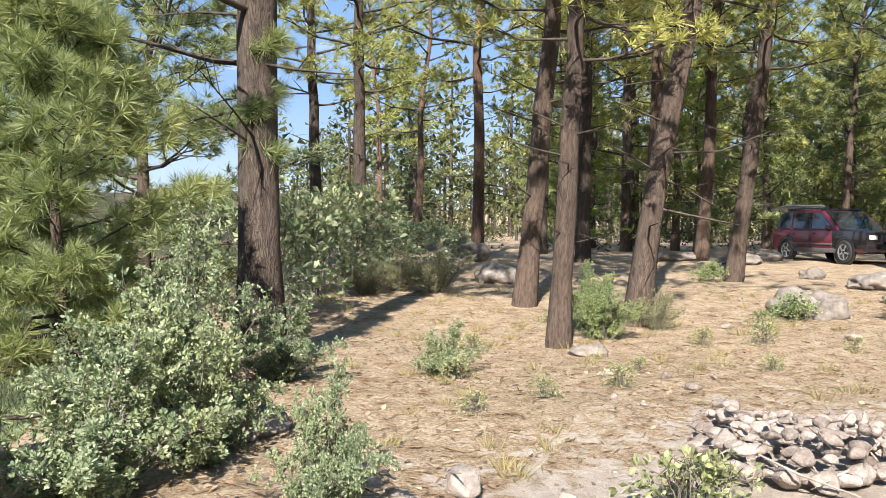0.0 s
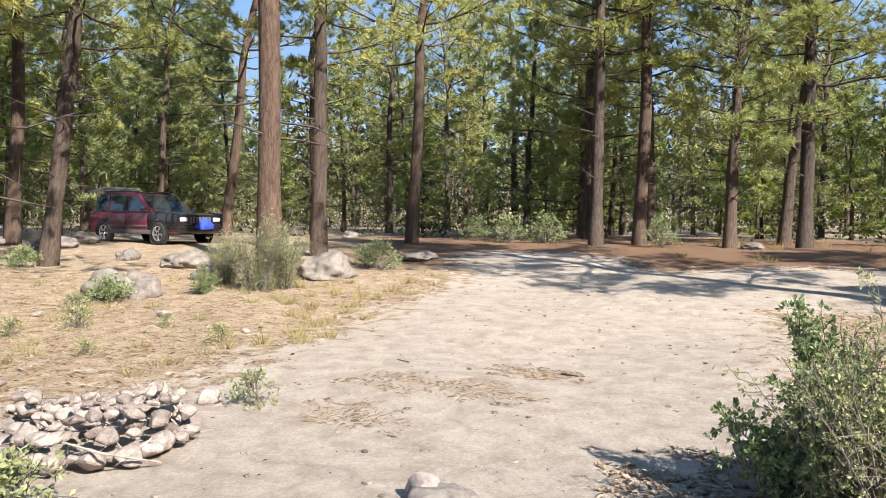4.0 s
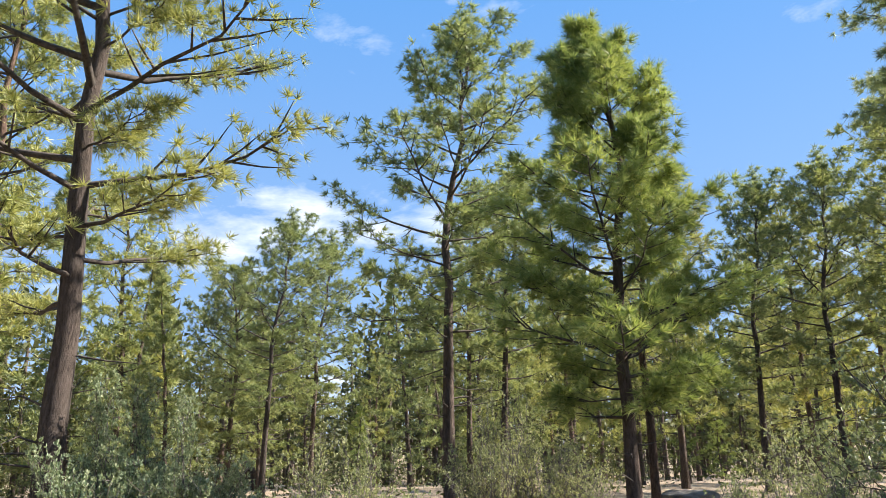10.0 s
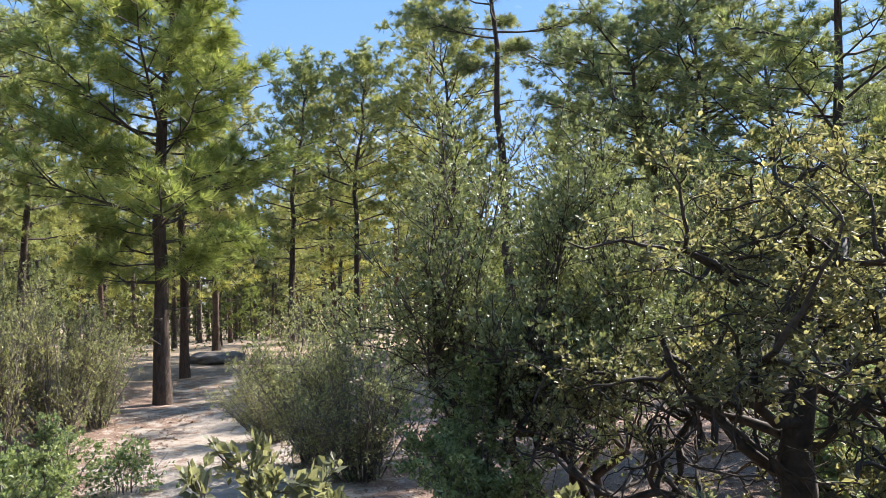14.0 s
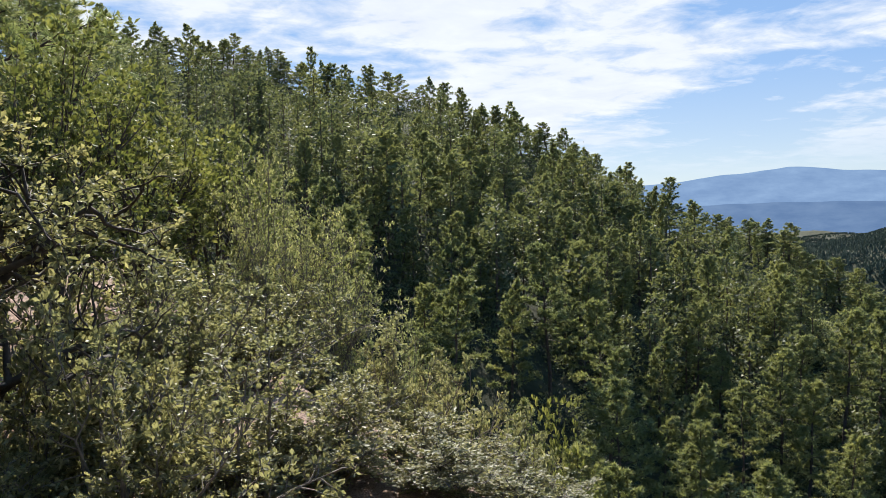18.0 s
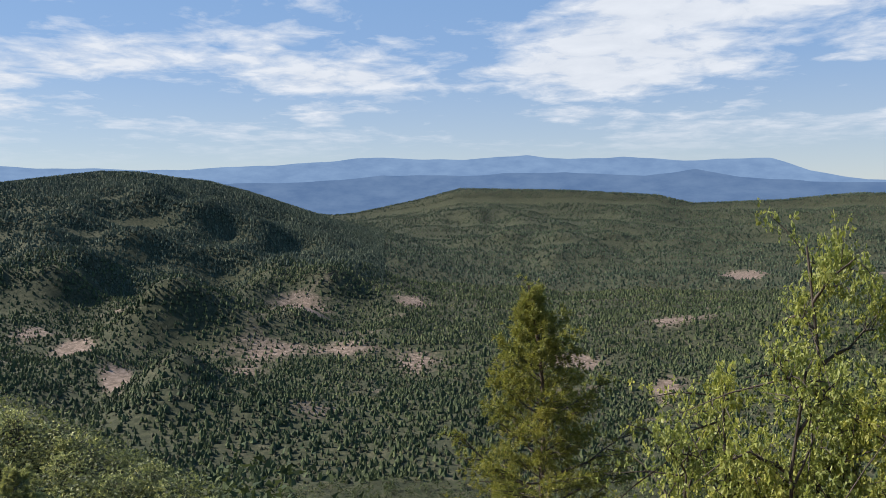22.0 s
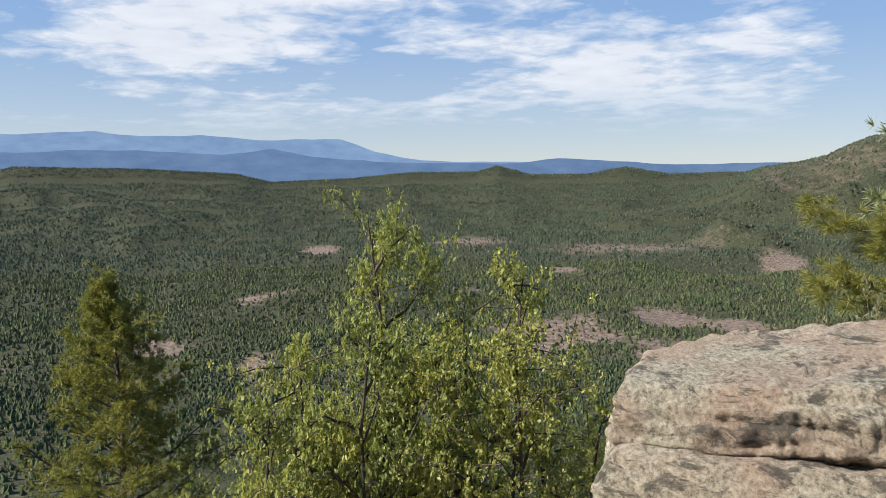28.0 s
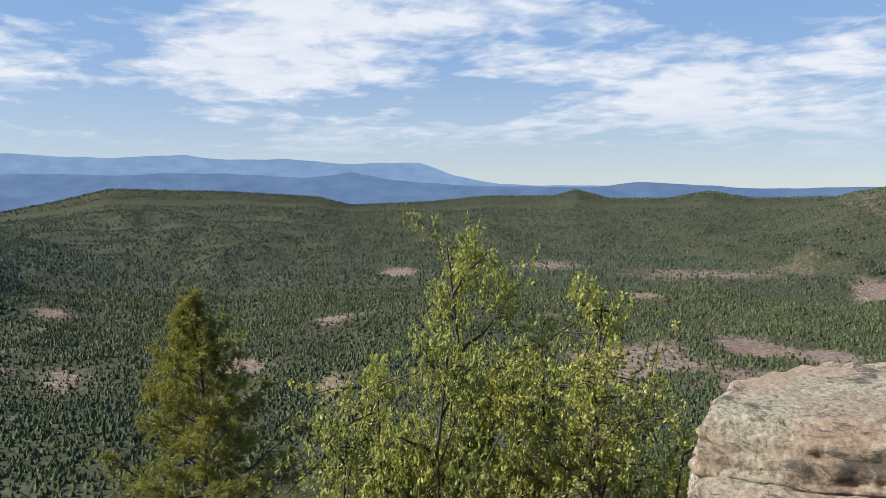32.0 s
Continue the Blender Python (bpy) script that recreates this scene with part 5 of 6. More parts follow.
for yaw, dist, turn, top in ((-288.6, 9.6, 20, -10.0), (-285.0, 9.8, 140, -12.5), (-281.0, 9.6, 80, -16.0), (-303.0, 9.8, 250, -11.0)):
    skirt = copy_thing(side_oak, side_oak.matrix_basis)
    set_at(skirt, yaw, dist, turn)
    skirt.scale.z = (EYE + dist * math.tan(radians(top)) - gz(*away(yaw, dist))) / 5.35
    skirt["label"] = "spreading yellow-green oak below the rim"


# ---- wooded ridge beyond the side canyon ----
RIDGE_GROUP = "pines on the ridge"
ridge_pine = Kind(lambda: pine(81, 13, 0.16, 2.7, 40, 6, 6, 10, 0.085, 0.42, r0=0.18, leaf=NEEDLE_RIDGE, sides=5, dead=4, shape=0.6, droop=0.25, name="ridge_pine", twigs=False, fluff=0.7), "full pine on the wooded ridge", "tree", RIDGE_GROUP, 13.4)
ridge_slim = Kind(lambda: pine(82, 15, 0.38, 2.4, 40, 6, 6, 10, 0.085, 0.42, r0=0.21, leaf=NEEDLE_RIDGE, sides=5, dead=10, shape=0.5, droop=0.2, name="ridge_pine", twigs=False, fluff=0.7), "slender bare-trunked pine on the wooded ridge", "tree", RIDGE_GROUP, 15.4)
ridge_cone = Kind(lambda: pine(84, 12, 0.08, 2.7, 40, 6, 6, 10, 0.085, 0.42, r0=0.17, leaf=NEEDLE_RIDGE, sides=5, dead=0, shape=0.85, name="ridge_pine", twigs=False, fluff=0.7), "tapering fir-like pine on the wooded ridge", "tree", RIDGE_GROUP, 12.4)
ridge_oak = Kind(lambda: bush(83, 4.6, 4.2, 70, 30, 0.15, SAGE, stems=6, stem_r=0.06, spread=0.36, name="oak_tree", trunk=0.4), "rounded grey-green oak on the ridge slope", "tree", RIDGE_GROUP, 4.4)


def skyline_of_ridge(yaw):
    """The elevation that no tree of the ridge rises above."""
    return np.interp(-np.asarray(yaw), CREST_YAW, CREST_TOP)


rng = np.random.RandomState(9)
stand = []
for i in range(64):  # the crest row
    yaw = -171 - i * 0.95 + rng.uniform(-0.4, 0.4)
    dist = float(np.interp(-yaw, CREST_YAW, CREST_DIST)) + rng.uniform(-16, 4)
    top = float(skyline_of_ridge(yaw)) + rng.uniform(-0.5, 0.9)
    (ridge_pine, ridge_cone, ridge_slim, ridge_pine)[i % 4].put(yaw, dist, rng.uniform(0, 360), rng.uniform(0.85, 1.1), 0.3, top=top)
    stand.append(away(yaw, dist))
for i in range(60):  # a second rank just behind it
    yaw = -171.5 - i * 0.95 + rng.uniform(-0.4, 0.4)
    dist = float(np.interp(-yaw, CREST_YAW, CREST_DIST)) + rng.uniform(-4, 8)
    (ridge_cone, ridge_pine)[i % 2].put(yaw, dist, rng.uniform(0, 360), rng.uniform(1.0, 1.25), 0.3, top=float(skyline_of_ridge(yaw)) + rng.uniform(-1.0, 0.1))
    stand.append(away(yaw, dist))
n = 0
while n < 270:
    yaw = rng.uniform(-256, -170)
    dist = math.sqrt(rng.uniform(48 ** 2, 185 ** 2))
    x, y = away(yaw, dist)
    z = gz(x, y)
    if z < -80 or min((x - a) ** 2 + (y - b) ** 2 for a, b in stand) < 14:
        continue
    slope = float(sm(-231, -244, yaw))
    kind = ridge_oak if rng.uniform(0, 1) < 0.10 + 0.8 * slope else (ridge_pine, ridge_slim, ridge_cone)[n % 3]
    sc = rng.uniform(0.75, 1.2)
    if math.degrees(math.atan2(z + kind.high * sc - EYE, dist)) > min(float(skyline_of_ridge(yaw)) - 0.4, 7 - 0.16 * max(0, 85 - dist) - 8 * float(sm(-175, -195, yaw)) * float(sm(95, 60, dist))):
        continue
    kind.put(yaw, dist, rng.uniform(0, 360), sc, 0.3)
    stand.append((x, y))
    n += 1
# the pine that stands alone on the near slope
mid_b.put(-221.8, 36, 70, 0.5, 0.3, top=-14.0, label="sunlit pine standing alone on the near slope")


# ---- forests too many to count ----
def forest(name, yaws, dists, mat, label, seed, high, fat, clumps=0, blades=10, blade=0.075, cones=2, sides=5, trunk=False, round_top=False):
    """Many small trees in one mesh: stacked jagged cones, or tufted crowns where nearer."""
    rng = np.random.RandomState(seed)
    a = np.radians(yaws)
    x, y = -np.sin(a) * dists, np.cos(a) * dists
    z = ground(x, y) - 0.4
    n = len(x)
    h = high * rng.uniform(0.6, 1.35, n)
    w = h * fat * rng.uniform(0.8, 1.25, n)
    s = Soup()
    if clumps:
        lo = 0.05 if round_top else 0.22
        f = (np.arange(clumps) + rng.uniform(0, 1, (n, clumps))) / clumps
        th = np.arange(clumps) * 2.4 + rng.uniform(0, 6.283, (n, 1)) + rng.uniform(-0.5, 0.5, (n, clumps))
        env = np.sqrt(np.maximum(0.02, 1 - ((f - 0.3) / 0.75) ** 2)) if round_top else (1.03 - f ** 1.3)
        rr = w[:, None] * env * rng.uniform(0.3, 1.1, (n, clumps))
        c = np.stack([x[:, None] + rr * np.cos(th), y[:, None] + rr * np.sin(th), z[:, None] + h[:, None] * (lo + (0.97 - lo) * f)], -1)
        size = (w * 0.30)[:, None, None, None]
        g = rng.normal(0, 1, (n, clumps, blades, 3)) * size * np.array([1, 1, 0.55])
        p = c[:, :, None] + g
        d = unit(np.stack([np.cos(th), np.sin(th), np.full_like(th, 0.5)], -1)[:, :, None] + rng.normal(0, 0.8, p.shape))
        sd = unit(np.cross(d, rng.normal(size=d.shape)))
        L = (h[:, None, None, None] * blade) * rng.uniform(0.7, 1.3, (n, clumps, blades, 1))
        v = np.stack([p - d * L * 0.5 - sd * L * 0.36, p - d * L * 0.5 + sd * L * 0.36, p + d * L * 0.7], 3).reshape(-1, 3)
        s.add(v, np.arange(len(v)).reshape(-1, 3))
    else:
        th = np.arange(sides) * 2 * np.pi / sides
        v, m = [], sides + 1
        stack = {1: ((0.0, 1.0, 1.0),), 2: ((0.05, 0.75, 1.0), (0.34, 1.0, 0.72)), 3: ((0.06, 0.55, 1.0), (0.28, 0.8, 0.85), (0.5, 1.0, 0.6))}[cones]
        for lo, hi, fr in stack:
            jag = rng.uniform(0.5, 1.2, (n, sides)) * (w * fr)[:, None]
            off = rng.uniform(0, 6.28, (n, 1))
            ring = np.stack([x[:, None] + jag * np.cos(th + off), y[:, None] + jag * np.sin(th + off),
                             z[:, None] + h[:, None] * (lo + rng.uniform(-0.05, 0.14, (n, sides)))], -1)
            tip = np.stack([x + rng.normal(0, 0.12, n) * w, y + rng.normal(0, 0.12, n) * w, z + h * hi], -1)[:, None]
            v.append(np.concatenate([ring, tip], 1))
        v = np.concatenate(v, 1).reshape(-1, 3)
        k = np.arange(sides)
        tri = np.stack([k, (k + 1) % sides, np.full(sides, sides)], -1)
        tri = np.concatenate([tri + q * m for q in range(cones)])
        s.add(v, (np.arange(n)[:, None, None] * (cones * m) + tri[None]).reshape(-1, 3))
    ob = tagged(new(name, s.mesh(name, mat, False)), label, "forest", kind="stuff")
    if trunk:
        q = np.arange(4) * np.pi / 2
        r = 0.014 * h[:, None]
        low = np.stack([x[:, None] + r * np.cos(q), y[:, None] + r * np.sin(q), np.repeat(z[:, None], 4, 1)], -1)
        up = np.stack([x[:, None] + 0.3 * r * np.cos(q), y[:, None] + 0.3 * r * np.sin(q), np.repeat((z + h * 0.9)[:, None], 4, 1)], -1)
        t = Soup()
        quad = np.stack([np.arange(4), (np.arange(4) + 1) % 4, 4 + (np.arange(4) + 1) % 4, 4 + np.arange(4)], -1)
        t.add(np.concatenate([low, up], 1).reshape(-1, 3), (np.arange(n)[:, None, None] * 8 + quad[None]).reshape(-1, 4))
        part("trunks", t.mesh("trunks", BARK), ob)["kind"] = "stuff"
    return ob


rng = np.random.RandomState(21)


def strewn(n, lo, hi, y0=-334, y1=-218):
    """Places spread evenly over the valley floor between two distances."""
    return rng.uniform(y0, y1, n), np.sqrt(rng.uniform(lo * lo, hi * hi, n))


for lo, hi, count, high, cones, sides in ((60, 260, 3200, 7.0, 0, 0), (260, 520, 12000, 5.4, -1, 0), (520, 950, 30000, 4.9, 2, 5), (950, 1600, 78000, 4.9, 1, 5), (1600, 3450, 150000, 5.6, 1, 4)):
    yaws, dists = strewn(count, lo, hi)
    fx, fy = away_all(yaws, dists)
    zz = ground(fx, fy)
    clear = lump(fx, fy, 330) + 0.8 * lump(fx + 500, fy, 110) + rng.normal(0, 0.45, count)
    open_land = bare_soil(fx, fy)
    below = zz < 1.65 - dists * np.where(dists < 120, 0.42, 0.30 - 0.0003 * np.minimum(dists, 500))
    keep = (clear < 2.6) & (rng.uniform(0, 1, count) > 1.25 * open_land) & ((dists > 400) | (below & (yaws < -246)))
    scrubby = rng.uniform(0, 1, count) < 0.25 + 0.5 * open_land + 0.3 * (clear > 0.3) * (dists < 1700)
    far_kind = dict(cones=cones, sides=sides) if cones > 0 else dict(clumps=14, blades=8, blade=0.085) if cones == 0 else dict(clumps=7, blades=4, blade=0.16)
    a, b = keep & ~scrubby, keep & scrubby
    forest("valley_pine_forest", yaws[a], dists[a], HAZE_TREE if lo >= 1600 else FARTREE, "dark green pine forest over the valley floor", 5, high, 0.47, **far_kind)
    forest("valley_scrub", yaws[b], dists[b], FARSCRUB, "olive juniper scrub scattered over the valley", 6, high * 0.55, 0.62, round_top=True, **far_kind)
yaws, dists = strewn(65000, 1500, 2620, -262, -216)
forest("valley_pine_forest", yaws, dists, DOME_HAZE_LEAF, "pine forest over the domed hill", 15, 5.8, 0.42, cones=1, sides=4)
# the ridge: filling pines, undergrowth, and leafy scrub on the near slope
M = 2600
yaws = rng.uniform(-258, -167, M)
dists = np.sqrt(rng.uniform(34 ** 2, 215 ** 2, M))
fx, fy = away_all(yaws, dists)
zz = ground(fx, fy)
pick = rng.uniform(0, 1, M)
limit = np.minimum(skyline_of_ridge(yaws) - 0.4, np.where(dists < 80, 2.0, 30.0) - 9 * sm(-178, -196, yaws) * sm(80, 60, dists))
ok = (zz > -90) & (np.degrees(np.arctan2(zz + 14 - EYE, dists)) < limit) & (yaws > -232)
low = (zz > -90) & (np.degrees(np.arctan2(zz + 4.4 - EYE, dists)) < limit)
sel = ok & (dists > 90) & (pick < 0.40)
forest("ridge_forest", yaws[sel], dists[sel], RIDGE_LEAF, "dense pines filling the flank of the ridge", 8, 11.5, 0.17, 26, 16, 0.036, trunk=True)
sel = low & (pick > 0.2) & (dists > 36)
forest("ridge_undergrowth", yaws[sel], dists[sel], RIDGE_LEAF, "dark scrub under the pines of the ridge", 8, 3.4, 0.65, 14, 14, 0.085, round_top=True)
sel = low & (pick < 0.5) & (yaws < -222) & (dists > 30)
forest("ridge_scrub", yaws[sel], dists[sel], SAGE, "grey-green oak scrub on the falling end of the ridge", 9, 3.4, 0.55, 16, 14, 0.075, round_top=True)
yaws = rng.uniform(-259, -222, 1500)
dists = np.sqrt(rng.uniform(42 ** 2, 135 ** 2, 1500))
zz = ground(*away_all(yaws, dists))
sel = (zz > -75) & (np.degrees(np.arctan2(zz + 3.6 - EYE, dists)) < skyline_of_ridge(yaws))
forest("ridge_scrub", yaws[sel], dists[sel], RIDGE_LEAF, "dark scrub on the falling end of the ridge", 19, 3.2, 0.55, 12, 12, 0.085, round_top=True)
yaws, dists = rng.uniform(-250, -172, 500), 11 + 55 * rng.uniform(0, 1, 500)
zz = ground(*away_all(yaws, dists))
tops = np.degrees(np.arctan2(zz + 3.4 - EYE, dists))
sel = tops < np.minimum(-10, skyline_of_ridge(yaws) - 1.0)
forest("slope_scrub", yaws[sel], dists[sel], OAK_BRIGHT, "olive oak scrub covering the slope below the rim", 12, 2.6, 0.55, 26, 16, 0.05, round_top=True)
yaws, dists = rng.uniform(-166, 17, 1150), 62 + 130 * rng.uniform(0, 1, 1150)
sx_, sy_ = away_all(yaws, dists)
sel = (sx_ * OUT[0] + sy_ * OUT[1] < 8) & ((yaws < -5) | (rng.uniform(0, 1, 1150) < 0.55))
forest("woods", yaws[sel], dists[sel], WOODS_LEAF, "pine woods closing the view behind the camp", 10, 13.5, 0.19, 20, 15, 0.036, trunk=True)
yaws, dists = rng.uniform(-160, 12, 1400), 30 + 110 * rng.uniform(0, 1, 1400) ** 0.7
sx_, sy_ = away_all(yaws, dists)
sel = (sx_ * OUT[0] + sy_ * OUT[1] < 3) & (track(sx_, sy_) < 0.4)
forest("undergrowth", yaws[sel], dists[sel], WOODS_LEAF, "low green undergrowth in the woods", 11, 2.2, 0.6, 10, 14, 0.07, round_top=True)


# ---- rocks ----
def stone_mesh(seed, name="stone", mat=None, n=22, squash=(1, 0.85, 0.7), soft=0.12):
    """An angular stone: the hull of scattered points, with chipped edges."""
    rng = np.random.RandomState(seed)
    bm = bmesh.new()
    p = unit(rng.normal(size=(n, 3))) * rng.uniform(0.8, 1.0, (n, 1)) * np.array(squash) * 0.5
    for q in p:
        bm.verts.new(q)
    bmesh.ops.convex_hull(bm, input=bm.verts)
    for v in [v for v in bm.verts if not v.link_faces]:
        bm.verts.remove(v)
    bmesh.ops.bevel(bm, geom=list(bm.edges), offset=0.035, segments=1, affect="EDGES", profile=0.6)
    bmesh.ops.recalc_face_normals(bm, faces=bm.faces)
    return bm_mesh(bm, name, mat or STONE)


def boulder_mesh(seed, squash=(1, 0.8, 0.6), rough=0.16, mat=None, name="boulder", sub=4):
    bm = bmesh.new()
    bmesh.ops.create_icosphere(bm, subdivisions=sub, radius=0.5)
    o = Vector((seed * 3.1, seed * 1.7, seed))
    for v in bm.verts:
        d = v.co.normalized()
        c = noise.cell(d * 1.6 + o) * 0.10
        q = noise.fractal(d * 1.5 + o, 0.9, 2.2, 4) * rough + c * 0.35 + noise.noise(d * 7 + o) * 0.018
        v.co = d * (0.5 + q)
        v.co.x *= squash[0]
        v.co.y *= squash[1]
        v.co.z *= squash[2]
        if v.co.z < -0.16 * squash[2]:
            v.co.z = -0.16 * squash[2] + (v.co.z + 0.16 * squash[2]) * 0.3
    return bm_mesh(bm, name, mat or BOULDER, True)


B_MESH = [boulder_mesh(s, q) for s, q in ((1, (1, 0.8, 0.62)), (2, (1, 0.9, 0.75)), (3, (1, 0.7, 0.42)), (4, (0.9, 1, 0.8)))]


def boulder(yaw, dist, size, which, turn=0, label="grey weathered boulder on needle litter", tall=1.0, group="boulders"):
    ob = new("boulder", B_MESH[which])
    x, y, z = spot(yaw, dist)
    ob.matrix_basis = pose(x, y, z + 0.08 * size * tall, 0, 0, turn) @ Matrix.Diagonal((size, size, size * tall, 1))
    return tagged(ob, label, "boulder", group)


for yaw, dist, size, which, turn, tall in ((-23.8, 16.0, 0.98, 1, 20, 0.95), (-25.4, 15.8, 0.78, 3, 60, 1.15), (-28.6, 19.5, 1.4, 2, 30, 0.9), (-30.0, 17.5, 0.8, 0, 0, 1),
                                           (-38.0, 18.0, 1.4, 0, 200, 0.95), (-24.7, 21, 0.6, 1, 100, 0.9), (-1.5, 24, 1.6, 0, 40, 1.1), (2.6, 20.5, 1.3, 2, 10, 1.0), (-4.0, 19, 1.0, 1, 0, 0.9),
                                           (13.3, 6.7, 0.66, 2, 30, 1.2), (16.4, 8.3, 0.7, 2, 70, 1.0), (-44.5, 21, 1.1, 2, 0, 0.7), (-20.5, 24.5, 1.4, 2, 40, 0.8), (-16.5, 25, 1.2, 2, 0, 0.7),
                                           (-22.0, 26, 0.9, 0, 0, 0.9), (-67.3, 27.0, 0.9, 2, 10, 0.8), (-39.5, 33, 0.7, 0, 0, 1), (-46.2, 4.5, 0.52, 0, 80, 0.75), (-69.3, 5.6, 0.75, 1, 40, 0.8),
                                           (-126.3, 24, 1.6, 2, 20, 0.7), (-193.0, 13.0, 1.9, 3, 30, 1.0), (-195.5, 13.5, 1.6, 1, 80, 1.0), (-10.3, 10.8, 0.5, 2, 0, 1)):
    boulder(yaw, dist, size, which, turn, tall=tall)

S_MESH = [stone_mesh(100 + i, squash=q) for i, q in enumerate(((1, 0.8, 0.6), (1, 0.9, 0.8), (1, 0.7, 0.5), (0.9, 0.9, 0.7), (1, 0.6, 0.55), (1, 1, 0.6)))]

# fire ring: stones heaped in a horseshoe, each a stone of its own
ring = new("fire_ring")
rx, ry, rz_ = spot(-23.0, 6.15)
ring.matrix_basis = pose(rx, ry, rz_, 0, 0, -23)
tagged(ring, "heaped ring of pale angular stones round a campfire site", "fire ring")
rng = np.random.RandomState(31)


def ring_stone(x, y, z, size):
    ob = new("stone", S_MESH[rng.randint(len(S_MESH))])
    ob.parent = ring
    ob.matrix_basis = pose(x, y, z, rng.uniform(-25, 25), rng.uniform(-25, 25), rng.uniform(0, 360)) @ Matrix.Diagonal((size, size * rng.uniform(0.75, 1.1), size * rng.uniform(0.7, 1.0), 1))


for layer, (count, rad, z, lo, hi) in enumerate(((36, 0.55, 0.08, 0.16, 0.32), (38, 0.53, 0.22, 0.13, 0.25), (34, 0.48, 0.33, 0.11, 0.21), (30, 0.40, 0.41, 0.09, 0.18))):
    for i in range(count):
        a = i * 6.283 / count + rng.uniform(-0.1, 0.1)
        k = 1 + rng.uniform(-0.14, 0.14)
        low = 0.40 + 0.60 * sm(0.9, -0.5, math.sin(a))
        ring_stone(math.cos(a) * rad * 1.1 * k, math.sin(a) * rad * k * 1.35 + 0.3, z * low, rng.uniform(lo, hi))
for i in range(60):
    a, k = rng.uniform(0, 6.283), rng.uniform(0, 0.5)
    ring_stone(math.cos(a) * k, math.sin(a) * k * 1.3 + 0.3, 0.10 + 0.22 * rng.uniform(0, 1) * (1 - k), rng.uniform(0.09, 0.19))
for i in range(70):
    ring_stone(rng.uniform(-0.8, 0.7), rng.uniform(0.7, 1.7), 0.035, rng.uniform(0.06, 0.18))

loose = 0
for yaw, dist, size in ((-17.3, 8.6, 0.22), (-15.5, 9.2, 0.18), (-18.6, 9.4, 0.15), (-30.0, 7.5, 0.34), (-11.6, 9.2, 0.26), (-4.9, 4.9, 0.22), (-1.6, 5.2, 0.45), (-8.9, 5.1, 0.2), (-20.3, 4.85, 0.16),
                        (-45.0, 4.75, 0.42), (-14.0, 7.6, 0.12), (-27, 13, 0.3), (-19.5, 13.6, 0.25), (-12, 7.9, 0.12), (-7, 8.4, 0.14), (-32.5, 11.5, 0.2), (-37, 14, 0.25), (-60, 6.0, 0.12)):
    ob = new("stone", S_MESH[loose % len(S_MESH)])
    x, y, z = spot(yaw, dist)
    ob.matrix_basis = pose(x, y, z + size * 0.16, 10, 5, loose * 47) @ Matrix.Diagonal((size, size * 0.8, size * 0.75, 1))
    tagged(ob, "pale loose stone lying on the dirt", "stone", "loose stones")
    loose += 1


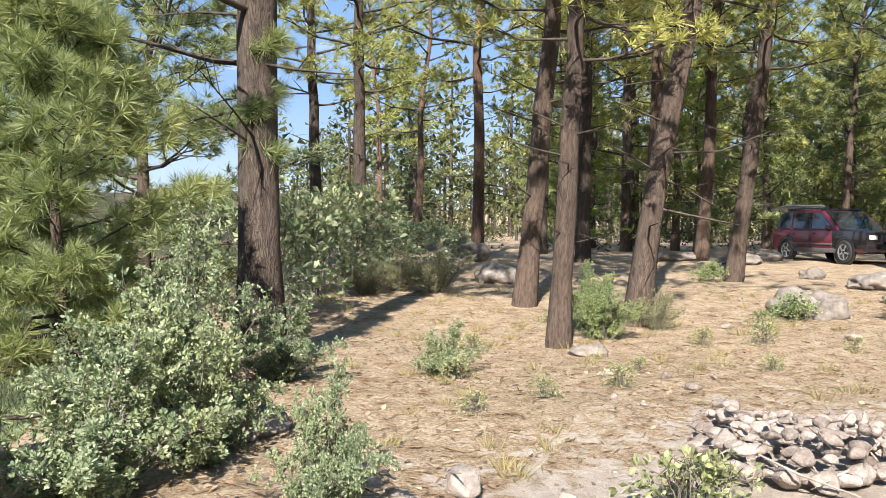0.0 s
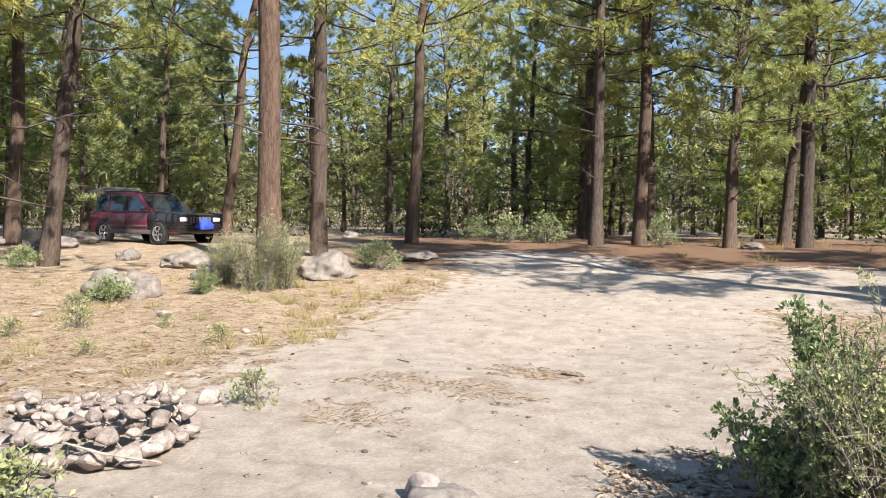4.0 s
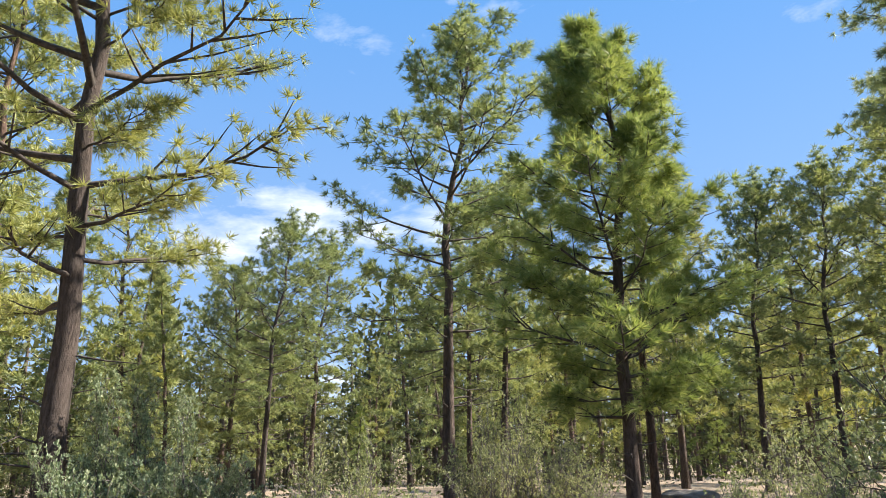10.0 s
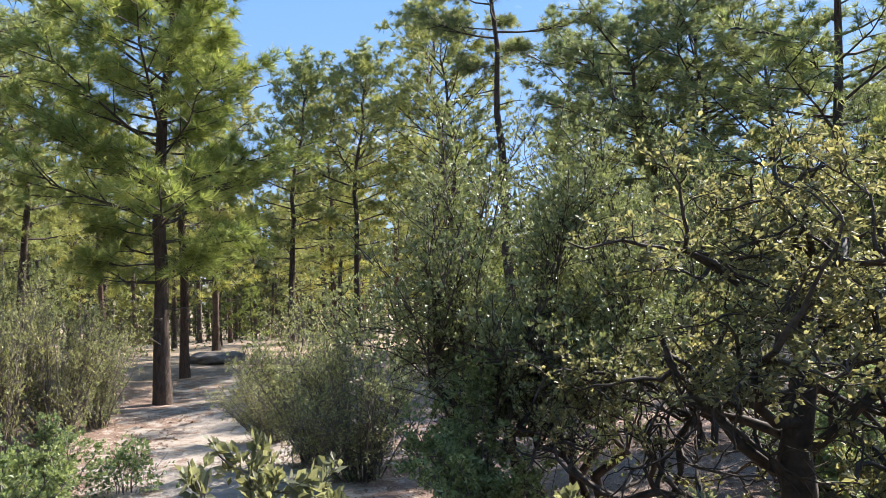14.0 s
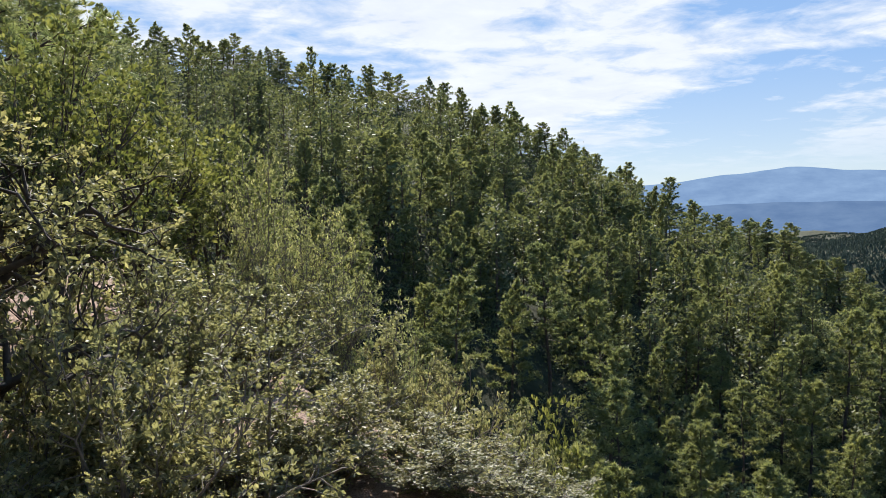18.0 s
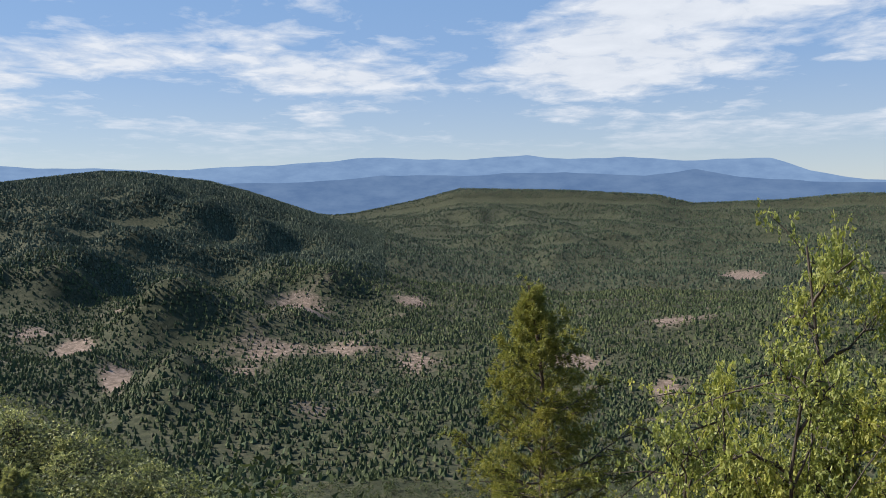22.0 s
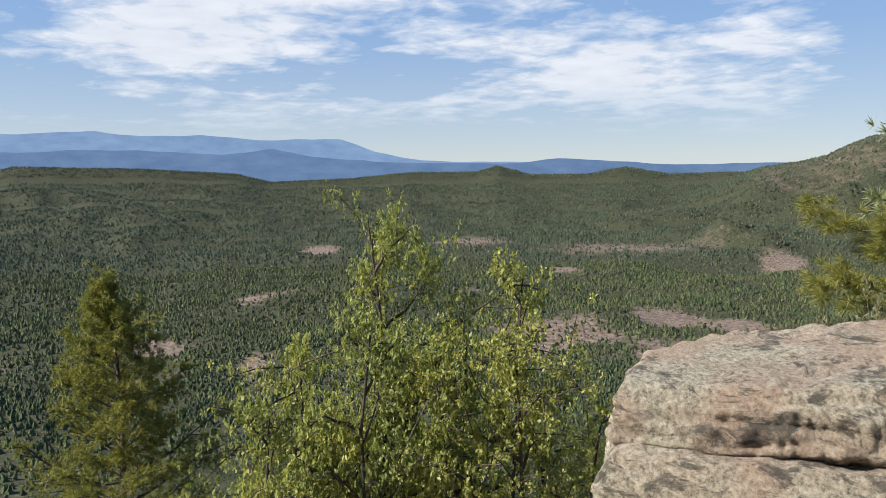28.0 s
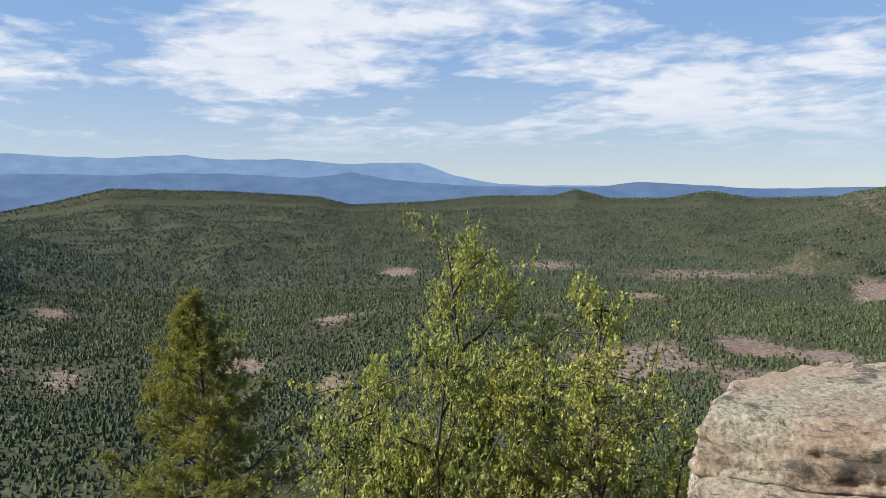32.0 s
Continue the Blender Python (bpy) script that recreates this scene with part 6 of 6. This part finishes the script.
# rock ledge on the rim
def slab(name, plan, low, high, seed, tilt=(0.0, 0.0), steps=420, top_rows=16, side_rows=18, worn=0.05):
    """A weathered bed of rock over a plan of (heading, distance) corners: broken edges, bedding lines, pits and hollows."""
    corners = [Vector(away(*q)) for q in plan]
    mid = sum(corners, Vector((0, 0))) / len(corners)
    o = Vector((seed, seed * 2.3, seed * 0.7))
    edge = []
    for k in range(steps):
        a = k * 2 * math.pi / steps
        d = Vector((math.cos(a), math.sin(a)))
        best = 9.0
        for p, q in zip(corners, corners[1:] + corners[:1]):
            e = q - p
            den = d.x * e.y - d.y * e.x
            if abs(den) > 1e-9:
                w = p - mid
                t, u = (w.x * e.y - w.y * e.x) / den, (w.x * d.y - w.y * d.x) / den
                if t > 0 and 0 <= u <= 1:
                    best = min(best, t)
        edge.append((d, best))
    verts, rows = [], top_rows + side_rows
    for i in range(rows):
        for d, r in edge:
            if i < top_rows:
                f = (i + 1) / top_rows
                f = 1 - (1 - f) ** 1.6
                p = mid + d * (r * f - worn * f ** 8)
                gap = r * (1 - f)
                q = Vector((p.x, p.y, high + tilt[0] * (p.x - mid.x) + tilt[1] * (p.y - mid.y) - worn * max(0.0, 1 - gap / 0.12) ** 2))
                q.z += 0.035 * noise.fractal(q * 1.5 + o, 0.9, 2.1, 4) + 0.022 * noise.fractal(q * 8 + o, 0.8, 2.2, 4) - 0.05 * max(0.0, noise.noise(q * 2.6 + o) - 0.35)
            else:
                f = (i - top_rows + 1) / side_rows
                p = mid + d * r
                top = high + tilt[0] * (p.x - mid.x) + tilt[1] * (p.y - mid.y) - worn
                q = Vector((p.x, p.y, top + (low - top) * f))
                bed = noise.noise(Vector((q.x * 0.35, q.y * 0.35, q.z * 11)) + o)
                out = 0.06 * noise.fractal(q * 1.7 + o, 0.9, 2.1, 4) + 0.032 * noise.fractal(q * 9 + o, 0.8, 2.2, 4) + 0.03 * bed
                out -= 0.05 * max(0.0, 0.12 - abs(noise.noise(Vector((q.x * 0.6, q.y * 0.6, q.z * 5.5)) + o))) / 0.12 * 0.5
                out = out * min(1.0, f * 5) - worn * max(0.0, 1 - f / 0.3) ** 2 - 0.09 * max(0.0, f - 0.8) / 0.2
                q += Vector((d.x, d.y, 0)) * out
            verts.append(q)
    verts.append(Vector((mid.x, mid.y, high)))
    s = Soup()
    i = np.arange(rows - 1)[:, None] * steps
    j, j2 = np.arange(steps), (np.arange(steps) + 1) % steps
    s.add(np.array(verts), np.stack([i + j, i + steps + j, i + steps + j2, i + j2], -1).reshape(-1, 4))
    s.f[3].append(np.stack([np.full(steps, len(verts) - 1), j, j2], -1))
    me = s.mesh(name, LEDGE)
    return part(name, me, rim_rock)


rim_rock = new("rock_ledge")
tagged(rim_rock, "lichen-covered layered rock ledge on the rim", "rock")
slab("upper_slab", ((-306.9, 4.55), (-308.6, 5.3), (-314.9, 5.9), (-326, 6.5), (-331.5, 6.6), (-331.5, 4.75), (-326, 4.65), (-314, 4.5)), 0.07, 0.53, 3.0, (0.0, 0.055), worn=0.08)
slab("lower_slab", ((-306.2, 4.42), (-308.0, 5.6), (-326, 6.5), (-331, 6.6), (-331, 4.5), (-326, 4.45), (-314, 4.32)), -0.42, 0.10, 7.0, worn=0.07)
slab("front_slab", ((-315.6, 3.95), (-315.2, 4.5), (-329, 4.6), (-329, 3.9)), -0.6, -0.05, 11.0, (0.0, 0.03), 300)
slab("base_slab", ((-305.9, 4.36), (-307.5, 5.6), (-326, 6.5), (-330.5, 6.6), (-330.5, 4.45), (-326, 4.4), (-314, 4.26)), -1.9, -0.34, 15.0, (0.0, 0.0), 300)


# ---- the parked car ----
CAR_PAINT = plain("dark_red_paint", (0.13, 0.018, 0.034), 0.28, 0.15, 0.6)
CAR_DARK = plain("black_paint", (0.015, 0.012, 0.014), 0.2, 0.1, 0.8)
CAR_TRIM = plain("grey_plastic_trim", (0.10, 0.09, 0.09), 0.6)
GLASS_DARK = plain("car_glass", (0.018, 0.024, 0.03), 0.05, 0.0, 1.0)
RUBBER = plain("tyre_rubber", (0.02, 0.02, 0.02), 0.85)
ALLOY = plain("alloy_rim", (0.55, 0.55, 0.56), 0.3, 0.9)
LAMP = plain("lamp_glass", (0.75, 0.76, 0.78), 0.1, 0.0, 1.0)
BLUE_CLOTH = plain("blue_cloth", (0.02, 0.06, 0.42), 0.8)
TAIL = plain("tail_lamp_red", (0.45, 0.02, 0.02), 0.2, 0.0, 0.5)


def extruded(profile, half, name, mat, bevel=0.04, taper=None):
    """A side profile (x, z) drawn out to both sides and bevelled; taper draws the sides in with height."""
    bm = bmesh.new()
    left = [bm.verts.new((x, half, z)) for x, z in profile]
    right = [bm.verts.new((x, -half, z)) for x, z in profile]
    n = len(profile)
    bm.faces.new(left)
    bm.faces.new(list(reversed(right)))
    for i in range(n):
        bm.faces.new((left[i], right[i], right[(i + 1) % n], left[(i + 1) % n]))
    bmesh.ops.recalc_face_normals(bm, faces=bm.faces)
    if taper:
        for v in bm.verts:
            v.co.y *= 1 - taper[1] * max(0, v.co.z - taper[0])
    if bevel:
        bmesh.ops.bevel(bm, geom=list(bm.edges), offset=bevel, segments=3, affect="EDGES", profile=0.6)
    return bm_mesh(bm, name, mat, True)


def box(size, at, name, mat, bevel=0.015, turn=(0, 0, 0)):
    bm = bmesh.new()
    bmesh.ops.create_cube(bm, size=1, matrix=pose(*at, *turn) @ Matrix.Diagonal((*size, 1)))
    if bevel:
        bmesh.ops.bevel(bm, geom=list(bm.edges), offset=bevel, segments=2, affect="EDGES", profile=0.6)
    return bm_mesh(bm, name, mat, True)


def sheet(corners, name, mat, thick=0.012):
    bm = bmesh.new()
    vs = [bm.verts.new(c) for c in corners]
    f = bm.faces.new(vs)
    bmesh.ops.recalc_face_normals(bm, faces=[f])
    bmesh.ops.solidify(bm, geom=[f], thickness=thick)
    return bm_mesh(bm, name, mat)


def ring_mesh(profile, name, mat, steps=28):
    """Turns (radius, offset) pairs about the y axis."""
    s = Soup()
    a = np.arange(steps) * 2 * np.pi / steps
    p = np.asarray(profile, float)
    v = np.stack([p[:, 0][:, None] * np.cos(a), np.repeat(p[:, 1][:, None], steps, 1), p[:, 0][:, None] * np.sin(a)], -1).reshape(-1, 3)
    i = np.arange(len(p) - 1)[:, None] * steps
    j, j2 = np.arange(steps), (np.arange(steps) + 1) % steps
    s.add(v, np.stack([i + j, i + j2, i + steps + j2, i + steps + j], -1).reshape(-1, 4))
    return s.mesh(name, mat)


def build_car():
    car = new("car")
    lower = [(-2.22, 0.42), (-2.28, 0.66), (-2.26, 0.88), (-2.16, 1.04), (0.95, 1.04), (1.6, 1.01), (2.05, 0.94), (2.24, 0.84), (2.31, 0.66), (2.28, 0.45), (2.1, 0.34), (-2.1, 0.34)]
    part("body", extruded(lower, 0.90, "body", CAR_PAINT, 0.085), car, "dark red body")
    cabin = [(-2.14, 1.0), (-2.04, 1.40), (-1.92, 1.60), (-1.7, 1.67), (-0.6, 1.70), (0.0, 1.68), (0.2, 1.63), (1.06, 1.02)]
    part("roof", extruded(cabin, 0.84, "roof", CAR_PAINT, 0.05, (1.0, 0.16)), car, "dark red cabin pillars")
    part("roof_panel", box((1.75, 1.36, 0.03), (-0.82, 0, 1.69), "roof_panel", CAR_DARK, 0.012), car, "black roof panel")
    part("hood", box((1.25, 1.58, 0.09), (1.52, 0, 1.005), "hood", CAR_DARK, 0.04, (0, 6, 0)), car, "dark hood")
    part("grille", box((0.06, 1.82, 0.36), (2.285, 0, 0.80), "grille", CAR_DARK, 0.02), car, "dark grille")
    for s in (1, -1):
        part("fender", box((1.50, 0.04, 0.58), (1.60, s * 0.895, 0.74), "fender", CAR_DARK, 0.03), car, "shadowed black fender")
        y0, y1 = s * 0.848, s * 0.762
        part("front_door", box((1.05, 0.03, 0.60), (0.30, s * 0.90, 0.72), "front_door", CAR_PAINT, 0.012), car)
        part("rear_door", box((0.95, 0.03, 0.60), (-0.74, s * 0.90, 0.72), "rear_door", CAR_PAINT, 0.012), car)
        for x in (0.0, -1.05):
            part("door_handle", box((0.16, 0.03, 0.035), (x, s * 0.925, 0.93), "door_handle", CAR_DARK, 0.01), car)
        part("side_moulding", box((2.1, 0.02, 0.06), (-0.2, s * 0.922, 0.60), "side_moulding", CAR_TRIM, 0.008), car)
        part("sill", box((2.5, 0.05, 0.14), (-0.1, s * 0.905, 0.40), "sill", CAR_TRIM, 0.02), car)
        part("front_window", sheet([(0.82, y0, 1.08), (-0.20, y0, 1.08), (-0.20, y1, 1.60), (0.12, y1, 1.58)], "front_window", GLASS_DARK), car)
        part("rear_window", sheet([(-0.26, y0, 1.08), (-1.18, y0, 1.08), (-1.18, y1, 1.60), (-0.26, y1, 1.60)], "rear_window", GLASS_DARK), car)
        part("quarter_window", sheet([(-1.28, y0, 1.08), (-2.02, y0, 1.08), (-1.88, y1, 1.58), (-1.28, y1, 1.60)], "quarter_window", GLASS_DARK), car)
        part("mirror", box((0.12, 0.20, 0.15), (0.80, s * 1.0, 1.12), "mirror", CAR_DARK, 0.03), car)
        part("headlight", box((0.10, 0.28, 0.13), (2.30, s * 0.66, 0.82), "headlight", LAMP, 0.03), car, "clear headlight")
        part("fog_lamp", box((0.06, 0.14, 0.10), (2.31, s * 0.62, 0.50), "fog_lamp", LAMP, 0.02), car)
        part("tail_light", box((0.08, 0.14, 0.34), (-2.24, s * 0.80, 0.88), "tail_light", TAIL, 0.02), car)
        part("roof_rail", box((1.9, 0.04, 0.04), (-0.8, s * 0.66, 1.735), "roof_rail", CAR_DARK, 0.015), car)
        part("roof_rail_foot", box((0.1, 0.05, 0.06), (0.0, s * 0.66, 1.70), "roof_rail_foot", CAR_DARK, 0.01), car)
        for x in (1.42, -1.40):
            # black disc with a lip, standing for the shaded hollow round the wheel
            part("wheel_arch", ring_mesh([(0.02, s * 0.90), (0.40, s * 0.921), (0.46, s * 0.928), (0.47, s * 0.90)], "wheel_arch", CAR_DARK), car)
            car.children[-1].matrix_basis = Matrix.Translation((x, 0, 0.37))
            wheel = part("wheel", ring_mesh([(0.10, s * 0.955), (0.12, s * 0.945), (0.2, s * 0.94), (0.2, s * 0.76)], "wheel", CAR_DARK), car)
            wheel.matrix_basis = Matrix.Translation((x, 0, 0.365))
            part("tyre", ring_mesh([(0.245, s * 0.76), (0.33, s * 0.75), (0.365, s * 0.79), (0.365, s * 0.92), (0.33, s * 0.96), (0.245, s * 0.95)], "tyre", RUBBER), wheel)
            part("rim", ring_mesh([(0.245, s * 0.955), (0.225, s * 0.95), (0.215, s * 0.93)], "rim", ALLOY), wheel)
            for k in range(5):
                spoke = part("spoke", box((0.18, 0.03, 0.055), (0.135, s * 0.945, 0), "spoke", ALLOY, 0.012), wheel)
                spoke.matrix_basis = pose(0, 0, 0, 0, k * 72 + 10, 0)
    part("windscreen", sheet([(1.045, 0.74, 1.06), (1.045, -0.74, 1.06), (0.235, -0.66, 1.635), (0.235, 0.66, 1.635)], "windscreen", GLASS_DARK), car)
    part("front_bumper", box((0.16, 1.80, 0.26), (2.30, 0, 0.50), "front_bumper", CAR_DARK, 0.05), car)
    part("rear_bumper", box((0.18, 1.78, 0.24), (-2.28, 0, 0.48), "rear_bumper", CAR_DARK, 0.05), car)
    for k in range(7):
        part("grille_slot", box((0.04, 0.085, 0.20), (2.31, (k - 3) * 0.125, 0.80), "grille_slot", CAR_TRIM, 0.01), car)
    part("liftgate", box((0.07, 1.46, 0.95), (-2.18, 0, 1.80), "liftgate", ALLOY, 0.03, (0, 82, 0)), car, "raised pale liftgate seen from inside")
    for s in (1, -1):
        part("gas_strut", box((0.02, 0.02, 0.66), (-2.20, s * 0.62, 1.52), "gas_strut", CAR_DARK, 0.004, (0, -28, 0)), car)
    return car


car = build_car()
cx_, cy_, cz_ = spot(-26.3, 26.5)
car.matrix_basis = pose(cx_, cy_, cz_ - 0.06, 0, 0, -79) @ Matrix.Scale(0.92, 4)
tagged(car, "dark red and black off-road car with raised liftgate under pines", "car")
# blue cloth bundle hung on the front bumper
bundle = new("cloth_bundle", boulder_mesh(19, (0.5, 0.75, 0.75), 0.2, BLUE_CLOTH, "cloth_bundle", 3))
bundle.matrix_basis = car.matrix_basis @ Matrix.Translation((2.42, 0.1, 0.60)) @ Matrix.Diagonal((0.5, 0.85, 0.62, 1))
tagged(bundle, "bright blue cloth bundle on the car's front bumper", "cloth")


# ---- small things on the ground ----
def scatter(n, seed, yaw0, yaw1, r0, r1):
    rng = np.random.RandomState(seed)
    yaws = rng.uniform(yaw0, yaw1, n)
    dists = r0 + (r1 - r0) * rng.uniform(0, 1, n) ** 0.75
    x, y = away_all(yaws, dists)
    return rng, x, y, ground(x, y)


def litter(name, n, seed, size, long, mat, label, zone, keep, curl=0.25):
    rng, x, y, z = scatter(n, seed, *zone)
    m = keep(x, y)
    p = np.stack([x, y, z + 0.012], 1)[m]
    s = Soup()
    k = len(p)
    a = rng.uniform(0, 6.283, k)
    d = np.stack([np.cos(a), np.sin(a), rng.normal(0, curl, k)], 1)
    sd = np.stack([-np.sin(a), np.cos(a), rng.normal(0, curl, k)], 1)
    L = size * rng.uniform(0.6, 1.3, (k, 1))
    v = np.stack([p - d * L * long / 2 - sd * L * 0.25, p - sd * L * 0.5 + np.array([0, 0, 0.006]), p + d * L * long / 2, p + sd * L * 0.5 + np.array([0, 0, 0.006])], 1).reshape(-1, 3)
    i = np.arange(k)[:, None] * 4
    s.add(v, np.concatenate([i + np.array([0, 1, 2]), i + np.array([0, 2, 3])]))
    tagged(new(name, s.mesh(name, mat, False)), label, "litter", kind="stuff")


NEEDLE_LITTER = leafy("fallen_needles", (0.156, 0.09, 0.048), (0.288, 0.192, 0.114), (0.432, 0.336, 0.216), 0.1, 0.8, 0.1)
LEAF_LITTER = leafy("fallen_leaves", (0.15, 0.09, 0.066), (0.3, 0.216, 0.162), (0.468, 0.384, 0.3), 0.15, 0.8, 0.15)
TWIG_LITTER = leafy("twigs_on_ground", (0.036, 0.027, 0.024), (0.096, 0.072, 0.06), (0.204, 0.168, 0.144), 0.0, 0.9, 0.1)
litter("fallen_needles", 15000, 1, 0.012, 11.0, NEEDLE_LITTER, "fallen pine needles strewn over the ground", (-75, 30, 3.6, 19), lambda x, y: track(x, y) < 0.55, 0.15)
litter("fallen_leaves", 12000, 2, 0.040, 1.5, LEAF_LITTER, "dry curled oak leaves under the scrub", (-168, -70, 3.6, 15), lambda x, y: track(x, y) < 0.6)
litter("fallen_leaves", 4200, 8, 0.038, 1.5, LEAF_LITTER, "brown leaf litter round the bush by the track", (-92, -57, 3.5, 6.2), lambda x, y: np.hypot(x - 4.4, y - 1.35) + 0.25 * lump(x, y, 0.9) < 1.6)
litter("fallen_leaves", 2600, 3, 0.040, 1.5, LEAF_LITTER, "dry leaves on the needle litter", (-70, 30, 3.6, 12), lambda x, y: track(x, y) < 0.7)
litter("fallen_twigs", 900, 4, 0.018, 11.0, TWIG_LITTER, "small dark twigs lying about", (-120, 30, 3.6, 16), lambda x, y: track(x, y) < 0.6, 0.05)
PATCHES = [away(*q) for q in [(-39.7, 6.84), (-52.7, 8.63), (-42.4, 7.92), (-53.2, 8.82), (-49.0, 7.53)]]
litter("needle_patch", 30000, 6, 0.007, 12.0, NEEDLE_LITTER, "brown needle drifts on the pale track", (-80, -28, 4.0, 14), lambda x, y: np.min([np.hypot((x - a) * 1.5, y - b) + 0.22 * lump(x, y, 0.5) for a, b in PATCHES], axis=0) < 0.55, 0.2)
litter("track_debris", 700, 5, 0.010, 4.0, TWIG_LITTER, "bits of bark and needles on the dirt track", (-100, -20, 3.6, 20), lambda x, y: track(x, y) > 0.5, 0.1)


def pebbles(name, n, seed, zone, lo, hi, mat, label):
    rng, x, y, z = scatter(n, seed, *zone)
    base = unit(np.array([(a, b, c) for a in (-1, 1) for b in (-1, 1) for c in (-0.6, 0.8)], float))
    quad = np.array([(0, 1, 3, 2), (4, 6, 7, 5), (0, 4, 5, 1), (2, 3, 7, 6), (0, 2, 6, 4), (1, 5, 7, 3)])
    sz = lo + (hi - lo) * rng.uniform(0, 1, n) ** 3
    v = base[None] * rng.uniform(0.6, 1.15, (n, 8, 1)) * sz[:, None, None] * np.array([1, 0.8, 0.6])
    a = rng.uniform(0, 6.283, n)
    rot = np.stack([np.stack([np.cos(a), -np.sin(a)], 1), np.stack([np.sin(a), np.cos(a)], 1)], 1)
    v[..., :2] = np.einsum("nij,nkj->nki", rot, v[..., :2])
    v += np.stack([x, y, z + sz * 0.2], 1)[:, None]
    s = Soup()
    s.add(v.reshape(-1, 3), (np.arange(n)[:, None, None] * 8 + quad[None]).reshape(-1, 4))
    tagged(new(name, s.mesh(name, mat, False)), label, "pebbles", kind="stuff")


PEBBLE = leafy("pebble_stone", (0.147, 0.118, 0.0975), (0.238, 0.196, 0.164), (0.324, 0.282, 0.242), 0.0, 0.9, 0.2)
pebbles("pebbles", 2200, 11, (-110, 20, 3.6, 17), 0.006, 0.042, PEBBLE, "pale pebbles scattered over dirt and litter")


def grass(name, n, seed, zone, label, keep, high=0.17, blades=34):
    rng, x, y, z = scatter(n, seed, *zone)
    m = keep(x, y)
    x, y, z = x[m], y[m], z[m]
    k = len(x)
    a, r = rng.uniform(0, 6.283, (k, blades)), rng.uniform(0, 0.13, (k, blades))
    p = np.stack([x[:, None] + r * np.cos(a), y[:, None] + r * np.sin(a), np.repeat(z[:, None], blades, 1)], -1)
    d = np.stack([np.cos(a) * 0.6, np.sin(a) * 0.6, np.ones_like(a)], -1) + rng.normal(0, 0.25, (k, blades, 3))
    h = high * rng.uniform(0.4, 1.2, (k, blades, 1)) * rng.uniform(0.6, 1.3, (k, 1, 1))
    sd = unit(np.cross(d, rng.normal(size=d.shape))) * 0.005
    v = np.stack([p - sd, p + sd, p + unit(d) * h], 2).reshape(-1, 3)
    s = Soup()
    s.add(v, np.arange(len(v)).reshape(-1, 3))
    tagged(new(name, s.mesh(name, GRASS, False)), label, "grass", kind="stuff")


grass("dry_grass", 150, 21, (-48, 8, 4.5, 18), "tufts of straw-coloured dry grass", lambda x, y: track(x, y) < 0.55)
grass("dry_grass", 40, 22, (-46, -33, 8, 17), "straw-coloured grass below the boulders", lambda x, y: track(x, y) < 0.6, 0.26, 60)
grass("dry_grass", 60, 23, (-110, -60, 21, 30), "straw-coloured grass across the track", lambda x, y: track(x, y) < 0.5, 0.3, 40)


# fallen log, sticks, charred snag
def log_thing(name, label, pts, radii, mat, category="log"):
    s = Soup()
    rng = np.random.RandomState(len(label))
    tube(s, pts, radii, 8, 0.1, rng)
    return tagged(new(name, s.mesh(name, mat)), label, category)


def on_ground(yaw, dist, up):
    x, y, z = spot(yaw, dist)
    return [x, y, z + up]


log_thing("fallen_log", "pale dead log leaning at the edge of the woods", [on_ground(-76.2, 32, 2.1), on_ground(-76.8, 31, 1.2), on_ground(-77.6, 30, 0.3), on_ground(-78.6, 29.5, 0.12)], [0.06, 0.09, 0.12, 0.14], DEADWOOD)
log_thing("stick", "grey stick lying against the fire ring", [on_ground(-21.0, 5.75, 0.22), on_ground(-23.5, 5.5, 0.18), on_ground(-27.2, 5.65, 0.03)], [0.007, 0.009, 0.006], DEADWOOD, "stick")
log_thing("stick", "dark stick on the dirt track", [on_ground(-43.8, 8.9, 0.02), on_ground(-43.0, 9.0, 0.03)], [0.009, 0.007], BRANCH, "stick")
log_thing("stick", "short dark stick on the pale track", [on_ground(-54.6, 8.8, 0.02), on_ground(-55.7, 8.6, 0.03)], [0.011, 0.009], BRANCH, "stick")
log_thing("stick", "thin pale stick on the dirt track", [on_ground(-47.5, 7.3, 0.01), on_ground(-48.8, 7.6, 0.015)], [0.008, 0.007], DEADWOOD, "stick")
log_thing("dead_branch", "forked dead branch on the leaf litter", [on_ground(-121, 6.3, 0.02), on_ground(-122.5, 6.0, 0.18), on_ground(-124.5, 5.6, 0.1), on_ground(-127, 5.3, 0.03)], [0.006, 0.011, 0.014, 0.016], BRANCH, "branch")
log_thing("dead_branch", "forked dead branch on the leaf litter", [on_ground(-122.0, 6.1, 0.14), on_ground(-122.2, 6.4, 0.24), on_ground(-121.6, 6.7, 0.30)], [0.008, 0.006, 0.003], BRANCH, "branch")
